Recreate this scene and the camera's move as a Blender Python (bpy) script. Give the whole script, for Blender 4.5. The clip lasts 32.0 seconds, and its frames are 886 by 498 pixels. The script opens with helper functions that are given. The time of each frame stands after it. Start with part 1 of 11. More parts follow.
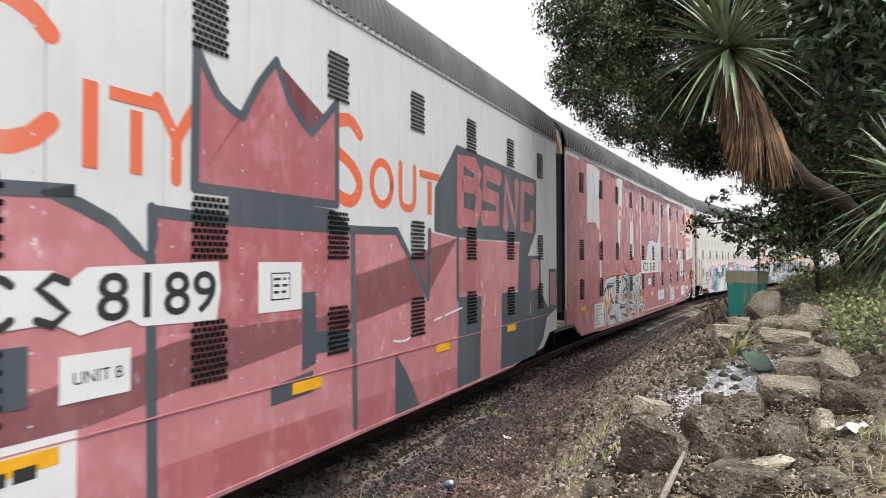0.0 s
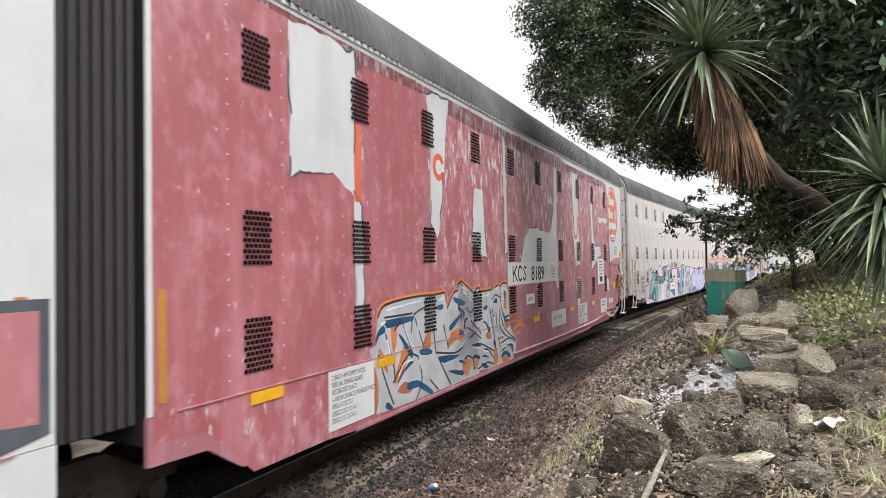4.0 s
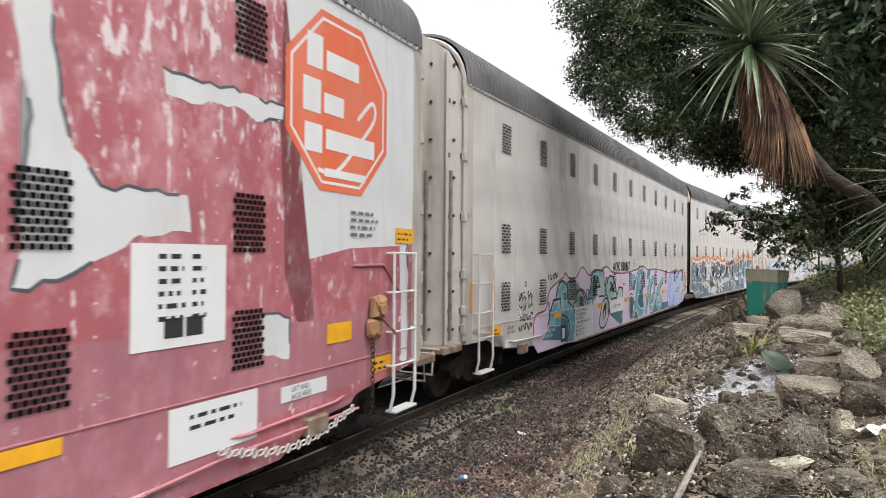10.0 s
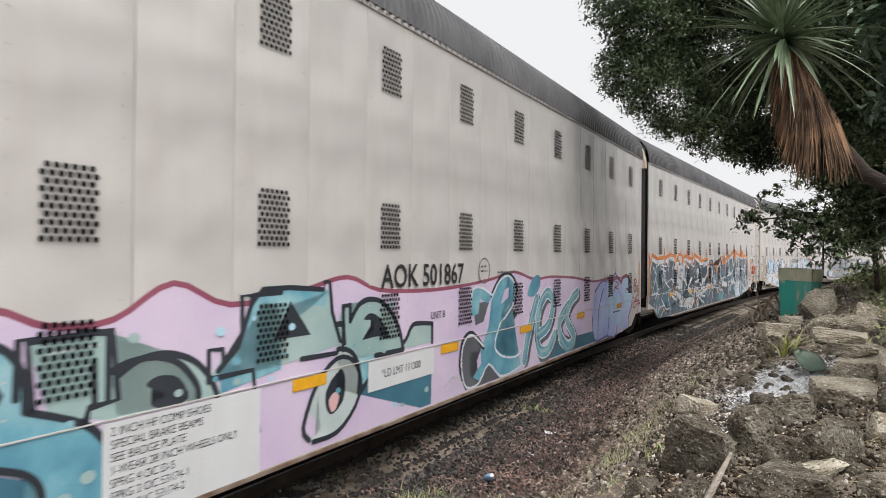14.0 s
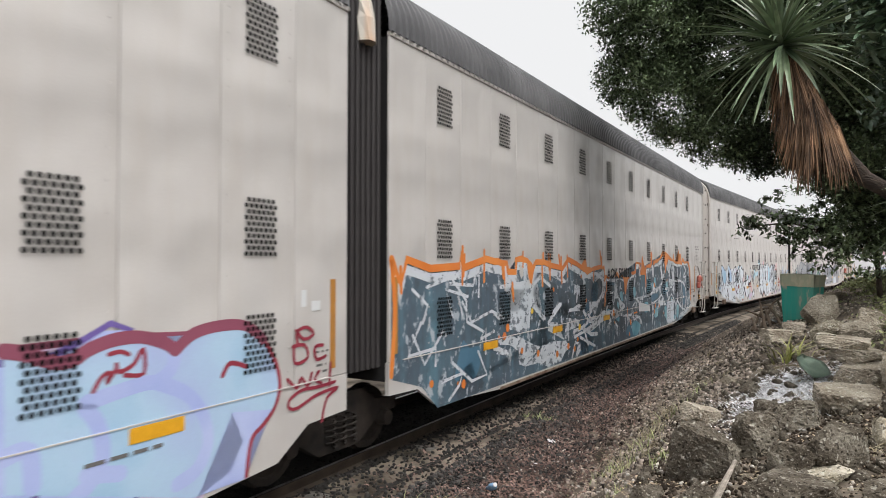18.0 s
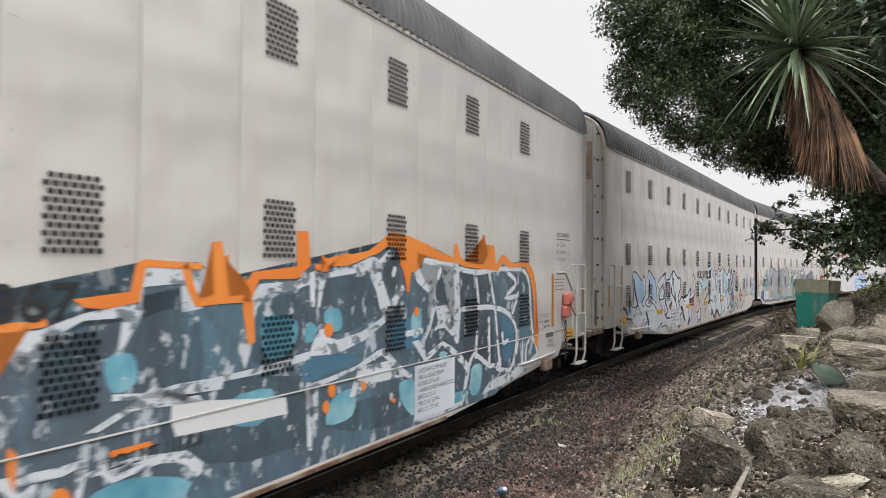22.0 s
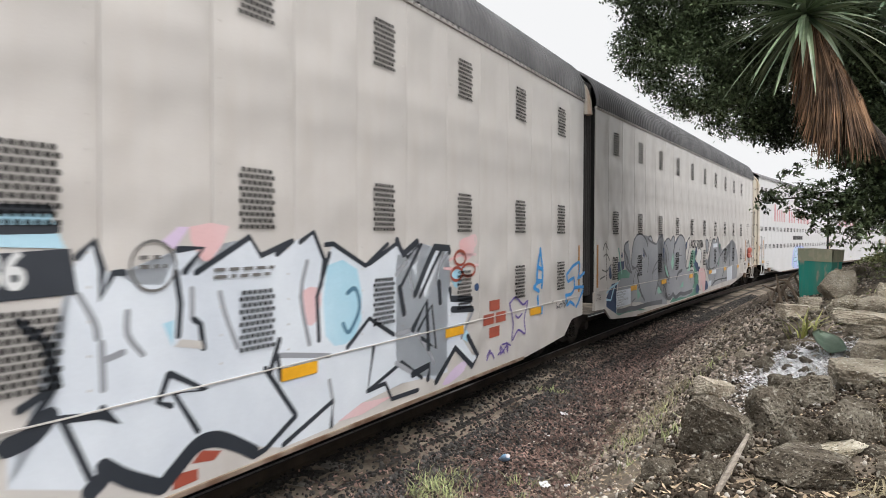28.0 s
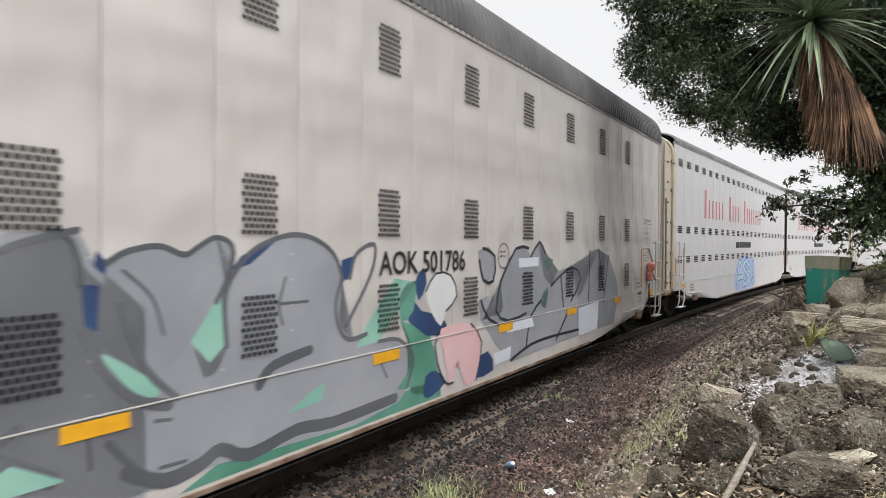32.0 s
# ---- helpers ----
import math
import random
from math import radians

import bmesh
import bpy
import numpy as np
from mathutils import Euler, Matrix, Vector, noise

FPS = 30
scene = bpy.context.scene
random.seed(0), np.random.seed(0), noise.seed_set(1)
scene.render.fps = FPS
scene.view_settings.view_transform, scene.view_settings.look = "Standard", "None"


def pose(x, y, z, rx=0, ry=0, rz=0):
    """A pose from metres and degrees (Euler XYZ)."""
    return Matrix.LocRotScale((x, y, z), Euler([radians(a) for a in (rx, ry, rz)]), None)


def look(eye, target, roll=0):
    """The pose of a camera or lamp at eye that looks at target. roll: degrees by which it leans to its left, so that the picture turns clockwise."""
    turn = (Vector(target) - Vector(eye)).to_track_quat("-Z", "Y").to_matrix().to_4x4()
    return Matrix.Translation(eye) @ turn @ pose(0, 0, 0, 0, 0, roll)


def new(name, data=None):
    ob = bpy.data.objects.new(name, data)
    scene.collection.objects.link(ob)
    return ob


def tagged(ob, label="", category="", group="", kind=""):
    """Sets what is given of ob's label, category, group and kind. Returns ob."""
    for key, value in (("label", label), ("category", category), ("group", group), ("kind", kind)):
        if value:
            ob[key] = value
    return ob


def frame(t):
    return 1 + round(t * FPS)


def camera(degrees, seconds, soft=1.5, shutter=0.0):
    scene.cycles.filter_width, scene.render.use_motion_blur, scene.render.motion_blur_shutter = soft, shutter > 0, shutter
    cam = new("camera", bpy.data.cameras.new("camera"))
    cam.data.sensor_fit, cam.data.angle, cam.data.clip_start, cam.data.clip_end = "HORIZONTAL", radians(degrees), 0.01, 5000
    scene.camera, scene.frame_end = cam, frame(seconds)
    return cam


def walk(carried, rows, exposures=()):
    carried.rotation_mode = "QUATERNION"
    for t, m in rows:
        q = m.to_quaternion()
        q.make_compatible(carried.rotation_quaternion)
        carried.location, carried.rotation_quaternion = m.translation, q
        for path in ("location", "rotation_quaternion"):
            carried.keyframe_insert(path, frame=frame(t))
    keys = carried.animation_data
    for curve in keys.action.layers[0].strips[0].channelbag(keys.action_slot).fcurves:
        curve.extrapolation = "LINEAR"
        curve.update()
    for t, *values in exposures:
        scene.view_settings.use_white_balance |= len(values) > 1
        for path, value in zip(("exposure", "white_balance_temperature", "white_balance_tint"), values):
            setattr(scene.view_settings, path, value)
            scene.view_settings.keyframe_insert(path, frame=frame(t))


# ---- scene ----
# All places in metres; z = 0 is the rail head, y runs along the track, x away from it.
EYE = 2.5
FACE = 4.381
HEAD = 0.02795
BEND = 0.001936
TWIST = 0.0000416


EXPOSURES = ((0, -0.08), (4, 0.03), (7, 0.11), (9.5, -0.05), (12.5, -0.28), (24, -0.30), (27, -0.23), (32, -0.25))

# ---- the camera and its walk ----
cam = camera(68.57, 32.0, soft=0.4, shutter=0.36)
TURNS = (
    (0, 23.44, 1.04, 0.13),
    (0.5, 22.33, 1.00, -0.59),
    (1, 21.67, 1.24, 0.37),
    (1.5, 20.91, 1.31, 0.51),
    (2, 20.82, 1.81, 0.93),
    (2.5, 20.52, 1.33, 1.60),
    (4.5, 22.32, 1.20, 0.48),
    (5, 22.40, 0.95, -0.03),
    (5.5, 22.43, 0.57, -0.00),
    (6, 21.86, -0.28, -0.58),
    (6.5, 21.91, -0.14, -0.98),
    (7, 22.35, -0.35, -0.68),
    (7.5, 22.04, 0.11, -0.93),
    (8, 22.57, 0.66, -0.45),
    (8.5, 23.68, 0.51, 0.08),
    (9, 23.47, 0.80, 0.30),
    (9.5, 25.09, 0.48, -0.14),
    (10, 24.88, 0.61, -0.46),
    (10.5, 25.73, 1.05, -0.65),
    (11, 26.38, 1.25, -0.75),
    (11.5, 26.28, 1.09, -0.79),
    (12, 26.35, 1.19, -0.79),
    (12.5, 26.56, 1.46, -0.68),
    (13, 26.84, 1.28, -0.65),
    (13.5, 27.09, 0.76, -0.63),
    (14, 27.20, 0.45, -0.50),
    (14.5, 26.89, 0.59, -0.25),
    (15, 26.49, 1.15, -0.34),
    (15.5, 26.28, 0.92, -0.61),
    (17.5, 27.10, 1.18, 0.02),
    (18, 27.32, 1.20, -0.05),
    (18.5, 27.54, 1.22, -0.26),
    (19, 27.96, 1.46, -0.04),
    (19.5, 27.99, 1.42, -0.11),
    (20, 27.77, 1.33, -0.25),
    (20.5, 28.00, 1.46, -0.36),
    (21, 27.96, 1.48, -0.42),
    (21.5, 28.03, 1.53, -0.56),
    (22, 28.30, 1.45, -0.47),
    (22.5, 28.53, 1.29, -0.15),
    (23, 28.20, 1.04, -0.15),
    (23.5, 27.63, 0.75, -0.55),
    (24, 27.78, 0.63, -0.57),
    (24.5, 28.18, 0.47, -0.49),
    (26.5, 28.45, -0.34, -0.15),
    (27, 28.40, -0.36, -0.21),
    (27.5, 28.58, -0.77, -0.09),
    (28, 28.55, -1.12, -0.18),
    (28.5, 28.46, -1.12, -0.02),
    (29, 28.53, -0.68, 0.00),
    (29.5, 28.69, -0.52, -0.07),
    (30, 28.65, -0.51, -0.30),
    (30.5, 28.82, -0.65, -0.15),
    (31, 28.84, -0.50, -0.03),
    (31.5, 28.75, -0.51, -0.26),
    (32, 29.03, -0.58, -0.36),
)
walk(cam, [(t, pose(0, 0, EYE, 90 + p, r, y)) for t, y, p, r in TURNS], EXPOSURES)
# where the train stands at each time
RUN = (
    (0, 51.67), (0.5, 50.21), (1, 48.73), (1.5, 47.25), (2, 45.81), (4.5, 37.90),
    (5, 36.40), (5.5, 34.91), (6, 33.43), (6.5, 31.93), (7, 30.41), (7.5, 28.95),
    (8, 27.42), (8.5, 25.88), (9, 24.34), (9.5, 22.81), (10, 21.29), (10.5, 19.74),
    (11, 18.18), (11.5, 16.62), (12, 15.06), (12.5, 13.54), (13, 11.96), (13.5, 10.33),
    (14, 8.68), (14.5, 7.04), (15, 5.45), (15.5, 3.71), (17.5, -3.21), (18, -5.05),
    (18.5, -6.91), (19, -8.74), (19.5, -10.58), (20, -12.44), (20.5, -14.33), (21, -16.26),
    (21.5, -18.24), (22, -20.23), (22.5, -22.18), (23, -24.16), (23.5, -26.16), (24, -28.16),
    (24.5, -30.18), (26.5, -38.37), (27, -40.46), (27.5, -42.48), (28, -44.55), (28.5, -46.72),
    (29, -48.86), (29.5, -50.99), (30, -53.05), (30.5, -55.17), (31, -57.31), (31.5, -59.48),
    (32, -61.67),
)

# ---- world, sun ----
world = bpy.data.worlds.new("overcast_sky")
scene.world = world
world.use_nodes = True
wn, wl = world.node_tree.nodes, world.node_tree.links
sky = wn.new("ShaderNodeTexSky")
sky.sky_type, sky.sun_disc = "NISHITA", False
sky.sun_elevation, sky.sun_rotation = radians(62), radians(120)
sky.air_density, sky.dust_density, sky.ozone_density = 1.0, 6.0, 0.5
pale = wn.new("ShaderNodeHueSaturation")
pale.inputs["Saturation"].default_value, pale.inputs["Value"].default_value = 0.10, 2.15
wl.new(sky.outputs["Color"], pale.inputs["Color"])
cloud = wn.new("ShaderNodeMix")
cloud.data_type, cloud.blend_type = "RGBA", "LIGHTEN"
cloud.inputs["Factor"].default_value, cloud.inputs["B"].default_value = 1.0, (7.15, 7.2, 7.3, 1)
wl.new(pale.outputs["Color"], cloud.inputs["A"])
wl.new(cloud.outputs["Result"], wn["Background"].inputs["Color"])
wn["Background"].inputs["Strength"].default_value = 0.15
sun = new("sun", bpy.data.lights.new("sun", "SUN"))
sun.data.energy, sun.data.angle, sun.data.color = 0.4, radians(50), (1.0, 0.98, 0.95)
sun.matrix_world = look((0, 0, 30), (-8, 6, 0))
scene.view_settings.exposure = 0.0


# ---- materials ----
def material(name, stops, size=4.0, rough=0.7, metal=0.0, bump=0.0, bump_size=40.0, stretch=(1, 1, 1), detail=6.0,
             grain=0.0, each=0.0, spec=0.5, island=0.0):
    """A noise of the colours in stops, finer grain on top, roughness that varies and a relief."""
    m = bpy.data.materials.new(name)
    m.use_nodes = True
    n, l = m.node_tree.nodes, m.node_tree.links
    b = n["Principled BSDF"]
    co = n.new("ShaderNodeTexCoord")
    mp = n.new("ShaderNodeMapping")
    mp.inputs["Scale"].default_value = stretch
    l.new(co.outputs["Object"], mp.inputs["Vector"])
    info = n.new("ShaderNodeObjectInfo")
    if each:
        sh = n.new("ShaderNodeVectorMath")
        sh.operation = "SCALE"
        sh.inputs[0].default_value = (37.0, 11.0, 23.0)
        l.new(info.outputs["Random"], sh.inputs["Scale"])
        l.new(sh.outputs[0], mp.inputs["Location"])
    a = n.new("ShaderNodeTexNoise")
    a.inputs["Scale"].default_value, a.inputs["Detail"].default_value = size, detail
    l.new(mp.outputs[0], a.inputs["Vector"])
    ramp = n.new("ShaderNodeValToRGB")
    while len(ramp.color_ramp.elements) < len(stops):
        ramp.color_ramp.elements.new(0.5)
    for e, (p, c) in zip(ramp.color_ramp.elements, stops):
        e.position, e.color = p, (*c, 1)
    l.new(a.outputs["Fac"], ramp.inputs["Fac"])
    colour = ramp.outputs["Color"]
    g = n.new("ShaderNodeTexNoise")
    g.inputs["Scale"].default_value, g.inputs["Detail"].default_value = bump_size, 8.0
    l.new(mp.outputs[0], g.inputs["Vector"])
    if grain or each or island:
        v = n.new("ShaderNodeMath")
        v.operation = "MULTIPLY_ADD"
        v.inputs[1].default_value, v.inputs[2].default_value = 2 * grain, 1.0 - grain
        l.new(g.outputs["Fac"], v.inputs[0])
        out = v.outputs[0]
        if each or island:
            src = info.outputs["Random"]
            if island:
                src = n.new("ShaderNodeNewGeometry").outputs["Random Per Island"]
            e = n.new("ShaderNodeMath")
            e.operation = "MULTIPLY_ADD"
            amount = island or each
            e.inputs[1].default_value, e.inputs[2].default_value = 2 * amount, 1.0 - amount
            l.new(src, e.inputs[0])
            w = n.new("ShaderNodeMath")
            w.operation = "MULTIPLY"
            l.new(out, w.inputs[0]), l.new(e.outputs[0], w.inputs[1])
            out = w.outputs[0]
        mix = n.new("ShaderNodeMix")
        mix.data_type, mix.blend_type = "RGBA", "MULTIPLY"
        mix.inputs["Factor"].default_value = 1.0
        l.new(colour, mix.inputs["A"])
        comb = n.new("ShaderNodeCombineColor")
        for i in range(3):
            l.new(out, comb.inputs[i])
        l.new(comb.outputs[0], mix.inputs["B"])
        colour = mix.outputs["Result"]
    l.new(colour, b.inputs["Base Color"])
    rr = n.new("ShaderNodeMapRange")
    rr.inputs["To Min"].default_value, rr.inputs["To Max"].default_value = max(0.05, rough - 0.12), min(1.0, rough + 0.12)
    l.new(g.outputs["Fac"], rr.inputs["Value"])
    l.new(rr.outputs[0], b.inputs["Roughness"])
    b.inputs["Metallic"].default_value = metal
    b.inputs["Specular IOR Level"].default_value = spec
    if bump:
        bp = n.new("ShaderNodeBump")
        bp.inputs["Strength"].default_value, bp.inputs["Distance"].default_value = bump, 0.02
        l.new(g.outputs["Fac"], bp.inputs["Height"])
        l.new(bp.outputs[0], b.inputs["Normal"])
    return m


def paint(name, c, dirt=(0.30, 0.25, 0.20), amount=0.35, rough=0.5, chip=None, chips=0.0, fine=0.06, flake=(5.0, 5.0, 1.3), worn_top=0.0, mottle=None, dents=0.0):
    """Weathered paint: broad fading, vertical streaks of dirt, and flakes that show the coat below."""
    m = material(name, ((0.25, tuple(x * 0.88 for x in c)), (0.75, c)), size=0.9, rough=rough, grain=fine, bump=0.018,
                 bump_size=60.0)
    n, l = m.node_tree.nodes, m.node_tree.links
    b = n["Principled BSDF"]
    base = b.inputs["Base Color"].links[0].from_socket
    co = n.new("ShaderNodeTexCoord")

    def layer(base, colour, scale, lo, hi, top, high=0.0):
        mp = n.new("ShaderNodeMapping")
        mp.inputs["Scale"].default_value = scale
        l.new(co.outputs["Object"], mp.inputs["Vector"])
        t = n.new("ShaderNodeTexNoise")
        t.inputs["Scale"].default_value, t.inputs["Detail"].default_value = 1.0, 9.0
        t.inputs["Roughness"].default_value = 0.62
        l.new(mp.outputs[0], t.inputs["Vector"])
        r = n.new("ShaderNodeMapRange")
        r.inputs["From Min"].default_value, r.inputs["From Max"].default_value = lo, hi
        r.inputs["To Max"].default_value = top
        fac = t.outputs["Fac"]
        if high:
            # more flakes towards the top of the side
            part_z = n.new("ShaderNodeSeparateXYZ")
            l.new(co.outputs["Object"], part_z.inputs[0])
            lift = n.new("ShaderNodeMapRange")
            lift.inputs["From Min"].default_value, lift.inputs["From Max"].default_value = 2.4, 5.2
            lift.inputs["To Min"].default_value, lift.inputs["To Max"].default_value = 0.0, high
            l.new(part_z.outputs["Z"], lift.inputs["Value"])
            add = n.new("ShaderNodeMath")
            l.new(fac, add.inputs[0]), l.new(lift.outputs[0], add.inputs[1])
            fac = add.outputs[0]
        l.new(fac, r.inputs["Value"])
        x = n.new("ShaderNodeMix")
        x.data_type = "RGBA"
        l.new(r.outputs[0], x.inputs["Factor"]), l.new(base, x.inputs["A"])
        x.inputs["B"].default_value = (*colour, 1)
        return x.outputs["Result"]
    base = layer(base, dirt, (2.5, 2.5, 0.35), 0.48, 0.8, amount)
    if mottle:
        base = layer(base, mottle, (4.5, 4.5, 3.2), 0.50, 0.66, 0.55, worn_top * 0.6)
        base = layer(base, tuple(0.75 * x for x in c), (1.6, 1.6, 1.1), 0.52, 0.7, 0.6)
    base = layer(base, tuple(0.6 * x for x in dirt), (0.5, 0.5, 0.8), 0.5, 0.85, amount * 0.7)
    if chip:
        base = layer(base, chip, flake, 0.62 - chips * 0.2, 0.665 - chips * 0.2, 0.92, worn_top)
        base = layer(base, tuple(0.85 * x for x in chip), tuple(3.1 * x for x in flake), 0.69 - chips * 0.1, 0.73 - chips * 0.1, 0.8, worn_top)
    l.new(base, b.inputs["Base Color"])
    if dents:
        # thin sheet steel is never quite flat
        soft = n.new("ShaderNodeTexNoise")
        soft.inputs["Scale"].default_value, soft.inputs["Detail"].default_value = 1.3, 1.0
        l.new(co.outputs["Object"], soft.inputs["Vector"])
        wave = n.new("ShaderNodeBump")
        wave.inputs["Strength"].default_value, wave.inputs["Distance"].default_value = 1.0, dents
        l.new(soft.outputs["Fac"], wave.inputs["Height"])
        l.new(b.inputs["Normal"].links[0].from_socket, wave.inputs["Normal"])
        l.new(wave.outputs[0], b.inputs["Normal"])
    return m


def plain(name, c, rough=0.6, metal=0.0, grain=0.12, size=8.0):
    return material(name, ((0.3, tuple(x * 0.85 for x in c)), (0.7, c)), size=size, rough=rough, metal=metal, grain=grain,
                    bump=0.08)


CREAM = paint("cream_paint", (0.516, 0.491, 0.470), dirt=(0.36, 0.30, 0.24), amount=0.3, rough=0.36, dents=0.085)
OLD_WHITE = paint("white_paint", (0.57, 0.58, 0.59), amount=0.3, rough=0.4, dents=0.016)
NEW_WHITE = paint("bright_white_paint", (0.57, 0.57, 0.58), amount=0.14)
RED = paint("faded_red_paint", (0.345, 0.108, 0.122), dirt=(0.50, 0.24, 0.27), amount=0.6, rough=0.42, chip=(0.58, 0.44, 0.45), chips=-0.12, flake=(9.0, 9.0, 4.0), mottle=(0.50, 0.25, 0.28), dents=0.016)
RED_WORN = paint("flaking_red_paint", (0.345, 0.10, 0.115), dirt=(0.50, 0.25, 0.28), amount=0.6, rough=0.45,
                 chip=(0.60, 0.53, 0.54), chips=0.10, flake=(9.0, 9.0, 2.6), worn_top=0.08, mottle=(0.54, 0.33, 0.36), dents=0.016)
PINK = paint("pink_paint", (0.44, 0.18, 0.20), dirt=(0.37, 0.10, 0.12), amount=0.6, rough=0.42, chip=(0.62, 0.50, 0.51), chips=-0.12, flake=(9.0, 9.0, 4.0), mottle=(0.54, 0.27, 0.30), dents=0.016)
MAROON = paint("dull_maroon_paint", (0.33, 0.13, 0.155), dirt=(0.5, 0.3, 0.32), amount=0.6, chip=(0.56, 0.46, 0.47), chips=-0.1, flake=(8.0, 8.0, 5.0), mottle=(0.44, 0.22, 0.25), dents=0.016)
SLATE = paint("slate_spray_paint", (0.06, 0.075, 0.09), dirt=(0.16, 0.17, 0.18), amount=0.6)
ROOF = material("galvanized_roof", ((0.3, (0.082, 0.082, 0.086)), (0.7, (0.150, 0.148, 0.152))), size=1.2, rough=0.6, metal=0.2,
                grain=0.1, bump=0.05, stretch=(1, 1, 1))
BLACK = plain("black_rubber", (0.010, 0.009, 0.009), rough=0.85)
# the darkness inside the vent openings, put into a flat colour
HOLE_SHADE = plain("vent_hole_shade", (0.006, 0.006, 0.006), rough=0.95)
HOLE_SHADE.node_tree.nodes["Principled BSDF"].inputs["Specular IOR Level"].default_value = 0.05
IRON = material("grimy_iron", ((0.3, (0.012, 0.010, 0.009)), (0.7, (0.042, 0.032, 0.026))), size=5, rough=0.85, metal=0.2, grain=0.3,
                bump=0.3, bump_size=70)
STEEL_RAIL = material("rail_steel", ((0.3, (0.035, 0.026, 0.02)), (0.7, (0.08, 0.06, 0.045))), size=3, rough=0.6, metal=0.5,
                      grain=0.25, bump=0.2, bump_size=90)
POLISHED = material("polished_rail", ((0.3, (0.30, 0.29, 0.28)), (0.7, (0.42, 0.41, 0.40))), size=5, rough=0.3, metal=0.9)
# near-black: the shade under the train is put into this colour
SHADE_BED = material("shaded_track_bed", ((0.3, (0.010, 0.009, 0.008)), (0.7, (0.035, 0.031, 0.028))), size=6, rough=0.9, grain=0.5, bump=0.8, bump_size=60, spec=0.2)
TIE = material("weathered_tie", ((0.3, (0.07, 0.062, 0.054)), (0.7, (0.17, 0.155, 0.14))), size=6, rough=0.9, grain=0.3, bump=0.5,
               stretch=(1, 6, 6))
STONE = material("ballast_stone", ((0.3, (0.020, 0.019, 0.018)), (0.7, (0.074, 0.069, 0.066))), size=9, rough=0.9, grain=0.25, bump=0.4,
                 island=0.9, spec=0.2)
DIRT = material("dry_earth", ((0.3, (0.034, 0.027, 0.020)), (0.5, (0.125, 0.104, 0.083)), (0.72, (0.27, 0.225, 0.182))), size=1.3, spec=0.1,
                rough=0.95, grain=0.45, bump=0.9, bump_size=22)
def stone(name, dark, mid, light, lichen, speck, pits=0.42):
    """Weathered limestone: broad tones, fine pale lichen and dark pits, with a rough relief."""
    m = material(name, ((0.30, dark), (0.52, mid), (0.72, light)), size=5.0, rough=0.95, grain=0.35, each=0.16, detail=10.0, spec=0.08, bump=0.9, bump_size=55)
    n, l = m.node_tree.nodes, m.node_tree.links
    b = n["Principled BSDF"]
    base = b.inputs["Base Color"].links[0].from_socket
    co = n.new("ShaderNodeTexCoord")
    for size, lo, hi, colour, top in ((24.0, speck, speck + 0.05, lichen, 0.75), (75.0, speck + 0.02, speck + 0.07, tuple(1.1 * c for c in lichen), 0.7), (38.0, pits, pits - 0.06, tuple(0.35 * c for c in dark), 0.85)):
        t = n.new("ShaderNodeTexNoise")
        t.inputs["Scale"].default_value, t.inputs["Detail"].default_value = size, 6.0
        l.new(co.outputs["Object"], t.inputs["Vector"])
        r = n.new("ShaderNodeMapRange")
        r.inputs["From Min"].default_value, r.inputs["From Max"].default_value, r.inputs["To Max"].default_value = lo, hi, top
        l.new(t.outputs["Fac"], r.inputs["Value"])
        x = n.new("ShaderNodeMix")
        x.data_type = "RGBA"
        l.new(r.outputs[0], x.inputs["Factor"]), l.new(base, x.inputs["A"])
        x.inputs["B"].default_value = (*colour, 1)
        base = x.outputs["Result"]
    l.new(base, b.inputs["Base Color"])
    return m


ROCK = stone("lichen_grey_rock", (0.058, 0.047, 0.036), (0.118, 0.102, 0.080), (0.21, 0.19, 0.155), (0.33, 0.312, 0.265), 0.60)
SLAB = stone("buff_stone_slab", (0.19, 0.158, 0.12), (0.36, 0.318, 0.252), (0.50, 0.45, 0.37), (0.58, 0.545, 0.47), 0.60, 0.38)
PALE_ROCK = stone("pale_pitted_limestone", (0.20, 0.17, 0.12), (0.34, 0.305, 0.235), (0.48, 0.44, 0.36), (0.58, 0.55, 0.48), 0.58, 0.43)
STRAW = material("dry_straw", ((0.3, (0.18, 0.15, 0.09)), (0.7, (0.31, 0.27, 0.175))), size=5, rough=0.85, island=0.35)
LITTER = material("fallen_leaves", ((0.3, (0.050, 0.031, 0.027)), (0.7, (0.235, 0.155, 0.130))), size=2, rough=0.85, island=0.8, spec=0.2)
ASH = material("white_ash", ((0.3, (0.52, 0.52, 0.53)), (0.7, (0.84, 0.84, 0.86))), size=8, rough=0.95, grain=0.3, bump=0.6, island=0.3)
LEAF = material("dark_tree_leaf", ((0.3, (0.010, 0.018, 0.009)), (0.7, (0.19, 0.25, 0.135))), size=0.7, rough=0.55, island=0.85, spec=0.2)
LEAF_BROAD = material("broad_leaf", ((0.3, (0.032, 0.06, 0.034)), (0.7, (0.12, 0.18, 0.105))), size=0.8, rough=0.36, island=0.5)
YUCCA = material("yucca_leaf", ((0.3, (0.05, 0.088, 0.045)), (0.7, (0.22, 0.28, 0.165))), size=3, rough=0.38, each=0.45)
YUCCA_DEAD = material("dead_yucca_leaf", ((0.3, (0.055, 0.032, 0.02)), (0.7, (0.25, 0.145, 0.08))), size=4, rough=0.8, island=0.8)
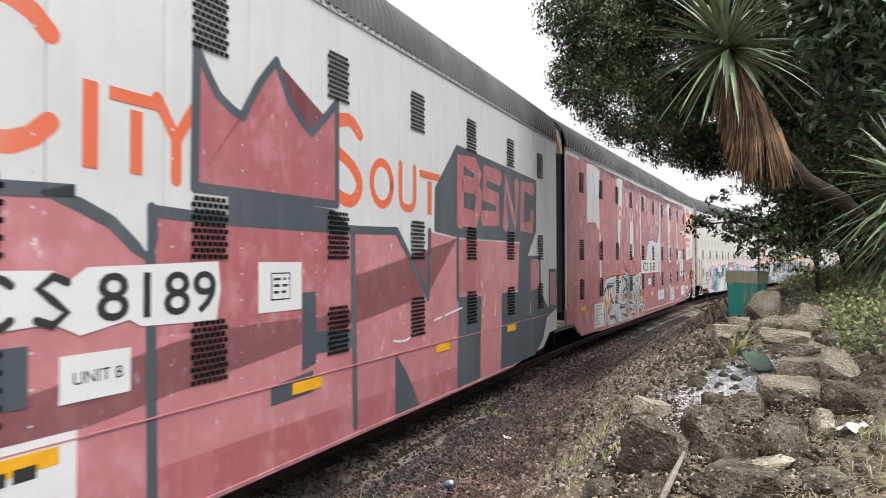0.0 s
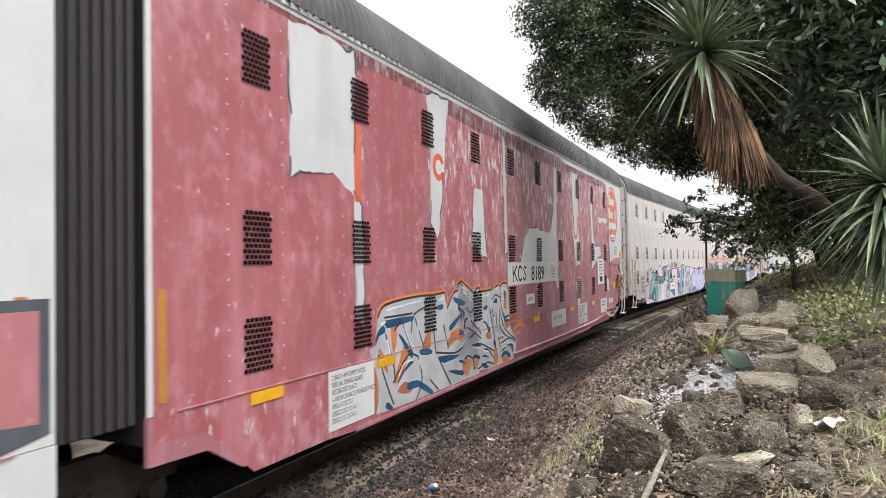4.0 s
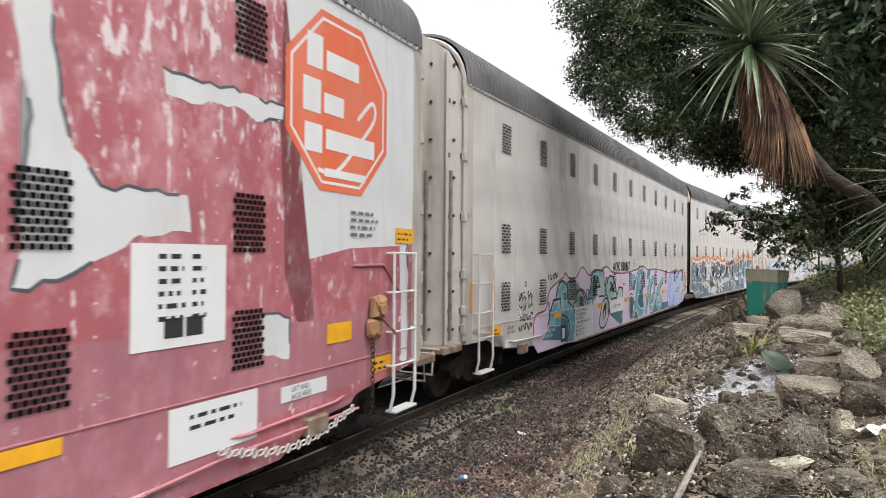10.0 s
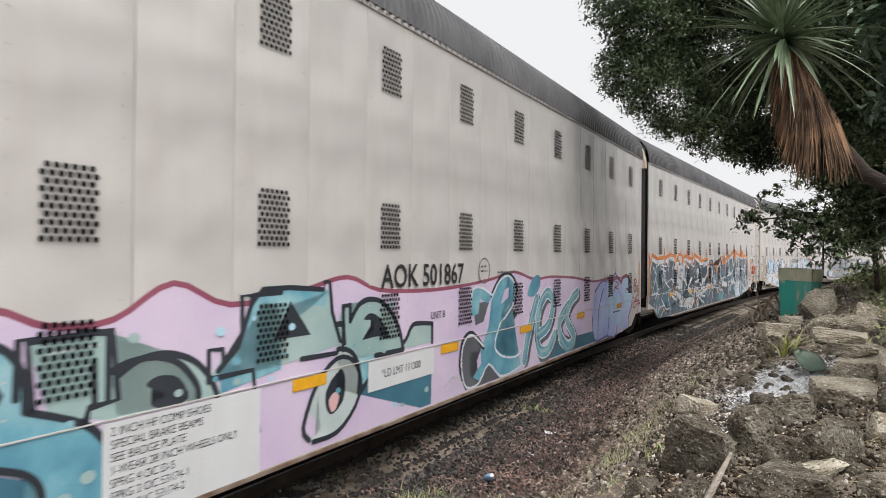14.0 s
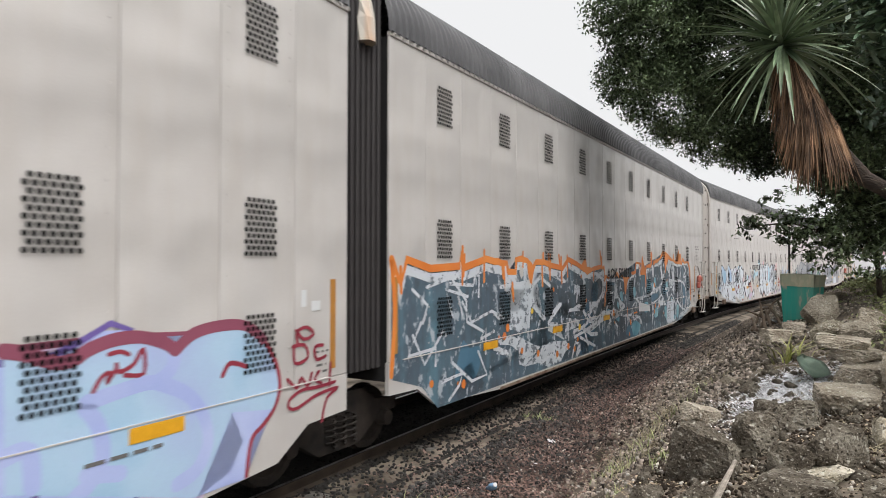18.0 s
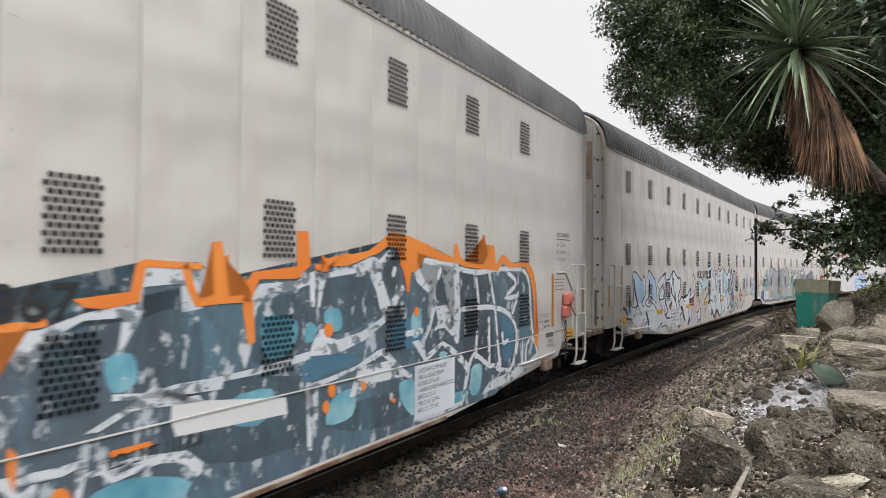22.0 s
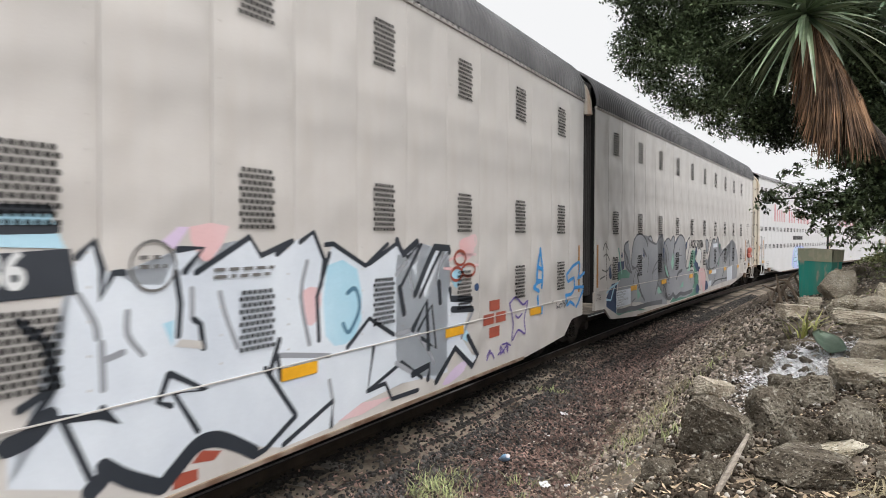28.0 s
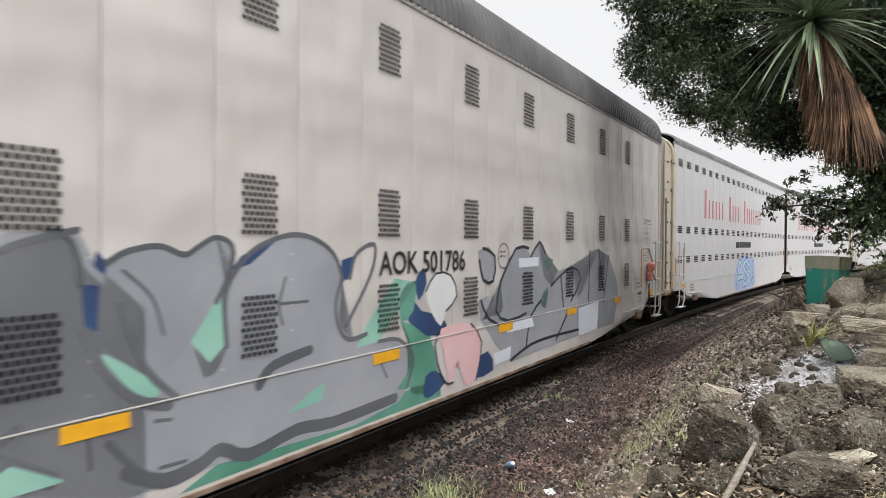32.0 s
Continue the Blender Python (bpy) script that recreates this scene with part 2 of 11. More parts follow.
WEED = material("low_green_plants", ((0.3, (0.20, 0.23, 0.10)), (0.7, (0.38, 0.41, 0.20))), size=2, rough=0.7, island=0.5)
BARK = material("tree_bark", ((0.3, (0.06, 0.045, 0.035)), (0.7, (0.15, 0.115, 0.09))), size=7, rough=0.95, grain=0.4, bump=0.9,
                bump_size=30, stretch=(3, 3, 0.6))
MARKER = plain("dull_orange_marker", (0.42, 0.19, 0.04), rough=0.5)
ORANGE_TAPE = plain("amber_reflector", (0.72, 0.36, 0.02), rough=0.35)
LABEL = paint("label_white", (0.62, 0.63, 0.635), amount=0.15)
INK = plain("black_lettering", (0.02, 0.02, 0.022), rough=0.6)
GREY_INK = plain("faded_lettering", (0.13, 0.125, 0.12), rough=0.7)
LOGO_RED = paint("orange_red_lettering", (0.62, 0.13, 0.06), dirt=(0.6, 0.35, 0.3), amount=0.35)


# ---- small builders ----
def mesh_object(name, bm, mat, parent=None):
    me = bpy.data.meshes.new(name)
    bm.to_mesh(me)
    bm.free()
    me.materials.append(mat)
    ob = new(name, me)
    ob.parent = parent
    return ob


def part(name, bm, mat, parent, label=""):
    return tagged(mesh_object(name, bm, mat, parent), label=label)


def sharing(name, ob, parent, place=None):
    """Another piece on the same mesh."""
    o = new(name, ob.data)
    o.parent = parent
    if place:
        o.location = place
    return o


def raw(name, verts, faces, mat, parent=None, smooth=False):
    me = bpy.data.meshes.new(name)
    me.from_pydata([tuple(v) for v in verts], [], [tuple(int(i) for i in f) for f in faces])
    me.materials.append(mat)
    if smooth:
        for p in me.polygons:
            p.use_smooth = True
    ob = new(name, me)
    ob.parent = parent
    return ob


def bulk(name, verts, faces, mat, parent=None, smooth=False):
    """A large mesh of triangles or quads out of numpy arrays."""
    verts, faces = np.asarray(verts, np.float32), np.asarray(faces, np.int32)
    me = bpy.data.meshes.new(name)
    k = faces.shape[1]
    me.vertices.add(len(verts)), me.loops.add(faces.size), me.polygons.add(len(faces))
    me.vertices.foreach_set("co", verts.ravel())
    me.loops.foreach_set("vertex_index", faces.ravel())
    me.polygons.foreach_set("loop_start", np.arange(0, faces.size, k, dtype=np.int32))
    me.update(calc_edges=True)
    if smooth:
        me.polygons.foreach_set("use_smooth", np.ones(len(faces), bool))
    me.materials.append(mat)
    ob = new(name, me)
    ob.parent = parent
    return ob


def box(bm, x0, x1, y0, y1, z0, z1, bevel=0.0):
    v = [bm.verts.new((x, y, z)) for x in (x0, x1) for y in (y0, y1) for z in (z0, z1)]
    fs = [bm.faces.new([v[i] for i in q]) for q in ((0, 1, 3, 2), (4, 6, 7, 5), (0, 4, 5, 1), (2, 3, 7, 6), (0, 2, 6, 4), (1, 5, 7, 3))]
    if bevel:
        es = {e for f in fs for e in f.edges}
        bmesh.ops.bevel(bm, geom=list(es), offset=bevel, segments=1, affect="EDGES", clamp_overlap=True)
    return bm


def boxes(*many, bevel=0.0):
    bm = bmesh.new()
    for b in many:
        box(bm, *b, bevel=bevel)
    return bm


def tube(bm, pts, r, sides=8):
    """A round bar through the points."""
    pts = [Vector(p) for p in pts]
    rings = []
    for i, p in enumerate(pts):
        way = (pts[min(i + 1, len(pts) - 1)] - pts[max(i - 1, 0)]).normalized()
        side = way.cross(Vector((0.13, 0.31, 0.94))).normalized()
        up = side.cross(way)
        rr = r[i] if isinstance(r, (list, tuple)) else r
        rings.append([bm.verts.new(p + rr * (math.cos(a) * side + math.sin(a) * up))
                      for a in (2 * math.pi * j / sides for j in range(sides))])
    for a, b in zip(rings, rings[1:]):
        for j in range(sides):
            bm.faces.new((a[j], a[(j + 1) % sides], b[(j + 1) % sides], b[j]))
    bm.faces.new(rings[0][::-1]), bm.faces.new(rings[-1])
    return bm


def tubes(*lines, r=0.02, sides=8):
    bm = bmesh.new()
    for pts in lines:
        tube(bm, pts, r, sides)
    return bm


def smoothed(pts, n=5, closed=True):
    """A soft curve through the points of a flat shape."""
    m = len(pts)
    out = []
    for i in range(m if closed else m - 1):
        p = [np.array(pts[(i + j) % m if closed else min(max(i + j, 0), m - 1)], float) for j in (-1, 0, 1, 2)]
        for t in np.arange(n) / n:
            out.append(0.5 * (2 * p[1] + (p[2] - p[0]) * t + (2 * p[0] - 5 * p[1] + 4 * p[2] - p[3]) * t ** 2
                              + (3 * p[1] - p[0] - 3 * p[2] + p[3]) * t ** 3))
    if not closed:
        out.append(np.array(pts[-1], float))
    return out


# ---- the lie of the land ----
def track_x(y):
    return -FACE - 1.55 + HEAD * y + BEND * y * y / 2 + TWIST * y ** 3 / 6


def track_turn(y):
    return HEAD + BEND * y + TWIST * y * y / 2


def ramp_between(t, a, b):
    t = np.clip((t - a) / (b - a), 0, 1)
    return t * t * (3 - 2 * t)


def land(x, y, rough=True):
    """Height of the ground: ballast, the flat strip beside it, the bank and the slope above it."""
    x, y = np.asarray(x, float), np.asarray(y, float)
    yy = np.clip(y, -30, 75)
    c = track_x(yy)
    dx = x - c
    foot = 3.55 - 1.2 * ramp_between(yy, 8.0, 12.5) - 0.2 * ramp_between(yy, 12, 20)
    crest = np.where(yy < 16, -0.80 + 0.5 * ramp_between(yy, 6, 17) - c, 4.9)
    top = 0.82 + 0.05 * (np.clip(yy, -4, 15) - 4) - 0.5 * ramp_between(yy, 17, 32)
    ballast = -0.15 - 0.13 * ramp_between(np.abs(dx), 1.3, 2.3) + 0.03 * np.sin(y * 0.7) * ramp_between(dx, 1.5, 2.5)
    up = np.clip((dx - foot) / (crest - foot), 0, 1)
    up = up ** (0.8 + 0.25 * ramp_between(yy, 8, 13))
    z = ballast + up * (top - ballast)
    slope = (0.17 + 0.014 * np.clip(yy - 4.5, -3, 12)) * (1 - 0.6 * ramp_between(yy, 18, 32))
    over = np.clip(dx - crest, 0, 4.5)
    z = z + slope * over
    return z


def bumps(x, y, size, seed=0.0):
    return np.array([noise.noise((a / size, b / size, seed)) for a, b in zip(np.ravel(x), np.ravel(y))]).reshape(np.shape(x))


def build_ground():
    ys = np.concatenate([np.arange(-30, 2, 1.0), np.arange(2, 16, 0.14), np.arange(16, 30, 0.35), np.arange(30, 76, 1.5),
                         np.array([80, 100, 140, 200, 300, 500, 900, 1500])])
    xs = np.concatenate([np.array([-1500, -700, -300, -120, -60, -30]), np.arange(-16, -6, 1.0), np.arange(-6, 6, 0.14),
                         np.arange(6, 20, 1.0), np.array([25, 40, 70, 150, 400, 900, 1500])])
    gx, gy = np.meshgrid(xs, ys)
    z = land(gx, gy)
    dx = gx - track_x(np.clip(gy, -30, 75))
    off = ramp_between(dx, 2.2, 3.6)
    near = (np.abs(gx) < 12) & (gy < 40)
    z = z + np.where(near, off * (0.05 * bumps(gx, gy, 0.5, 3.0) + 0.09 * bumps(gx, gy, 1.6, 7.0)) + 0.012 * bumps(gx, gy, 0.25, 1.0), 0)
    m, k = gx.shape
    idx = np.arange(m * k).reshape(m, k)
    faces = np.stack([idx[:-1, :-1], idx[:-1, 1:], idx[1:, 1:], idx[1:, :-1]], -1).reshape(-1, 4)
    ob = bulk("ground", np.stack([gx, gy, z], -1).reshape(-1, 3), faces, DIRT, smooth=True)
    tagged(ob, "dry brown earth bank beside the railway, bare and stony", "ground", kind="structure")


build_ground()


# ---- the railway ----
def build_track():
    track = tagged(new("railway_track"), "single railway track, brown rails on weathered wooden ties", "track", kind="structure")
    ys = np.concatenate([np.arange(-14, 40, 1.0), np.arange(40, 90, 2.0)])
    prof = ((-0.07, -0.17), (0.07, -0.17), (0.07, -0.15), (0.012, -0.12), (0.012, -0.045), (0.036, -0.035), (0.036, -0.003),
            (-0.036, -0.003), (-0.036, -0.035), (-0.012, -0.045), (-0.012, -0.12), (-0.07, -0.15))
    for side in (1, -1):
        verts, faces, shine = [], [], []
        for y in ys:
            c = track_x(y) + side * 0.755
            verts += [(c + a, y, b) for a, b in prof]
        k = len(prof)
        for i in range(len(ys) - 1):
            for j in range(k):
                faces.append((i * k + j, i * k + (j + 1) % k, (i + 1) * k + (j + 1) % k, (i + 1) * k + j))
        raw("rail", verts, faces, STEEL_RAIL, track)
        top = [(track_x(y) + side * 0.755 + a, y, 0.001) for y in ys for a in (-0.024, 0.024)]
        raw("running_surface", top, [(2 * i, 2 * i + 1, 2 * i + 3, 2 * i + 2) for i in range(len(ys) - 1)], POLISHED, track)
    # a dark sheet over the ground, painted as the train's shade
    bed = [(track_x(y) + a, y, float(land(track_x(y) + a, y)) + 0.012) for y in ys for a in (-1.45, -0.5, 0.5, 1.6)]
    raw("oily_bed", bed, [(4 * i + j, 4 * i + j + 1, 4 * i + j + 5, 4 * i + j + 4) for i in range(len(ys) - 1) for j in range(3)], SHADE_BED, track)
    tie = part("tie", boxes((-1.28, 1.28, -0.115, 0.115, -0.33, -0.155), bevel=0.012), TIE, track)
    plate = None
    rng = random.Random(4)
    for i in range(115):
        y = -8 + i * 0.56 + rng.uniform(-0.03, 0.03)
        o = tie if i == 0 else sharing("tie", tie, track)
        o.location = (track_x(y) + rng.uniform(-0.05, 0.05), y, rng.uniform(-0.015, 0.01))
        o.rotation_euler = (0, 0, rng.uniform(-0.02, 0.02) - track_turn(y))
        if 2 < y < 26:
            if plate is None:
                plate = part("tie_plate", boxes((0.62, 0.89, -0.09, 0.09, -0.165, -0.145), (0.66, 0.70, -0.05, -0.02, -0.15, -0.12),
                                                (0.81, 0.85, 0.02, 0.05, -0.15, -0.12)), IRON, track)
                p = plate
            else:
                p = sharing("tie_plate", plate, track)
            p.location = (track_x(y), y, 0)


build_track()


# ---- the train ----
PITCH = 1.94
HALF = PITCH / 2
RIDGE = 1.27
EAVE = 5.33
TOP = 6.31


def roof_line(hw, eave, top, n=12):
    """Half section of a roof from the eave to the crown."""
    pts = []
    for i in range(n + 1):
        a = math.pi / 2 * i / n
        pts.append((hw * math.cos(a) ** 0.62, eave + (top - eave) * math.sin(a) ** 0.85))
    return pts


def make_roof(hw, y0, y1, eave, top, rib=0.15, high=0.045):
    half = roof_line(hw, eave, top)
    prof = half + [(-x, z) for x, z in half[-2::-1]]
    n = int((y1 - y0) / rib)
    verts, faces, rows = [], [], []
    for i in range(n + 1):
        for part_of, lift in ((0.0, 0), (0.12, 1), (0.42, 1), (0.54, 0)):
            y = y0 + (i + part_of) * (y1 - y0) / (n + 1)
            rows.append((y, lift * high))
    rows.append((y1, 0))
    k = len(prof)
    for y, lift in rows:
        verts += [(x * (1 + lift / hw), y, z + lift * (0.3 + 0.7 * (z - eave) / (top - eave))) for x, z in prof]
    for i in range(len(rows) - 1):
        for j in range(k - 1):
            faces.append((i * k + j, (i + 1) * k + j, (i + 1) * k + j + 1, i * k + j + 1))
    return verts, faces


def vent_holes(rows=10, wide=7, step=0.0625, rise=0.0555, tight=False):
    """A block of flat shapes in staggered rows that stand in for round holes."""
    bm = bmesh.new()
    for j in range(rows):
        count = wide - (j + 1) % 2
        for i in range(count):
            y = (i - (count - 1) / 2) * step
            z = ((rows - 1) / 2 - j) * rise
            if not tight:
                bm.faces.new([bm.verts.new((0, y + 0.0225 * math.cos(a), z + 0.0235 * math.sin(a))) for a in (2 * math.pi * q / 10 for q in range(10))])
                continue
            bm.faces.new([bm.verts.new((0, y + p, z + q)) for p, q in ((-0.0265, -0.012), (-0.018, -0.021), (0.018, -0.021), (0.0265, -0.012),
                                                                       (0.0265, 0.012), (0.018, 0.021), (-0.018, 0.021), (-0.0265, 0.012))])
    return bm


def vent_slots():
    # thin dark plates in place of open slots
    bm = bmesh.new()
    for j in range(4):
        for i in range(6):
            y, z = (i - 2.5) * 0.078 + (j % 2) * 0.012, (1.5 - j) * 0.06
            box(bm, -0.001, 0.0, y - 0.033, y + 0.033, z - 0.017, z + 0.017)
    return bm


VENT = {}
SMALL_VENT = None


def flat(shape, x, y0=0.0):
    """A flat polygon on the side of a car: points (along, height)."""
    bm = bmesh.new()
    f = bm.faces.new([bm.verts.new((x, y, z)) for y, z in shape])
    bmesh.ops.triangulate(bm, faces=[f])
    bmesh.ops.recalc_face_normals(bm, faces=bm.faces)
    return bm


def letters(words, size, mat, car, x, y, z, name="lettering", wide=1.0, bold=0.0, slant=0.0, label="", turn=0.0, align="LEFT"):
    """Words on the side of a car that faces +x; they read along +y."""
    cu = bpy.data.curves.new("words", "FONT")
    cu.body, cu.size, cu.offset, cu.shear, cu.align_x = words, size, bold, slant, align
    cu.resolution_u = 3
    ob = bpy.data.objects.new("words", cu)
    scene.collection.objects.link(ob)
    bpy.context.view_layer.update()
    me = bpy.data.meshes.new_from_object(ob.evaluated_get(bpy.context.evaluated_depsgraph_get()))
    bpy.data.objects.remove(ob)
    bpy.data.curves.remove(cu)
    me.name = name
    me.materials.clear()
    me.materials.append(mat)
    o = new(name, me)
    o.parent = car
    if len(words) > 1:
        tagged(o, kind="stuff")
    if label:
        o["label"] = label
    o.matrix_basis = Matrix(((0, 0, 1, x), (1, 0, 0, y), (0, 1, 0, z), (0, 0, 0, 1))) @ pose(0, 0, 0, 0, 0, turn) @ Matrix.Diagonal((wide, 1, 1, 1))
    return o


def big_letters(words, size, mat, car, x, y, z, name, wide=1.0, bold=0.0, label=""):
    """Large painted characters, each a part of its own."""
    def reach(text):
        cu = bpy.data.curves.new("words", "FONT")
        cu.body, cu.size, cu.offset = text, size, bold
        ob = bpy.data.objects.new("words", cu)
        right = ob.bound_box[6][0]
        bpy.data.objects.remove(ob)
        bpy.data.curves.remove(cu)
        return right
    for i, ch in enumerate(words):
        if ch != " ":
            shift = (reach(words[:i + 1]) - reach(ch)) * wide
            letters(ch, size, mat, car, x, y + shift, z, name, wide=wide, bold=bold, label=label)


def bars(car, x, y, z, wide, lines, mat=None, rise=0.075, thick=0.034, seed=1, name="lettering"):
    """Small lettering that cannot be read: short bars, line under line."""
    rng = random.Random(seed)
    bm = bmesh.new()
    for j in range(lines):
        a, end = y, y + wide * rng.uniform(0.7, 1.0)
        while a < end:
            b = min(end, a + rng.uniform(0.07, 0.22) * max(0.5, wide))
            zz = z - j * rise
            bm.faces.new([bm.verts.new((x, p, q)) for p, q in ((a, zz), (b, zz), (b, zz + thick), (a, zz + thick))])
            a = b + 0.04
    return tagged(part(name, bm, mat or INK, car), kind="stuff")


def plate_on(car, x, y0, y1, z0, z1, mat=None, name="label_plate", label=""):
    """A thin painted or riveted plate on the side."""
    return part(name, boxes((x - 0.004, x, y0, y1, z0, z1)), mat or LABEL, car, label)


def wheelset(parent, y):
    """An axle with two flanged wheels."""
    bm = bmesh.new()
    for s in (1, -1):
        rings = []
        for x, r in ((0.66, 0.44), (0.70, 0.445), (0.71, 0.42), (0.80, 0.415), (0.80, 0.34), (0.775, 0.32), (0.775, 0.16), (0.82, 0.13),
                     (0.82, 0.0)):
            rings.append([bm.verts.new((s * x, r * math.cos(a), r * math.sin(a))) for a in (2 * math.pi * i / 28 for i in range(28))])
        for a, b in zip(rings, rings[1:]):
            for i in range(28):
                bm.faces.new((a[i], a[(i + 1) % 28], b[(i + 1) % 28], b[i]))
    tube(bm, [(-0.8, 0, 0), (0.8, 0, 0)], 0.08, 12)
    bmesh.ops.remove_doubles(bm, verts=bm.verts, dist=0.0005)
    o = part("wheelset", bm, IRON, parent, "dark steel wheels on an axle")
    o.location = (0, y, 0.42)
    return o


WHEELS = []


def truck(car, y, name="bogie"):
    """A three-piece bogie: side frames with springs, bolster, two wheelsets."""
    bogie = part(name, boxes((-0.95, 0.95, -0.2, 0.2, 0.52, 0.80), bevel=0.03), IRON, car, "grimy cast iron bogie")
    bogie.location = (0, y, 0)
    for s in (1, -1):
        bm = bmesh.new()
        shape = ((-1.18, 0.52), (-1.18, 0.66), (-0.72, 0.72), (-0.42, 0.90), (0.42, 0.90), (0.72, 0.72), (1.18, 0.66), (1.18, 0.52),
                 (0.80, 0.50), (0.50, 0.30), (0.36, 0.22), (-0.36, 0.22), (-0.50, 0.30), (-0.80, 0.50))
        a = [bm.verts.new((s * 0.93, p, q)) for p, q in shape]
        b = [bm.verts.new((s * 1.07, p, q)) for p, q in shape]
        bm.faces.new(a), bm.faces.new(b[::-1])
        for i in range(len(a)):
            bm.faces.new((a[i], b[i], b[(i + 1) % len(a)], a[(i + 1) % len(a)]))
        bmesh.ops.recalc_face_normals(bm, faces=bm.faces)
        part("side_frame", bm, IRON, bogie)
        for yy in (-0.19, 0.0, 0.19):
            bm = bmesh.new()
            coil = [(s * 1.09 + 0.06 * math.cos(a), yy + 0.075 * math.sin(a), 0.30 + 0.0115 * a) for a in np.arange(0, 31, 0.7)]
            tube(bm, coil, 0.016, 5)
            part("spring", bm, IRON, bogie)
        for e in (-0.89, 0.89):
            part("bearing_cap", tube(bmesh.new(), [(s * 1.04, e, 0.45), (s * 1.16, e, 0.45)], [0.12, 0.10], 12), IRON, bogie)
    for e in (-0.89, 0.89):
        WHEELS.append(wheelset(bogie, e))
    return bogie


def ladder(car, hw, y0, y1, mat, flip):
    """Side ladder near a coupler end, with a sill step below it."""
    lad = part("ladder", tubes([(hw + 0.10, y0, 2.55), (hw + 0.10, y0, 0.95)], [(hw + 0.10, y1, 2.55), (hw + 0.10, y1, 0.95)], r=0.019), mat, car,
               "painted steel ladder")
    for z in (2.53, 2.03, 1.53, 1.10):
        part("rung", tubes([(hw + 0.01, y0 - 0.03, z), (hw + 0.10, y0 - 0.03, z), (hw + 0.10, y1 + 0.03, z), (hw + 0.01, y1 + 0.03, z)], r=0.015), mat, lad)
    step = boxes((hw - 0.02, hw + 0.14, y0, y1, 0.50, 0.53), bevel=0.006)
    for y in (y0, y1):
        tube(step, [(hw + 0.10, y, 1.0), (hw + 0.10, y, 0.72), (hw + 0.05, y, 0.52)], 0.022)
    part("sill_step", step, mat, lad)
    return lad


def sill_shape(y0, y1, lead, tail):
    """The deep lower edge of a side: it steps up over the bogies."""
    def side(end, way, kind):
        if kind == "coupler":
            steps = ((0, RIDGE), (0, 1.03), (1.45, 1.03), (1.65, 0.78), (3.6, 0.72), (5.2, 0.48), (5.9, 0.44))
        else:
            steps = ((0, RIDGE), (0, 0.86), (0.65, 0.84), (1.1, 0.56), (2.0, 0.5), (3.0, 0.44))
        return [(end + way * d, z) for d, z in steps]
    return side(y0, 1, lead) + side(y1, -1, tail)[::-1]


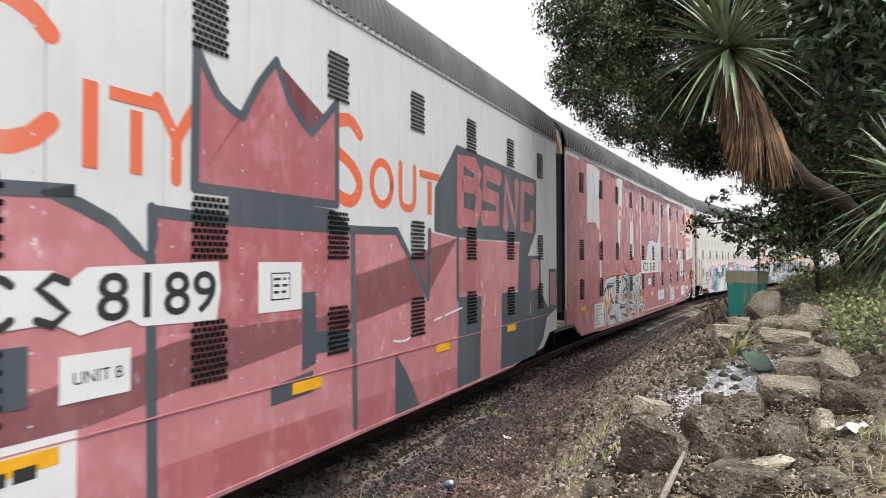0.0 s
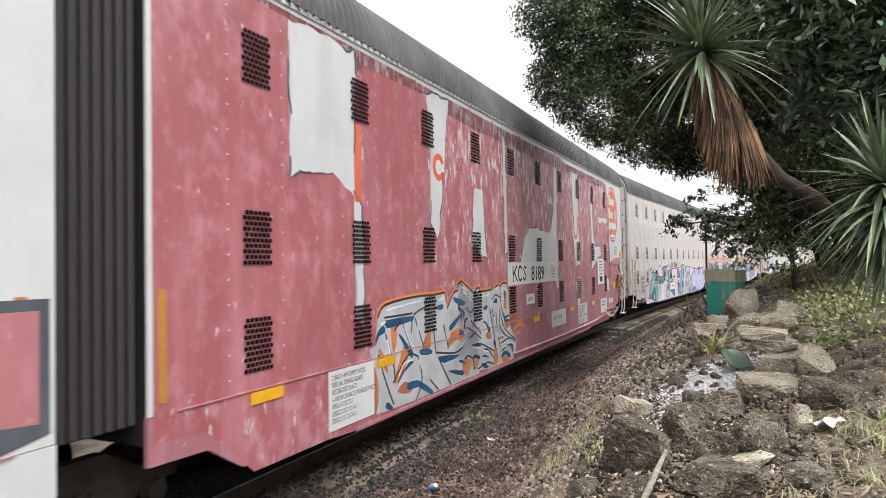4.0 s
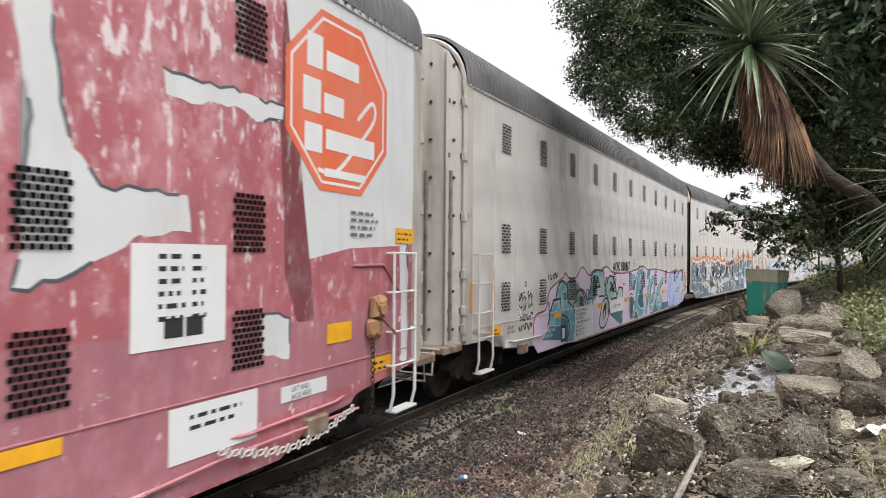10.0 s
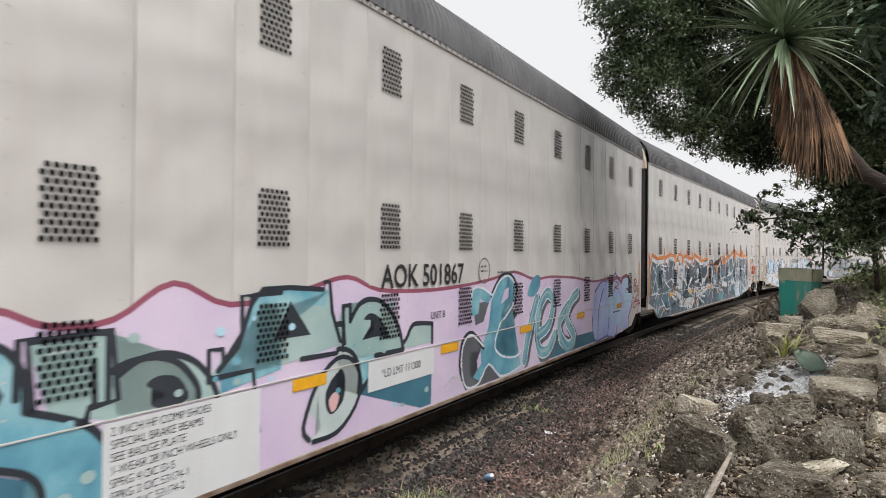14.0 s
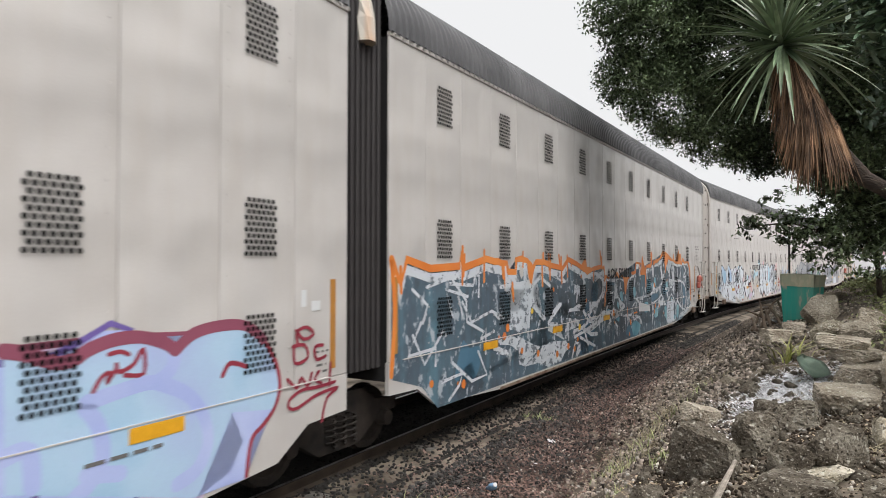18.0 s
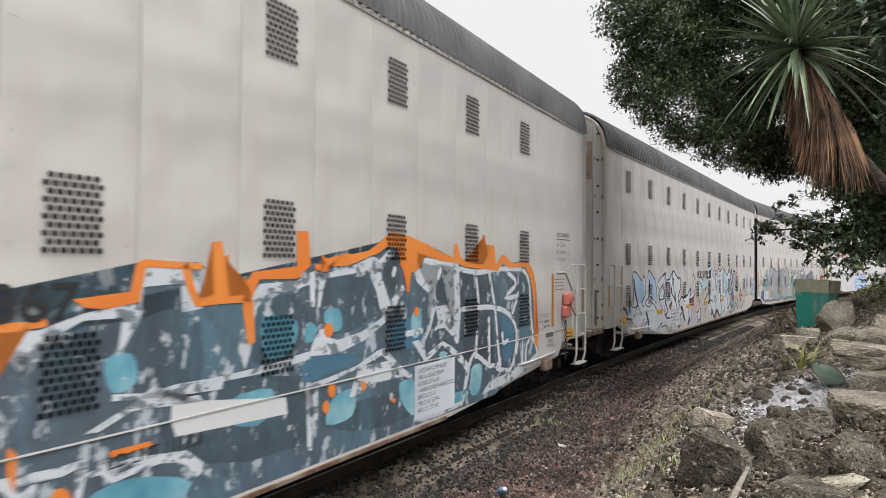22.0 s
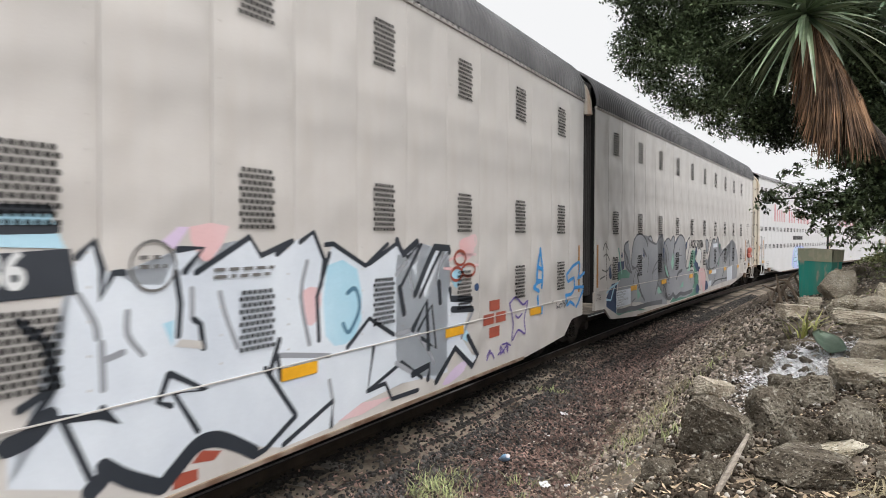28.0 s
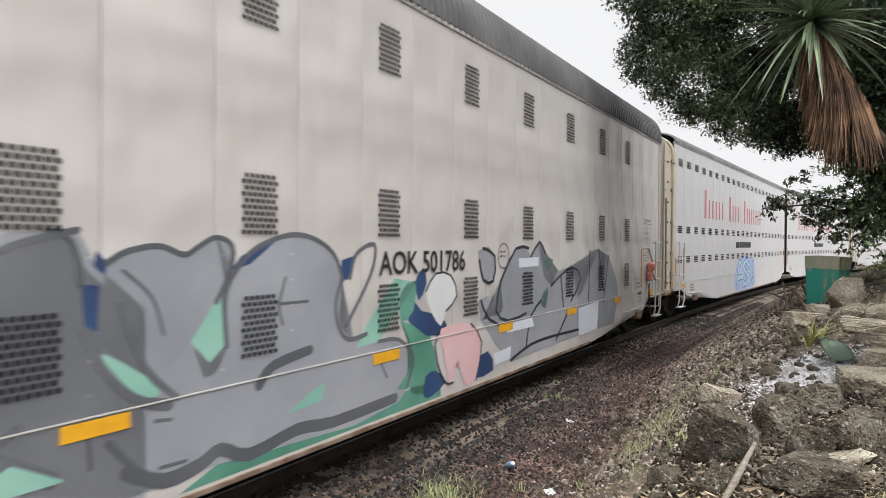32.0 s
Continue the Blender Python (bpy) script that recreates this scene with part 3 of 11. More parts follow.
def end_doors(car, hw, y, out, mat, top, number=None):
    """The folding doors of a coupler end, with posts, hinges and lock rods. out: -1 or 1 along the car."""
    crown = roof_line(hw - 0.04, EAVE - 0.1, top - 0.06, 8)

    def height(x):
        xs = [p[0] for p in crown][::-1]
        zs = [p[1] for p in crown][::-1]
        return float(np.interp(abs(x), xs, zs))
    plan = [(hw - 0.05, y), (hw - 0.22, y + out * 0.30), (hw - 0.62, y + out * 0.48), (0.45, y + out * 0.55), (0.0, y + out * 0.55)]
    plan += [(-x, yy) for x, yy in plan[-2::-1]]
    for i, ((xa, ya), (xb, yb)) in enumerate(zip(plan, plan[1:])):
        bm = bmesh.new()
        v = [bm.verts.new(p) for p in ((xa, ya, 1.05), (xb, yb, 1.05), (xb, yb, height(xb)), (xa, ya, height(xa)))]
        inner = [bm.verts.new((q.co.x, q.co.y - out * 0.05, q.co.z)) for q in v]
        bm.faces.new(v), bm.faces.new(inner[::-1])
        for j in range(4):
            bm.faces.new((v[j], inner[j], inner[(j + 1) % 4], v[(j + 1) % 4]))
        bmesh.ops.recalc_face_normals(bm, faces=bm.faces)
        leaf = part("door_leaf", bm, mat, car, "stained cream steel end door" if i == 1 else "")
        if i < 4:
            post = tube(bmesh.new(), [(xb + 0.02, yb + out * 0.03, 1.06), (xb + 0.02, yb + out * 0.03, height(xb) - 0.05)], 0.028, 6)
            part("lock_rod", post, mat, leaf)
            rail = boxes((xa * 0.25 + xb * 0.75 - 0.03, xa * 0.25 + xb * 0.75 + 0.03, ya * 0.25 + yb * 0.75 - 0.03, ya * 0.25 + yb * 0.75 + 0.03, 1.12, 1.95 if number else 3.9), bevel=0.008)
            part("lock_channel", rail, GALV, leaf, "dark grey steel channel")
        if i == 1 and number:
            flat_way = Vector((xa - xb, ya - yb, 0)).normalized() * -out
            face = flat_way.cross(Vector((0, 0, 1)))
            turn_to = Matrix((flat_way, (0, 0, 1), face)).transposed().to_4x4()
            mid = Vector(((xa + xb) / 2, (ya + yb) / 2, 0))
            patch = part("number_patch", boxes((-0.20, 0.20, 4.55, 5.45, 0.004, 0.008)), PATCH, leaf, "rust-brown patch behind the number")
            patch.matrix_basis = Matrix.Translation(mid) @ turn_to
            words = letters(number, 0.15, GREY_INK, leaf, 0, 0, 0, "wagon_number", wide=0.62, align="CENTER")
            words.matrix_basis = Matrix.Translation(mid + face * 0.011 + Vector((0, 0, 4.80))) @ turn_to @ Matrix.Diagonal((0.62, 1, 1, 1))
        if i in (0, 1):
            nuts = bmesh.new()
            for z in np.arange(1.3, height(xb) - 0.2, 0.62):
                tube(nuts, [(xa * 0.4 + xb * 0.6, ya * 0.4 + yb * 0.6, z), (xa * 0.4 + xb * 0.6 + 0.02, ya * 0.4 + yb * 0.6 + out * 0.025, z)], 0.028, 6)
            tagged(part("bolts", nuts, IRON, leaf), kind="stuff")
    for z in (1.25, 1.55, 2.15, 3.1, 4.1, 5.0):
        part("hinge", boxes((hw - 0.20, hw + 0.01, y + out * 0.02 - 0.05, y + out * 0.02 + 0.05, z, z + 0.10), bevel=0.01), STRAP, car)
        part("hinge_block", boxes((hw - 0.06, hw + 0.02, y + out * 0.03 - 0.05, y + out * 0.03 + 0.05, z - 0.03, z + 0.13), bevel=0.01), mat, car)
        part("hinge", boxes((hw - 0.30, hw - 0.18, y + out * 0.26 - 0.03, y + out * 0.26 + 0.03, z + 0.01, z + 0.09), bevel=0.01), STRAP, car)
    part("corner_post", boxes((hw - 0.08, hw + 0.012, min(y, y - out * 0.22), max(y, y - out * 0.22), 1.03, EAVE), bevel=0.01), mat, car)
    part("corner_pipe", tubes([(hw - 0.03, y + out * 0.03, 1.1), (hw - 0.03, y + out * 0.03, EAVE)], r=0.035), mat, car)
    arch = bmesh.new()
    tube(arch, [(x, y + out * 0.02, z) for x, z in crown] + [(-x, y + out * 0.02, z) for x, z in crown[-2::-1]], 0.05, 8)
    part("end_arch", arch, mat, car)
    part("end_sill", boxes((-hw + 0.05, hw - 0.05, min(y, y + out * 0.62), max(y, y + out * 0.62), 0.93, 1.05), bevel=0.02), RUST, car, "rusty end platform")
    coupler = boxes((-0.12, 0.12, min(y, y + out * 0.95), max(y, y + out * 0.95), 0.72, 0.96), (-0.16, 0.16, y + out * 0.86 - 0.15, y + out * 0.86 + 0.15, 0.68, 1.0), bevel=0.03)
    part("coupler", coupler, IRON, car)
    step = tubes([(hw - 0.25, y + out * 0.62, 1.0), (hw - 0.25, y + out * 0.66, 0.62), (hw - 0.85, y + out * 0.66, 0.62), (hw - 0.85, y + out * 0.62, 1.0)],
                 [(hw - 0.1, y + out * 0.70, 1.03), (hw - 0.95, y + out * 0.70, 1.03)], r=0.018)
    part("end_step", step, mat, car)
    hose = tube(bmesh.new(), [(0.35, y + out * 0.6, 0.85), (0.36, y + out * 0.8, 0.5), (0.3, y + out * 1.0, 0.42)], 0.028)
    part("air_hose", hose, BLACK, car)


GALV = material("grey_galvanized", ((0.3, (0.13, 0.12, 0.11)), (0.7, (0.26, 0.24, 0.22))), size=6, rough=0.6, metal=0.3, grain=0.2, bump=0.1)
PATCH = paint("rust_brown_patch", (0.36, 0.26, 0.20), dirt=(0.24, 0.14, 0.09), amount=0.6)
RUST = material("rusty_cream", ((0.35, (0.10, 0.05, 0.028)), (0.6, (0.22, 0.165, 0.125))), size=4, rough=0.8, grain=0.25, bump=0.3)
CARS = []


def freight_unit(label, paint_mat, hw, y0, y1, cols, lead, tail, offset, fresh=False, roof_mat=None, strips=(), sill_mat=None, numbered=False):
    """One half of a two-part covered car carrier. lead/tail: 'coupler' or 'joint'."""
    global SMALL_VENT
    mat_pipe = PINK if hw > 1.6 else paint_mat
    car = tagged(new("car_carrier_wagon"), label, "rail wagon", group="wagons of the train")
    CARS.append((car, offset, hw))
    eave, top = (5.62, 5.98) if fresh else (EAVE, TOP)
    rm = roof_mat or ROOF
    part("core", boxes((-hw + 0.03, hw - 0.03, y0 + 0.03, y1 - 0.03, 1.02, eave)), BLACK, car)
    deep = boxes((-1.1, 1.1, y0 + 3.9, y1 - 3.9, 0.62, 1.1), (-1.0, 1.0, y0 + 6.2, y1 - 6.2, 0.46, 0.63))
    part("underframe", deep, IRON, car)
    for s in (1, -1):
        cuts = [y0] + [c for c in (np.arange(-16, 17) + 0.5) * HALF if y0 + 0.2 < c < y1 - 0.2] + [y1]
        kept = {}
        for a, b in zip(cuts, cuts[1:]):
            w = round(b - a, 3)
            if w not in kept:
                bm = bmesh.new()
                e, g = 0.004, 0.003
                ring = lambda x, i: [bm.verts.new((s * x, p, q)) for p, q in ((g + i, RIDGE + i), (w - g - i, RIDGE + i), (w - g - i, eave - i), (g + i, eave - i))]
                back, rim, face = ring(hw - 0.03, 0), ring(hw - 0.006, 0), ring(hw, e)
                for u, v in ((back, rim), (rim, face)):
                    for i in range(4):
                        bm.faces.new((u[i], u[(i + 1) % 4], v[(i + 1) % 4], v[i]))
                bm.faces.new(face)
                bmesh.ops.recalc_face_normals(bm, faces=bm.faces)
                if s * sum(f.normal.x * f.calc_area() for f in bm.faces) < 0:
                    bmesh.ops.reverse_faces(bm, faces=bm.faces)
                kept[w] = o = part("side_panel", bm, paint_mat, car)
                o.location = (0, a, 0)
            else:
                sharing("side_panel", kept[w], car, (0, a, 0))
        shape = sill_shape(y0, y1, lead, tail)
        bm = bmesh.new()
        f0 = bm.faces.new([bm.verts.new((s * hw, p, q - (0.004 if q == RIDGE else 0))) for p, q in shape])
        f1 = bm.faces.new([bm.verts.new((s * (hw - 0.05), p, q - (0.004 if q == RIDGE else 0))) for p, q in reversed(shape)])
        n = len(shape)
        for i in range(n):
            bm.faces.new((f0.verts[i], f1.verts[n - 1 - i], f1.verts[n - 1 - (i + 1) % n], f0.verts[(i + 1) % n]))
        bmesh.ops.triangulate(bm, faces=[f0, f1])
        bmesh.ops.recalc_face_normals(bm, faces=bm.faces)
        part("side_sill", bm, sill_mat or paint_mat, car)
        part("rub_strip", boxes((min(s * hw, s * (hw + 0.0145)), max(s * hw, s * (hw + 0.0145)), y0 + 0.3, y1 - 0.3, RIDGE - 0.006, RIDGE + 0.006)), PINK if hw > 1.6 else paint_mat, car)
        part("eave_strip", boxes((min(s * (hw - 0.04), s * (hw + 0.02)), max(s * (hw - 0.04), s * (hw + 0.02)), y0, y1, eave - 0.01, eave + 0.05), bevel=0.008), paint_mat, car)
        part("floor_sill", boxes((min(s * (hw - 0.1), s * (hw + 0.015)), max(s * (hw - 0.1), s * (hw + 0.015)), y0 + (6.0 if lead == "coupler" else 3.1), y1 - (6.0 if tail == "coupler" else 3.1), 0.42, 0.47), bevel=0.006), MAROON if hw > 1.6 else RUST, car)
    bolts = bmesh.new()
    for yy in np.arange(y0 + 0.1, y1, 0.16):
        box(bolts, hw + 0.02, hw + 0.03, yy - 0.014, yy + 0.014, eave + 0.005, eave + 0.033)
    tagged(part("eave_bolts", bolts, GALV, car), kind="stuff")
    verts, faces = make_roof(hw + 0.01, y0 - 0.02, y1 + 0.02, eave + 0.03, top, rib=0.15 if not fresh else 0.2)
    raw("roof", verts, faces, rm, car)
    if fresh:
        if SMALL_VENT is None:
            SMALL_VENT = part("vent", vent_slots(), HOLE_SHADE, car, "small vent painted as flat dark slots")
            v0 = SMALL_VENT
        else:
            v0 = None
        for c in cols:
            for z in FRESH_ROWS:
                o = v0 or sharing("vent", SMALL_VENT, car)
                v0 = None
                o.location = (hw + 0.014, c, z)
    else:
        v0 = None
        if hw not in VENT:
            v0 = VENT[hw] = part("vent", vent_holes(tight=hw > 1.6), HOLE_SHADE, car, "block of flat dark shapes painted as vent holes")
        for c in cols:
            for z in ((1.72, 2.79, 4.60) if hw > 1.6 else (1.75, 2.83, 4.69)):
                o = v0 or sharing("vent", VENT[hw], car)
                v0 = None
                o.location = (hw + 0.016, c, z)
    seam = bmesh.new()
    for c in cols:
        for k in (-0.40, 0.40):
            for z in np.arange(RIDGE + 0.15, eave - 0.1, 0.24):
                yy = c + k * HALF / 0.97
                box(seam, hw, hw + 0.005, yy - 0.009, yy + 0.009, z - 0.009, z + 0.009)
    if not fresh:
        tagged(part("rivets", seam, paint_mat, car), kind="stuff")
    else:
        seam.free()
    for where, y, out in ((lead, y0, -1), (tail, y1, 1)):
        if where == "coupler":
            end_doors(car, hw, y, out, YELLOW_END if fresh else (RUSTY_CREAM if numbered else DIRTY_END), top, "AOK\n501786" if numbered else None)
            a, b = sorted((y - out * 0.30, y - out * 0.86))
            ladder(car, hw, a, b, paint_mat, out)
            truck(car, y - out * 1.40)
            for z in (0.9,):
                part("sill_pipe", tubes([(hw - 0.03, y - out * 1.7, z), (hw + 0.03, y - out * 2.0, z - 0.03), (hw + 0.03, y - out * 3.4, z - 0.06), (hw - 0.03, y - out * 3.7, z - 0.05)], r=0.018), mat_pipe, car, "painted pipe along the sill")
            bracket = boxes((hw - 0.02, hw + 0.09, min(y - out * 2.2, y - out * 2.55), max(y - out * 2.2, y - out * 2.55), 0.60, 0.80), bevel=0.02)
            part("bracket", bracket, RUST, car)
            a, b = (y - 2.02, y - 1.91) if out > 0 else (y + 1.04, y + 1.13)
            if out < 0 or hw < 1.6:
                plate_on(car, hw + 0.006, a, b, 1.36, 2.36, MARKER, "marker_strip", "orange strip")
            a, b = sorted((y - out * 0.13, y - out * 0.21))
            plate_on(car, hw + 0.018, a, b, 1.54, 2.05, MARKER, "marker_strip", "orange strip")
            a, b = (y - 1.24, y - 0.76) if out > 0 else (y + 0.94, y + 1.40)
            plate_on(car, hw + 0.008, a, b, 1.06, 1.24, ORANGE_TAPE, "warning_plate", "amber warning plate")
            bars(car, hw + 0.010, a + 0.04, 1.15, 0.38, 2, rise=0.07, thick=0.03)
        elif out < 0:
            truck(car, y - 0.35)
            n = 7
            inner = part("diaphragm", boxes((-hw + 0.20, hw - 0.15, y - 0.72, y, 1.2, top - 0.5)), BELLOWS, car, "black folded rubber diaphragm")
            fold = part("fold", boxes((-hw + 0.16, hw - 0.10, 0, 0.06, 1.21, top - 0.46), bevel=0.012), BELLOWS, inner)
            fold.location = (0, y - 0.71, 0)
            for i in range(1, n):
                sharing("fold", fold, inner, (0, y - 0.71 + i * 0.72 / n, 0))
            cap = bmesh.new()
            tube(cap, [(x, y - 0.36, z) for x, z in roof_line(hw - 0.1, eave - 0.2, top - 0.08, 8)], 0.14, 8)
            part("joint_hood", cap, HOOD, car, "rust-streaked hood over the joint")
            a, b = y + 0.10, y + 0.19
            plate_on(car, hw + 0.006, a, b, 1.36, 2.32, MARKER, "marker_strip", "orange strip")
        else:
            plate_on(car, hw + 0.006, y1 - 0.30, y1 - 0.21, 1.36, 2.32, MARKER, "marker_strip", "orange strip")
    for yy in strips:
        if y0 + 1 < yy < y1 - 1:
            plate_on(car, hw + 0.0135, yy - 0.25, yy + 0.25, RIDGE - 0.14, RIDGE - 0.02, ORANGE_TAPE, "reflector", "amber reflector strip")
    return car


RUSTY_CREAM = paint("rust_stained_cream", (0.54, 0.50, 0.465), dirt=(0.27, 0.18, 0.125), amount=0.55, chip=(0.16, 0.10, 0.07), chips=-0.45, flake=(2.0, 2.0, 0.7))
DIRTY_END = paint("grimy_cream_end", (0.43, 0.40, 0.37), dirt=(0.15, 0.095, 0.06), amount=0.85, chip=(0.15, 0.09, 0.06), chips=-0.2, flake=(2.0, 2.0, 0.7))
STRAP = plain("brown_steel_strap", (0.105, 0.088, 0.076), rough=0.75)
BELLOWS = plain("dark_bellows", (0.03, 0.026, 0.026), rough=0.7)
YELLOW_END = paint("yellow_end_paint", (0.55, 0.50, 0.42), dirt=(0.45, 0.25, 0.05), amount=0.6)
FRESH_ROOF = material("pale_roof", ((0.3, (0.16, 0.16, 0.165)), (0.7, (0.24, 0.24, 0.245))), size=1.2, rough=0.6, metal=0.2, grain=0.1)
FRESH_ROWS = (5.07, 2.96, 2.0)
HOOD = paint("rusty_hood", (0.52, 0.48, 0.42), dirt=(0.50, 0.20, 0.04), amount=0.9)
SMALL_COLS = [c * HALF for c in range(-11, 12)]
B_COLS = [(i - 5) * PITCH for i in range(11)]
A_COLS = [(i - 4.5) * PITCH for i in range(10)]
KW = 1.67
AW = 1.55
car_a = freight_unit("white car carrier wagon with red crown graffiti and large red letters", OLD_WHITE, KW, -11.3, 11.05, B_COLS, "coupler", "joint", -47.23, strips=(-7.9, -4.8, -1.6, 1.38, 4.7, 7.8))
car_e = freight_unit("white car carrier wagon covered in flaking red paint", OLD_WHITE, KW, -10.05, 12.1, A_COLS, "joint", "coupler", -25.27, strips=(-8.6, -6.2, 0.68, 3.95, 6.7), sill_mat=MAROON)
car_b = freight_unit("cream car carrier wagon with teal and lilac graffiti", CREAM, AW, -11.3, 11.05, B_COLS, "coupler", "joint", 0.0, strips=(-6.82, -3.35, -0.45, 2.3, 5.4, 8.6))
car_c = freight_unit("cream car carrier wagon with grey, white and orange graffiti", CREAM, AW, -10.05, 12.1, A_COLS, "joint", "coupler", 21.99, strips=(-7.3, -4.4, -1.2))
car_f = freight_unit("cream car carrier wagon with pale grey outlined graffiti", CREAM, AW, -11.3, 11.05, B_COLS, "coupler", "joint", 46.97, strips=(-6.8, -3.38, -0.6, 2.49, 5.55, 8.45), numbered=True)
car_g = freight_unit("cream car carrier wagon with grey and green graffiti", CREAM, AW, -10.05, 12.1, A_COLS, "joint", "coupler", 68.92, strips=(-7.28, -4.4, -1.0, 2.1, 5.0, 8.0))
car_h = freight_unit("clean white car carrier wagon with red lettering", NEW_WHITE, AW, -11.3, 11.05, SMALL_COLS, "coupler", "joint", 94.05, fresh=True, roof_mat=FRESH_ROOF)
car_i = freight_unit("clean white car carrier wagon with red lettering", NEW_WHITE, AW, -10.05, 12.1, SMALL_COLS[1:], "joint", "coupler", 115.98, fresh=True, roof_mat=FRESH_ROOF)
car_j = freight_unit("clean white car carrier wagon at the end of the train", NEW_WHITE, AW, -11.3, 11.05, SMALL_COLS, "coupler", "joint", 141.05, fresh=True, roof_mat=FRESH_ROOF)


# ---- stones, litter, grass on the ground ----
ICO = np.array([(0, 0, 1)] + [(0.894 * math.cos(a), 0.894 * math.sin(a), 0.447) for a in np.arange(5) * 1.2566]
               + [(0.894 * math.cos(a), 0.894 * math.sin(a), -0.447) for a in np.arange(5) * 1.2566 + 0.6283] + [(0, 0, -1)])
ICO_F = np.array([(0, i + 1, (i + 1) % 5 + 1) for i in range(5)] + [(i + 1, i + 6, (i + 1) % 5 + 1) for i in range(5)]
                 + [((i + 1) % 5 + 1, i + 6, (i + 1) % 5 + 6) for i in range(5)] + [(i + 6, 11, (i + 1) % 5 + 6) for i in range(5)])
RNG = np.random.default_rng(7)


def fine_land(x, y):
    off = ramp_between(x - track_x(np.clip(y, -30, 75)), 2.2, 3.6)
    return land(x, y) + off * (0.05 * bumps(x, y, 0.5, 3.0) + 0.09 * bumps(x, y, 1.6, 7.0)) + 0.012 * bumps(x, y, 0.25, 1.0)


def turned(pts, n):
    """n random turns of a small cloud of points."""
    q = RNG.normal(size=(n, 4))
    q /= np.linalg.norm(q, axis=1)[:, None]
    w, x, y, z = q.T
    r = np.stack([1 - 2 * (y * y + z * z), 2 * (x * y - w * z), 2 * (x * z + w * y), 2 * (x * y + w * z), 1 - 2 * (x * x + z * z),
                  2 * (y * z - w * x), 2 * (x * z - w * y), 2 * (y * z + w * x), 1 - 2 * (x * x + y * y)], -1).reshape(n, 3, 3)
    return np.einsum("nij,nkj->nki", r, pts)


def scatter_stones(name, x, y, size, mat, label, category, sink=0.25):
    n = len(x)
    shape = ICO[None] * RNG.uniform(0.65, 1.25, (n, 12, 1)) * np.array((1.0, 0.75, 0.6))
    v = turned(shape, n) * size[:, None, None] + np.stack([x, y, fine_land(x, y) + size * (0.45 - sink)], -1)[:, None]
    f = ICO_F[None] + 12 * np.arange(n)[:, None, None]
    tagged(bulk(name, v.reshape(-1, 3), f.reshape(-1, 3), mat), label, category, kind="stuff")


def near_heavy(n, y0, y1):
    return y0 + (y1 - y0) * RNG.random(n) ** 1.7


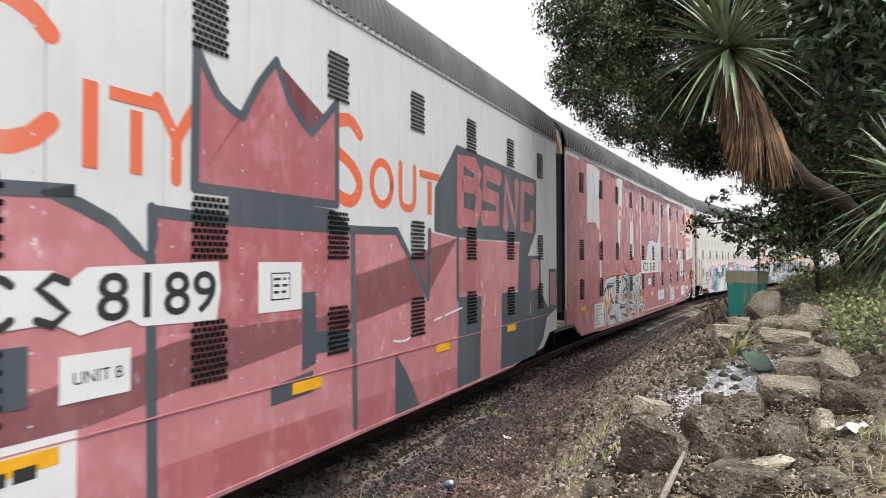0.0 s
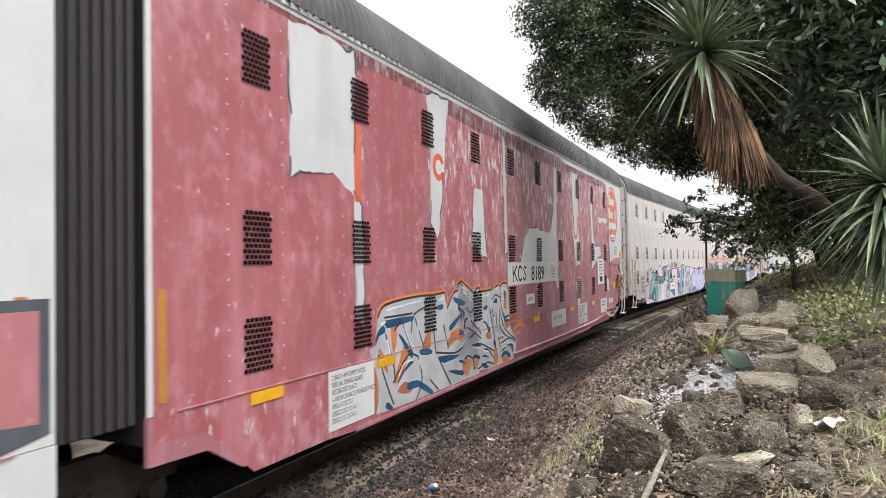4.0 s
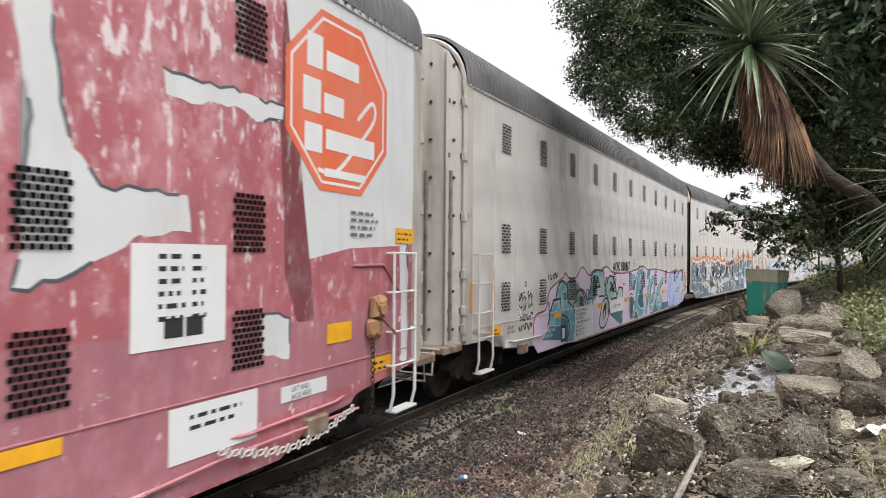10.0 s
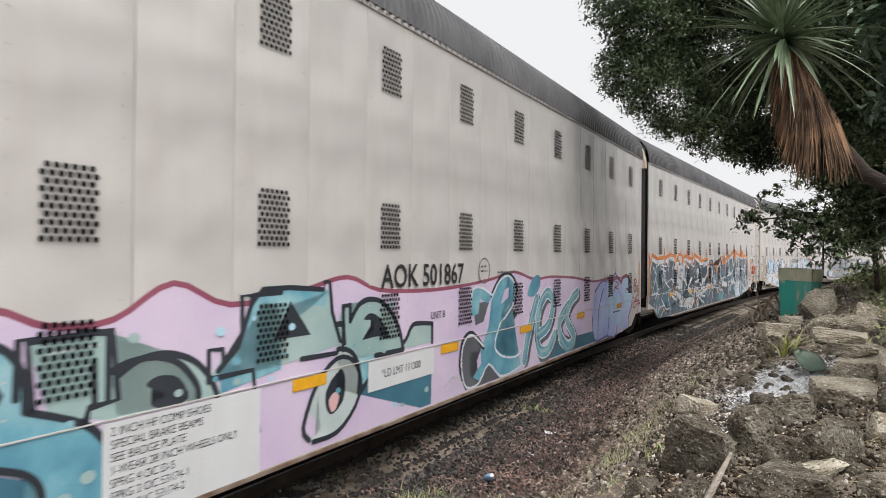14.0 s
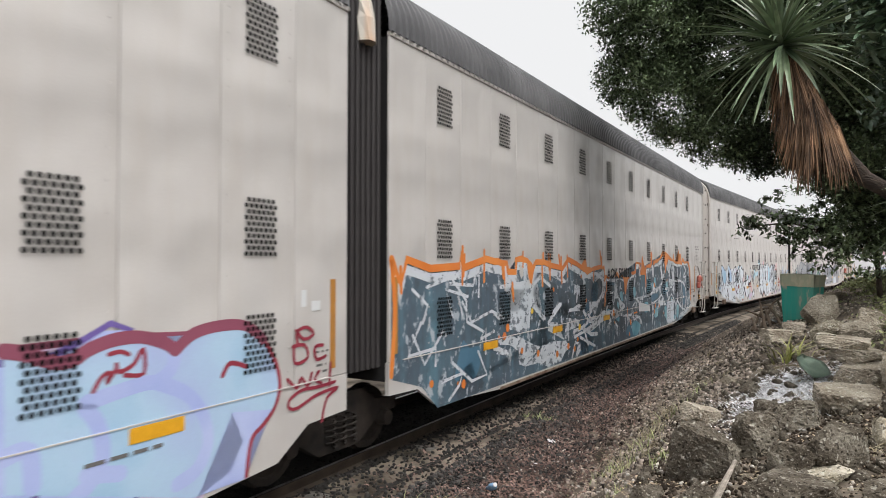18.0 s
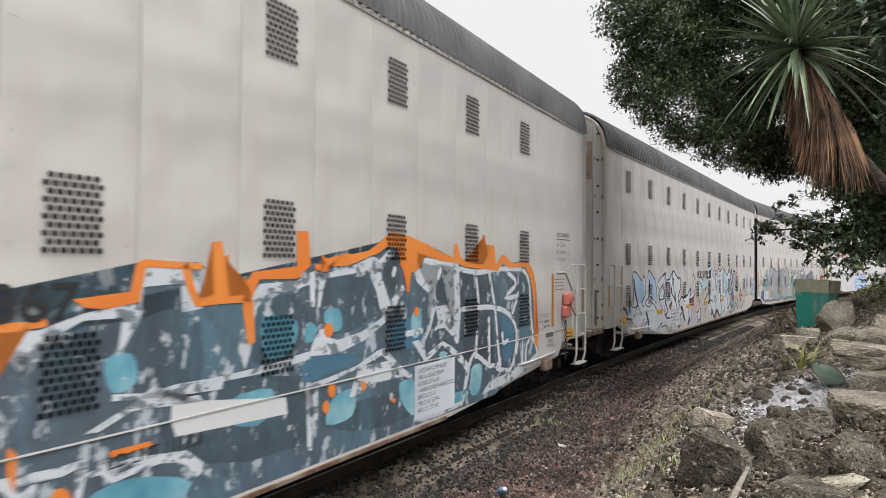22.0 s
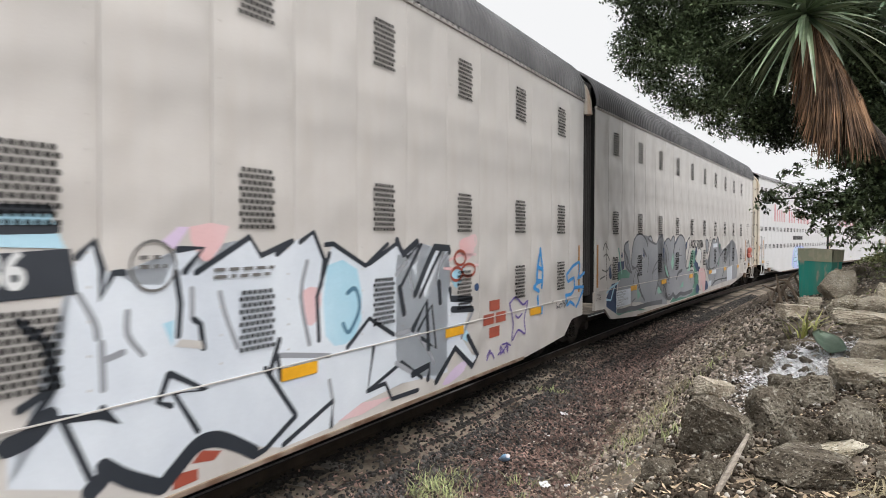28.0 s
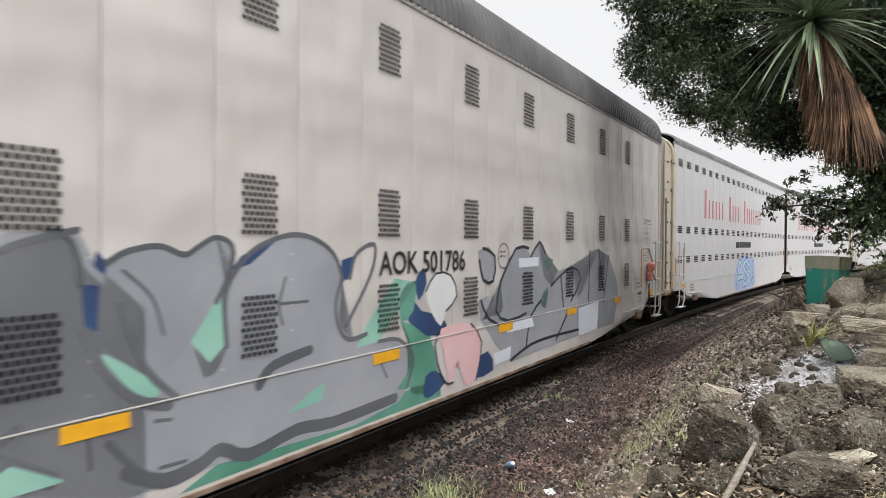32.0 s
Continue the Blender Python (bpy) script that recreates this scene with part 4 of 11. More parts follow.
def spread_ground():
    y = near_heavy(30000, 3.2, 34)
    x = track_x(y) + 1.75 + 1.5 * RNG.random(len(y)) ** 1.4
    scatter_stones("ballast", x, y, RNG.uniform(0.010, 0.030, len(y)) * RNG.choice([1, 1, 1, 1.5], len(y)), STONE, "grey-brown crushed stone ballast beside the rails", "ballast")
    # stones coloured with the shade that lies under and beside the train
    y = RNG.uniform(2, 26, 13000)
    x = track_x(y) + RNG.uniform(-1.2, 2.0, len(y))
    scatter_stones("track_ballast", x, y, RNG.uniform(0.02, 0.04, len(y)), SHADED_STONE, "ballast between the ties, darkened for the shade under the train", "ballast")
    y = near_heavy(16000, 3.0, 24)
    x = track_x(y) + RNG.uniform(2.4, 7.4, len(y))
    scatter_stones("loose_pebbles", x, y, RNG.uniform(0.006, 0.022, len(y)) * RNG.choice([1, 1, 1, 1.7], len(y)) * np.clip(y / 9, 0.55, 1.1), PEBBLE, "small pale pebbles strewn over the bank", "pebbles")
    y = near_heavy(1500, 4.0, 15)
    x = track_x(y) + RNG.uniform(2.2, 6.5, len(y))
    scatter_stones("pale_chips", x, y, RNG.uniform(0.012, 0.03, len(y)), PALE_CHIP, "scattered whitish stone chips and scraps", "chips")
    y = 6.0 + 8.0 * RNG.random(10000) ** 1.2
    x = track_x(y) + 3.1 + 2.2 * RNG.random(len(y)) + 0.25 * ramp_between(y, 9, 13)
    scatter_stones("bank_stones", x, y, RNG.uniform(0.009, 0.027, len(y)) * RNG.choice([0.8, 1, 1, 1.7], len(y)), BANK_STONE, "broken grey and buff stones covering the slope of the bank", "stones")
    # the ground behind and beside the camera
    y = RNG.uniform(-12, 3.4, 7000)
    x = track_x(y) + 1.5 + 1.9 * RNG.random(len(y)) ** 1.5
    scatter_stones("ballast", x, y, RNG.uniform(0.018, 0.045, len(y)), STONE, "grey-brown crushed stone ballast beside the rails", "ballast")
    y = RNG.uniform(-10, 4, 7000)
    x = track_x(y) + RNG.uniform(2.4, 10.0, len(y))
    scatter_stones("loose_pebbles", x, y, RNG.uniform(0.01, 0.03, len(y)), PEBBLE, "small pale pebbles strewn over the bank", "pebbles")
    y = RNG.uniform(-10, 4.5, 9000)
    x = track_x(y) + RNG.uniform(2.2, 9.5, len(y))
    tagged(flakes("dry_scraps", x, y, 0.02, 0.06, DRY_LEAF, 0.9), "dry tan leaf scraps and twigs on the bank", "leaf litter", kind="stuff")
    # fallen leaves
    y = near_heavy(52000, 4.2, 22)
    x = track_x(y) + 2.8 + RNG.normal(0, 0.55, len(y)) - 0.5 * ramp_between(y, 10, 16)
    tagged(flakes("leaf_litter", x, y, 0.012, 0.042, LITTER, 1.2), "dry red-brown fallen leaves on the strip below the bank", "leaf litter", kind="stuff")
    y = near_heavy(15000, 3.5, 20)
    x = track_x(y) + RNG.uniform(3.0, 7.8, len(y))
    tagged(flakes("dry_scraps", x, y, 0.008, 0.028, DRY_LEAF, 0.9), "dry tan leaf scraps and twigs on the bank", "leaf litter", kind="stuff")
    # ash heap
    y = 7.55 + RNG.normal(0, 0.55, 9000)
    x = 0.10 + RNG.normal(0, 0.24, 9000) + 0.28 * (y - 7.6)
    tagged(flakes("ash", x, y, 0.007, 0.032, ASH, 1.3), "white ash and burnt scraps from an old fire", "ash", kind="stuff")


# ballast colour with the train's shade in it
SHADED_STONE = material("shaded_ballast", ((0.3, (0.010, 0.009, 0.008)), (0.7, (0.034, 0.031, 0.028))), size=9, rough=0.8, grain=0.25, bump=0.4, island=0.7, spec=0.3)
PEBBLE = material("bank_pebble", ((0.3, (0.19, 0.16, 0.13)), (0.7, (0.43, 0.368, 0.315))), size=9, rough=0.95, grain=0.25, bump=0.3, island=0.8)
BANK_STONE = material("bank_stone", ((0.3, (0.05, 0.042, 0.034)), (0.7, (0.35, 0.297, 0.252))), size=12, rough=0.95, grain=0.3, bump=0.4, island=0.9, spec=0.1)
PALE_CHIP = material("pale_chip", ((0.3, (0.32, 0.29, 0.25)), (0.7, (0.55, 0.52, 0.48))), size=9, rough=0.9, grain=0.2, island=0.35)
DRY_LEAF = material("tan_dry_leaf", ((0.3, (0.20, 0.15, 0.10)), (0.7, (0.46, 0.36, 0.25))), size=2, rough=0.85, island=0.45)


def flakes(name, x, y, small, large, mat, tilt):
    """Many small bent scraps lying on the ground."""
    n = len(x)
    a, s = RNG.uniform(0, 6.28, n), RNG.uniform(small, large, n)
    base = np.array([(-1, 0, 0.1), (-0.2, -0.42, 0.0), (1, 0, 0.15), (-0.1, 0.42, 0.12)])
    v = base[None] * s[:, None, None]
    v = v + RNG.normal(0, 0.10, v.shape) * s[:, None, None]
    c, q = np.cos(a)[:, None], np.sin(a)[:, None]
    px, py = v[..., 0] * c - v[..., 1] * q, v[..., 0] * q + v[..., 1] * c
    pz = v[..., 2] + RNG.normal(0, tilt * 0.5, (n, 1)) * px + 0.008
    co = np.stack([px + x[:, None], py + y[:, None], pz + fine_land(x, y)[:, None] + s[:, None] * 0.15], -1)
    return bulk(name, co.reshape(-1, 3), np.arange(4 * n).reshape(n, 4), mat)


def blades(name, roots, mat, low, high, width, lean, count=26, parent=None, droop=0.5):
    """Tufts of narrow bent blades on given roots (x, y)."""
    vs, fs = [], []
    k = 0
    for x, y in roots:
        n = max(3, int(count * RNG.uniform(0.6, 1.3)))
        for _ in range(n):
            a, h, w = RNG.uniform(0, 6.28), RNG.uniform(low, high), width * RNG.uniform(0.7, 1.3)
            bx, by = x + RNG.normal(0, 0.05), y + RNG.normal(0, 0.05)
            z0 = float(land(bx, by)) - 0.02
            out = lean * RNG.uniform(0.3, 1.2) * h
            d, e = (math.cos(a), math.sin(a)), (-math.sin(a), math.cos(a))
            for t, ww in ((0, 1), (0.5, 0.8), (1, 0.08)):
                zz = z0 + h * (t - droop * lean * t * t * 0.6)
                cx, cy = bx + d[0] * out * t * t, by + d[1] * out * t * t
                vs += [(cx - e[0] * w * ww, cy - e[1] * w * ww, zz), (cx + e[0] * w * ww, cy + e[1] * w * ww, zz)]
            fs += [(k, k + 1, k + 3, k + 2), (k + 2, k + 3, k + 5, k + 4)]
            k += 6
    return bulk(name, vs, fs, mat, parent)


# soil colour that carries the shade of gaps under the rocks
CREVICE_SOIL = material("crevice_shade_soil", ((0.3, (0.02, 0.015, 0.011)), (0.7, (0.085, 0.066, 0.05))), size=9, rough=0.95, grain=0.3, bump=0.4, island=0.6, spec=0.1)


def spread_rubble():
    """Clods coloured like the shade in crevices, and small broken stone, between the rocks."""
    y = RNG.uniform(4.1, 7.2, 4200)
    x = RNG.uniform(-1.05, 0.75, len(y)) * (0.6 + y / 14)
    scatter_stones("soil_clods", x, y, RNG.uniform(0.006, 0.028, len(y)), CREVICE_SOIL, "crumbly soil between the rocks, darkened for shaded crevices", "soil")
    y = RNG.uniform(4.1, 11.5, 420)
    x = RNG.uniform(-1.0, 1.5, len(y))
    scatter_stones("rubble", x, y, RNG.uniform(0.03, 0.085, len(y)), ROCK, "small broken grey-brown stones among the rocks", "rubble")


def grow_grass():
    y = RNG.normal(7.3, 0.7, 24)
    x = -1.30 + RNG.normal(0, 0.25, 24)
    tagged(blades("dry_grass", list(zip(x, y)), STRAW, 0.06, 0.30, 0.003, 1.6, 18), "dry straw-coloured grass on the edge of the bank", "grass", kind="stuff")
    y = RNG.uniform(3.8, 13, 260)
    x = np.where(RNG.random(260) < 0.7, RNG.uniform(0.55, 1.7, 260) * y / 7, RNG.uniform(-1.3, 1.0, 260))
    tagged(blades("straw", list(zip(x, y)), STRAW, 0.03, 0.26, 0.004, 1.7, 14, droop=0.9), "bleached straw lying over earth and stones", "straw", kind="stuff")
    pts = []
    for cx, cy, n in ((-3.35, 6.2, 40), (-3.6, 10.8, 5), (-1.35, 7.0, 9), (-1.2, 8.2, 4), (1.15, 5.4, 10), (-2.5, 6.7, 6), (-0.9, 5.6, 6)):
        pts += [(cx + RNG.normal(0, 0.22), cy + RNG.normal(0, 0.3)) for _ in range(n)]
    tagged(blades("green_grass", pts, WEED, 0.05, 0.18, 0.005, 0.9, 20), "low green grass tufts between the stones", "grass", kind="stuff")
    # the green slope
    n = 850
    y = RNG.uniform(8.3, 24, n)
    x = 1.25 + (y - 8) * 0.03 + 3.4 * RNG.random(n) ** 1.2
    a = RNG.uniform(0, 6.28, n * 26)
    px = np.repeat(x, 26) + RNG.normal(0, 0.16, n * 26)
    py = np.repeat(y, 26) + RNG.normal(0, 0.16, n * 26)
    s = RNG.uniform(0.02, 0.05, n * 26)
    base = np.array([(-1, 0, 0), (0, -0.5, 0.1), (1, 0, 0), (0, 0.5, 0.1)])
    v = turned(np.repeat((base * 1.0)[None], n * 26, 0), n * 26) * s[:, None, None]
    z = land(px, py) + np.abs(RNG.normal(0.05, 0.06, n * 26)) * np.repeat(RNG.uniform(0.4, 1.6, n), 26)
    v = v + np.stack([px, py, z], -1)[:, None]
    tagged(bulk("low_plants", v.reshape(-1, 3), np.arange(4 * len(px)).reshape(-1, 4), WEED), "low green creeping plants covering the slope", "ground plants", kind="stuff")


spread_ground()
spread_rubble()
grow_grass()


# ---- rocks ----
def rock_mesh(seed, w, h, slab=False):
    bm = bmesh.new()
    bmesh.ops.create_icosphere(bm, subdivisions=5 if w > 0.3 else 4, radius=1.0)
    o = Vector((seed * 3.7, seed * 1.3, seed * 7.1))
    cuts = []
    r = random.Random(seed)
    for _ in range(11):
        d = Vector((r.gauss(0, 1), r.gauss(0, 1), r.gauss(0, 0.8))).normalized()
        cuts.append((d, r.uniform(0.56, 0.92)))
    for v in bm.verts:
        p = v.co.copy()
        p *= 0.93 / (abs(p.x) ** 4 + abs(p.y) ** 4 + abs(p.z) ** 4) ** 0.25
        for d, lim in cuts:
            over = p.dot(d) - lim
            if over > 0:
                p -= d * over * 0.93
        p *= 1 + 0.06 * noise.noise(p * 1.6 + o) + 0.05 * noise.noise(p * 3.9 + o) - 0.07 * abs(noise.noise(p * 6 + o)) - 0.06 * max(0.0, noise.noise(p * 13 + o)) + 0.05 * noise.noise(p * 24 + o)
        if slab:
            p.z = max(-0.75, min(0.75, p.z * 1.6)) + 0.05 * noise.noise(p * 5 + o)
        v.co = Vector((p.x * w * 0.49, p.y * w * 0.40, p.z * h * 0.62))
    return bm


def place_rocks(rows, seed0):
    for i, (x, y, w, h, mat) in enumerate(rows):
        slab = h < 0.5 * w
        bm = rock_mesh(seed0 + i, w, h, slab)
        bmesh.ops.rotate(bm, verts=bm.verts, cent=(0, 0, 0), matrix=Euler((RNG.normal(0, 0.12), RNG.normal(0, 0.12), RNG.uniform(-0.5, 0.5))).to_matrix())
        rock = mesh_object("rock", bm, mat)
        rock.location = (x, y + w * 0.3, float(land(x, y + w * 0.3)) + h * 0.24)
        label = "pale pitted limestone block on the earth bank" if mat is PALE_ROCK else ("buff stone on the earth bank" if mat is SLAB else "rough grey-brown rock with pale lichen on the bank")
        tagged(rock, "flat " + label if slab else label, "rock", group="rocks of the bank")


place_rocks(((-0.48, 4.92, 0.55, 0.48, ROCK), (-0.17, 5.45, 0.37, 0.40, ROCK), (0.06, 5.02, 0.31, 0.29, ROCK), (0.31, 5.10, 0.50, 0.37, ROCK), (0.22, 4.89, 0.60, 0.10, PALE_ROCK),
             (0.09, 4.42, 0.70, 0.22, ROCK), (-0.48, 4.40, 0.33, 0.20, ROCK), (-0.68, 6.60, 0.40, 0.22, SLAB), (0.10, 6.10, 0.56, 0.30, ROCK), (0.56, 6.55, 0.66, 0.25, SLAB),
             (0.73, 7.48, 0.60, 0.24, SLAB), (1.00, 7.27, 0.44, 0.33, SLAB), (0.68, 5.68, 0.20, 0.22, PALE_ROCK), (0.98, 6.05, 0.55, 0.26, ROCK)), 1)
place_rocks(((0.56, 10.01, 0.48, 0.42, PALE_ROCK), (0.93, 9.83, 0.52, 0.36, SLAB), (0.60, 12.20, 0.72, 0.52, SLAB), (0.02, 10.74, 0.74, 0.24, SLAB), (-0.30, 7.64, 0.24, 0.17, ROCK),
             (0.42, 5.55, 0.30, 0.18, ROCK), (-0.83, 4.61, 0.26, 0.16, ROCK), (1.25, 10.73, 0.70, 0.22, SLAB), (1.29, 8.85, 0.50, 0.16, SLAB), (0.55, 4.55, 0.34, 0.16, ROCK)), 21)
place_rocks(((0.45, 7.1, 0.32, 0.14, SLAB), (-0.55, 8.3, 0.22, 0.12, SLAB), (0.2, 11.6, 0.45, 0.22, SLAB), (1.3, 13.4, 0.42, 0.16, PALE_ROCK), (0.9, 14.5, 0.6, 0.24, SLAB),
             (0.18, 9.6, 0.30, 0.14, SLAB), (-0.12, 6.75, 0.26, 0.14, ROCK), (0.86, 8.3, 0.36, 0.16, SLAB)), 41)


def stacked_slab(x, y, z, w, h, seed, mat):
    bm = rock_mesh(seed, w, h, True)
    slab = mesh_object("rock", bm, mat)
    slab.location, slab.rotation_euler = (x, y, z), (0.03, 0.05, 0.15 * (seed - 62))
    tagged(slab, "flat grey stone slab stacked on another", "rock", group="rocks of the bank")


stacked_slab(0.68, 7.9, 1.56, 0.60, 0.15, 61, SLAB)
stacked_slab(0.62, 7.95, 1.68, 0.64, 0.11, 62, SLAB)
stacked_slab(0.42, 8.0, 1.70, 0.26, 0.12, 63, PALE_ROCK)


# ---- the green bin, stick, bottle and other litter ----
BIN_GREEN = paint("worn_green_paint", (0.02, 0.31, 0.25), dirt=(0.28, 0.26, 0.18), amount=0.5, chip=(0.35, 0.33, 0.26), chips=0.1)
BIN_RIM = paint("faded_rim", (0.36, 0.39, 0.28), dirt=(0.40, 0.36, 0.24), amount=0.9, chip=(0.42, 0.40, 0.29), chips=0.5, flake=(9.0, 9.0, 6.0))


def build_bin():
    x, y = 0.345, 13.0
    z = float(land(x, y)) - 0.05
    bin_ = tagged(new("bin"), "open green metal bin, paint worn pale at the rim", "bin")
    bin_.matrix_world = pose(x, y, z, 0, 2, -22) @ Matrix.Diagonal((0.79, 0.79, 1.15, 1))
    bm = bmesh.new()
    lo, hi = [(-0.29, -0.25), (0.29, -0.25), (0.29, 0.25), (-0.29, 0.25)], [(-0.34, -0.29), (0.34, -0.29), (0.34, 0.29), (-0.34, 0.29)]
    a = [bm.verts.new((*p, 0)) for p in lo]
    b = [bm.verts.new((*p, 0.56)) for p in hi]
    c = [bm.verts.new((0.94 * p[0], 0.94 * p[1], 0.56)) for p in hi]
    d = [bm.verts.new((0.92 * p[0], 0.92 * p[1], 0.04)) for p in lo]
    bm.faces.new(a[::-1]), bm.faces.new(d)
    for u, v in ((a, b), (b, c), (c, d)):
        for i in range(4):
            bm.faces.new((u[i], u[(i + 1) % 4], v[(i + 1) % 4], v[i]))
    bmesh.ops.recalc_face_normals(bm, faces=bm.faces)
    part("body", bm, BIN_GREEN, bin_)
    bm = bmesh.new()
    for (p, q), (r, s) in zip(hi, hi[1:] + hi[:1]):
        wx, wy = (r - p), (s - q)
        n = Vector((wy, -wx)).normalized()
        v = [bm.verts.new((p + n[0] * 0.012, q + n[1] * 0.012, 0.56)), bm.verts.new((r + n[0] * 0.012, s + n[1] * 0.012, 0.56)),
             bm.verts.new((r + n[0] * 0.03, s + n[1] * 0.03, 0.74)), bm.verts.new((p + n[0] * 0.03, q + n[1] * 0.03, 0.74)),
             bm.verts.new((r * 0.96, s * 0.96, 0.74)), bm.verts.new((p * 0.96, q * 0.96, 0.74)), bm.verts.new((r * 0.94, s * 0.94, 0.54)), bm.verts.new((p * 0.94, q * 0.94, 0.54))]
        bm.faces.new((v[0], v[1], v[2], v[3])), bm.faces.new((v[3], v[2], v[4], v[5])), bm.faces.new((v[5], v[4], v[6], v[7]))
    part("rim", bm, BIN_RIM, bin_, "pale worn rim band")


build_bin()
WOOD = material("bleached_wood", ((0.3, (0.15, 0.125, 0.10)), (0.7, (0.36, 0.32, 0.27))), size=6, rough=0.9, grain=0.3, bump=0.5, stretch=(1, 1, 8))
OLD_WOOD = material("old_brown_wood", ((0.3, (0.09, 0.065, 0.045)), (0.7, (0.20, 0.15, 0.11))), size=6, rough=0.9, grain=0.3, bump=0.5)


def build_stick(pts, r, label, mat, name="stick"):
    bm = tube(bmesh.new(), [(x, y, float(land(x, y)) + z) for x, y, z in pts], r, 7)
    tagged(mesh_object(name, bm, mat), label, "stick")


build_stick(((-0.42, 4.25, 0.02), (-0.37, 4.42, 0.09), (-0.325, 4.58, 0.15), (-0.27, 4.8, 0.22)), (0.017, 0.022, 0.02, 0.012), "bleached broken branch leaning on the rocks", WOOD)
for i in range(9):
    x0, y0, a = -0.40 + 0.045 * i, 12.9 + 0.12 * (i % 3), RNG.uniform(0, 3.1)
    dx, dy = 0.24 * math.cos(a), 0.24 * math.sin(a)
    build_stick(((x0 - dx, y0 - dy, 0.03), (x0, y0, 0.14 + 0.04 * i), (x0 + dx, y0 + dy, 0.22 + 0.10 * (i % 4))), (0.026, 0.022, 0.012), "old broken board and branch piled beside the bin", OLD_WOOD, "branch")
for i, (x, y, l) in enumerate(((0.95, 5.2, 0.5), (1.15, 6.3, 0.6), (0.75, 8.9, 0.5), (0.3, 5.35, 0.6), (1.5, 7.2, 0.5), (-0.2, 8.7, 0.6), (1.25, 5.9, 0.4))):
    a = 0.5 + 1.1 * i
    build_stick(((x, y, 0.03), (x + 0.5 * l * math.cos(a), y + 0.5 * l * math.sin(a), 0.07), (x + l * math.cos(a), y + l * math.sin(a), 0.03)), (0.008, 0.007, 0.004), "dry yellow stalk lying on the bank", STRAW, "stalk")

PLASTIC = plain("pale_blue_plastic", (0.30, 0.52, 0.78), rough=0.25)
SCRAP = plain("white_scrap", (0.72, 0.72, 0.74), rough=0.7)


def build_bottle():
    bottle = tagged(new("crushed_bottle"), "crushed pale blue plastic bottle lying on the gravel", "bottle")
    x, y = -3.14, 7.4
    bottle.matrix_world = pose(x, y, float(land(x, y)) + 0.06, 62, 10, 30) @ Matrix.Diagonal((1.5, 1.5, 1.5, 1))
    bm = bmesh.new()
    prof = ((0.0, -0.10), (0.032, -0.10), (0.036, -0.09), (0.034, -0.03), (0.037, 0.0), (0.033, 0.03), (0.036, 0.05), (0.018, 0.085), (0.013, 0.09), (0.013, 0.11), (0.0, 0.11))
    rings = [[bm.verts.new((r * math.cos(a) * (1 + 0.2 * math.sin(3 * z * 30 + a)), 0.75 * r * math.sin(a), z)) for a in (2 * math.pi * i / 14 for i in range(14))] for r, z in prof]
    for a, b in zip(rings, rings[1:]):
        for i in range(14):
            bm.faces.new((a[i], a[(i + 1) % 14], b[(i + 1) % 14], b[i]))
    bmesh.ops.remove_doubles(bm, verts=bm.verts, dist=0.0005)
    for f in bm.faces:
        f.smooth = True
    part("body", bm, PLASTIC, bottle)
    part("cap", tube(bmesh.new(), [(0, 0, 0.105), (0, 0, 0.125)], 0.016, 12), SCRAP, bottle)


def build_scrap(x, y, w, seed):
    bm = bmesh.new()
    bmesh.ops.create_grid(bm, x_segments=6, y_segments=6, size=w)
    for v in bm.verts:
        v.co.z += 0.5 * w * noise.noise(v.co * 1.6 / w + Vector((seed, 0, 0)))
    ob = mesh_object("paper_scrap", bm, SCRAP)
    ob.location, ob.rotation_euler = (x, y, float(land(x, y)) + 0.3 * w + 0.01), (0.2, 0.1, seed)
    tagged(ob, "crumpled whitish scrap of paper on the ground", "scrap")


build_bottle()
for i, (x, y, w) in enumerate(((-3.13, 9.7, 0.05), (-2.2, 7.0, 0.05), (-3.0, 8.6, 0.03), (0.85, 5.7, 0.09), (1.05, 6.6, 0.07), (0.1, 8.2, 0.06), (-2.46, 6.92, 0.06), (0.0, 13.1, 0.12))):
    build_scrap(x, y, w, i + 1.0)
CACTUS = material("prickly_pear", ((0.3, (0.27, 0.38, 0.29)), (0.7, (0.45, 0.55, 0.45))), size=5, rough=0.6, grain=0.15, bump=0.2)


STRAP_LEAF = material("yellow_green_leaf", ((0.3, (0.26, 0.29, 0.07)), (0.7, (0.46, 0.46, 0.16))), size=4, rough=0.5, island=0.3)


def build_leaf():
    """One broad wilted leaf that leans on the ash heap."""
    bm = bmesh.new()
    rows = []
    for i in range(13):
        t = i / 12
        half = 0.17 * math.sin(math.pi * min(1.0, 0.12 + 0.88 * t) ** 0.8) ** 0.75 * (1 if t < 0.97 else 0.3) + 0.004
        row = []
        for j in range(-4, 5):
            k = j / 4
            row.append(bm.verts.new((k * half, 0.36 * t + 0.02 * abs(k), 0.05 * abs(k) ** 1.5 - 0.06 * t * t + 0.012 * math.sin(9 * t + 2 * k))))
        rows.append(row)
    for p, q in zip(rows, rows[1:]):
        for j in range(8):
            bm.faces.new((p[j], p[j + 1], q[j + 1], q[j]))
    bmesh.ops.solidify(bm, geom=list(bm.faces), thickness=0.004)
    for f in bm.faces:
        f.smooth = True
    leaf = mesh_object("large_leaf", bm, CACTUS)
    leaf.matrix_world = pose(0.34, 7.9, float(land(0.34, 7.9)) + 0.03, 34, 12, 24) @ Matrix.Diagonal((1.0, 1.05, 1.0, 1))
    tagged(leaf, "single broad green leaf with pale veins on white ash", "leaf")


build_leaf()
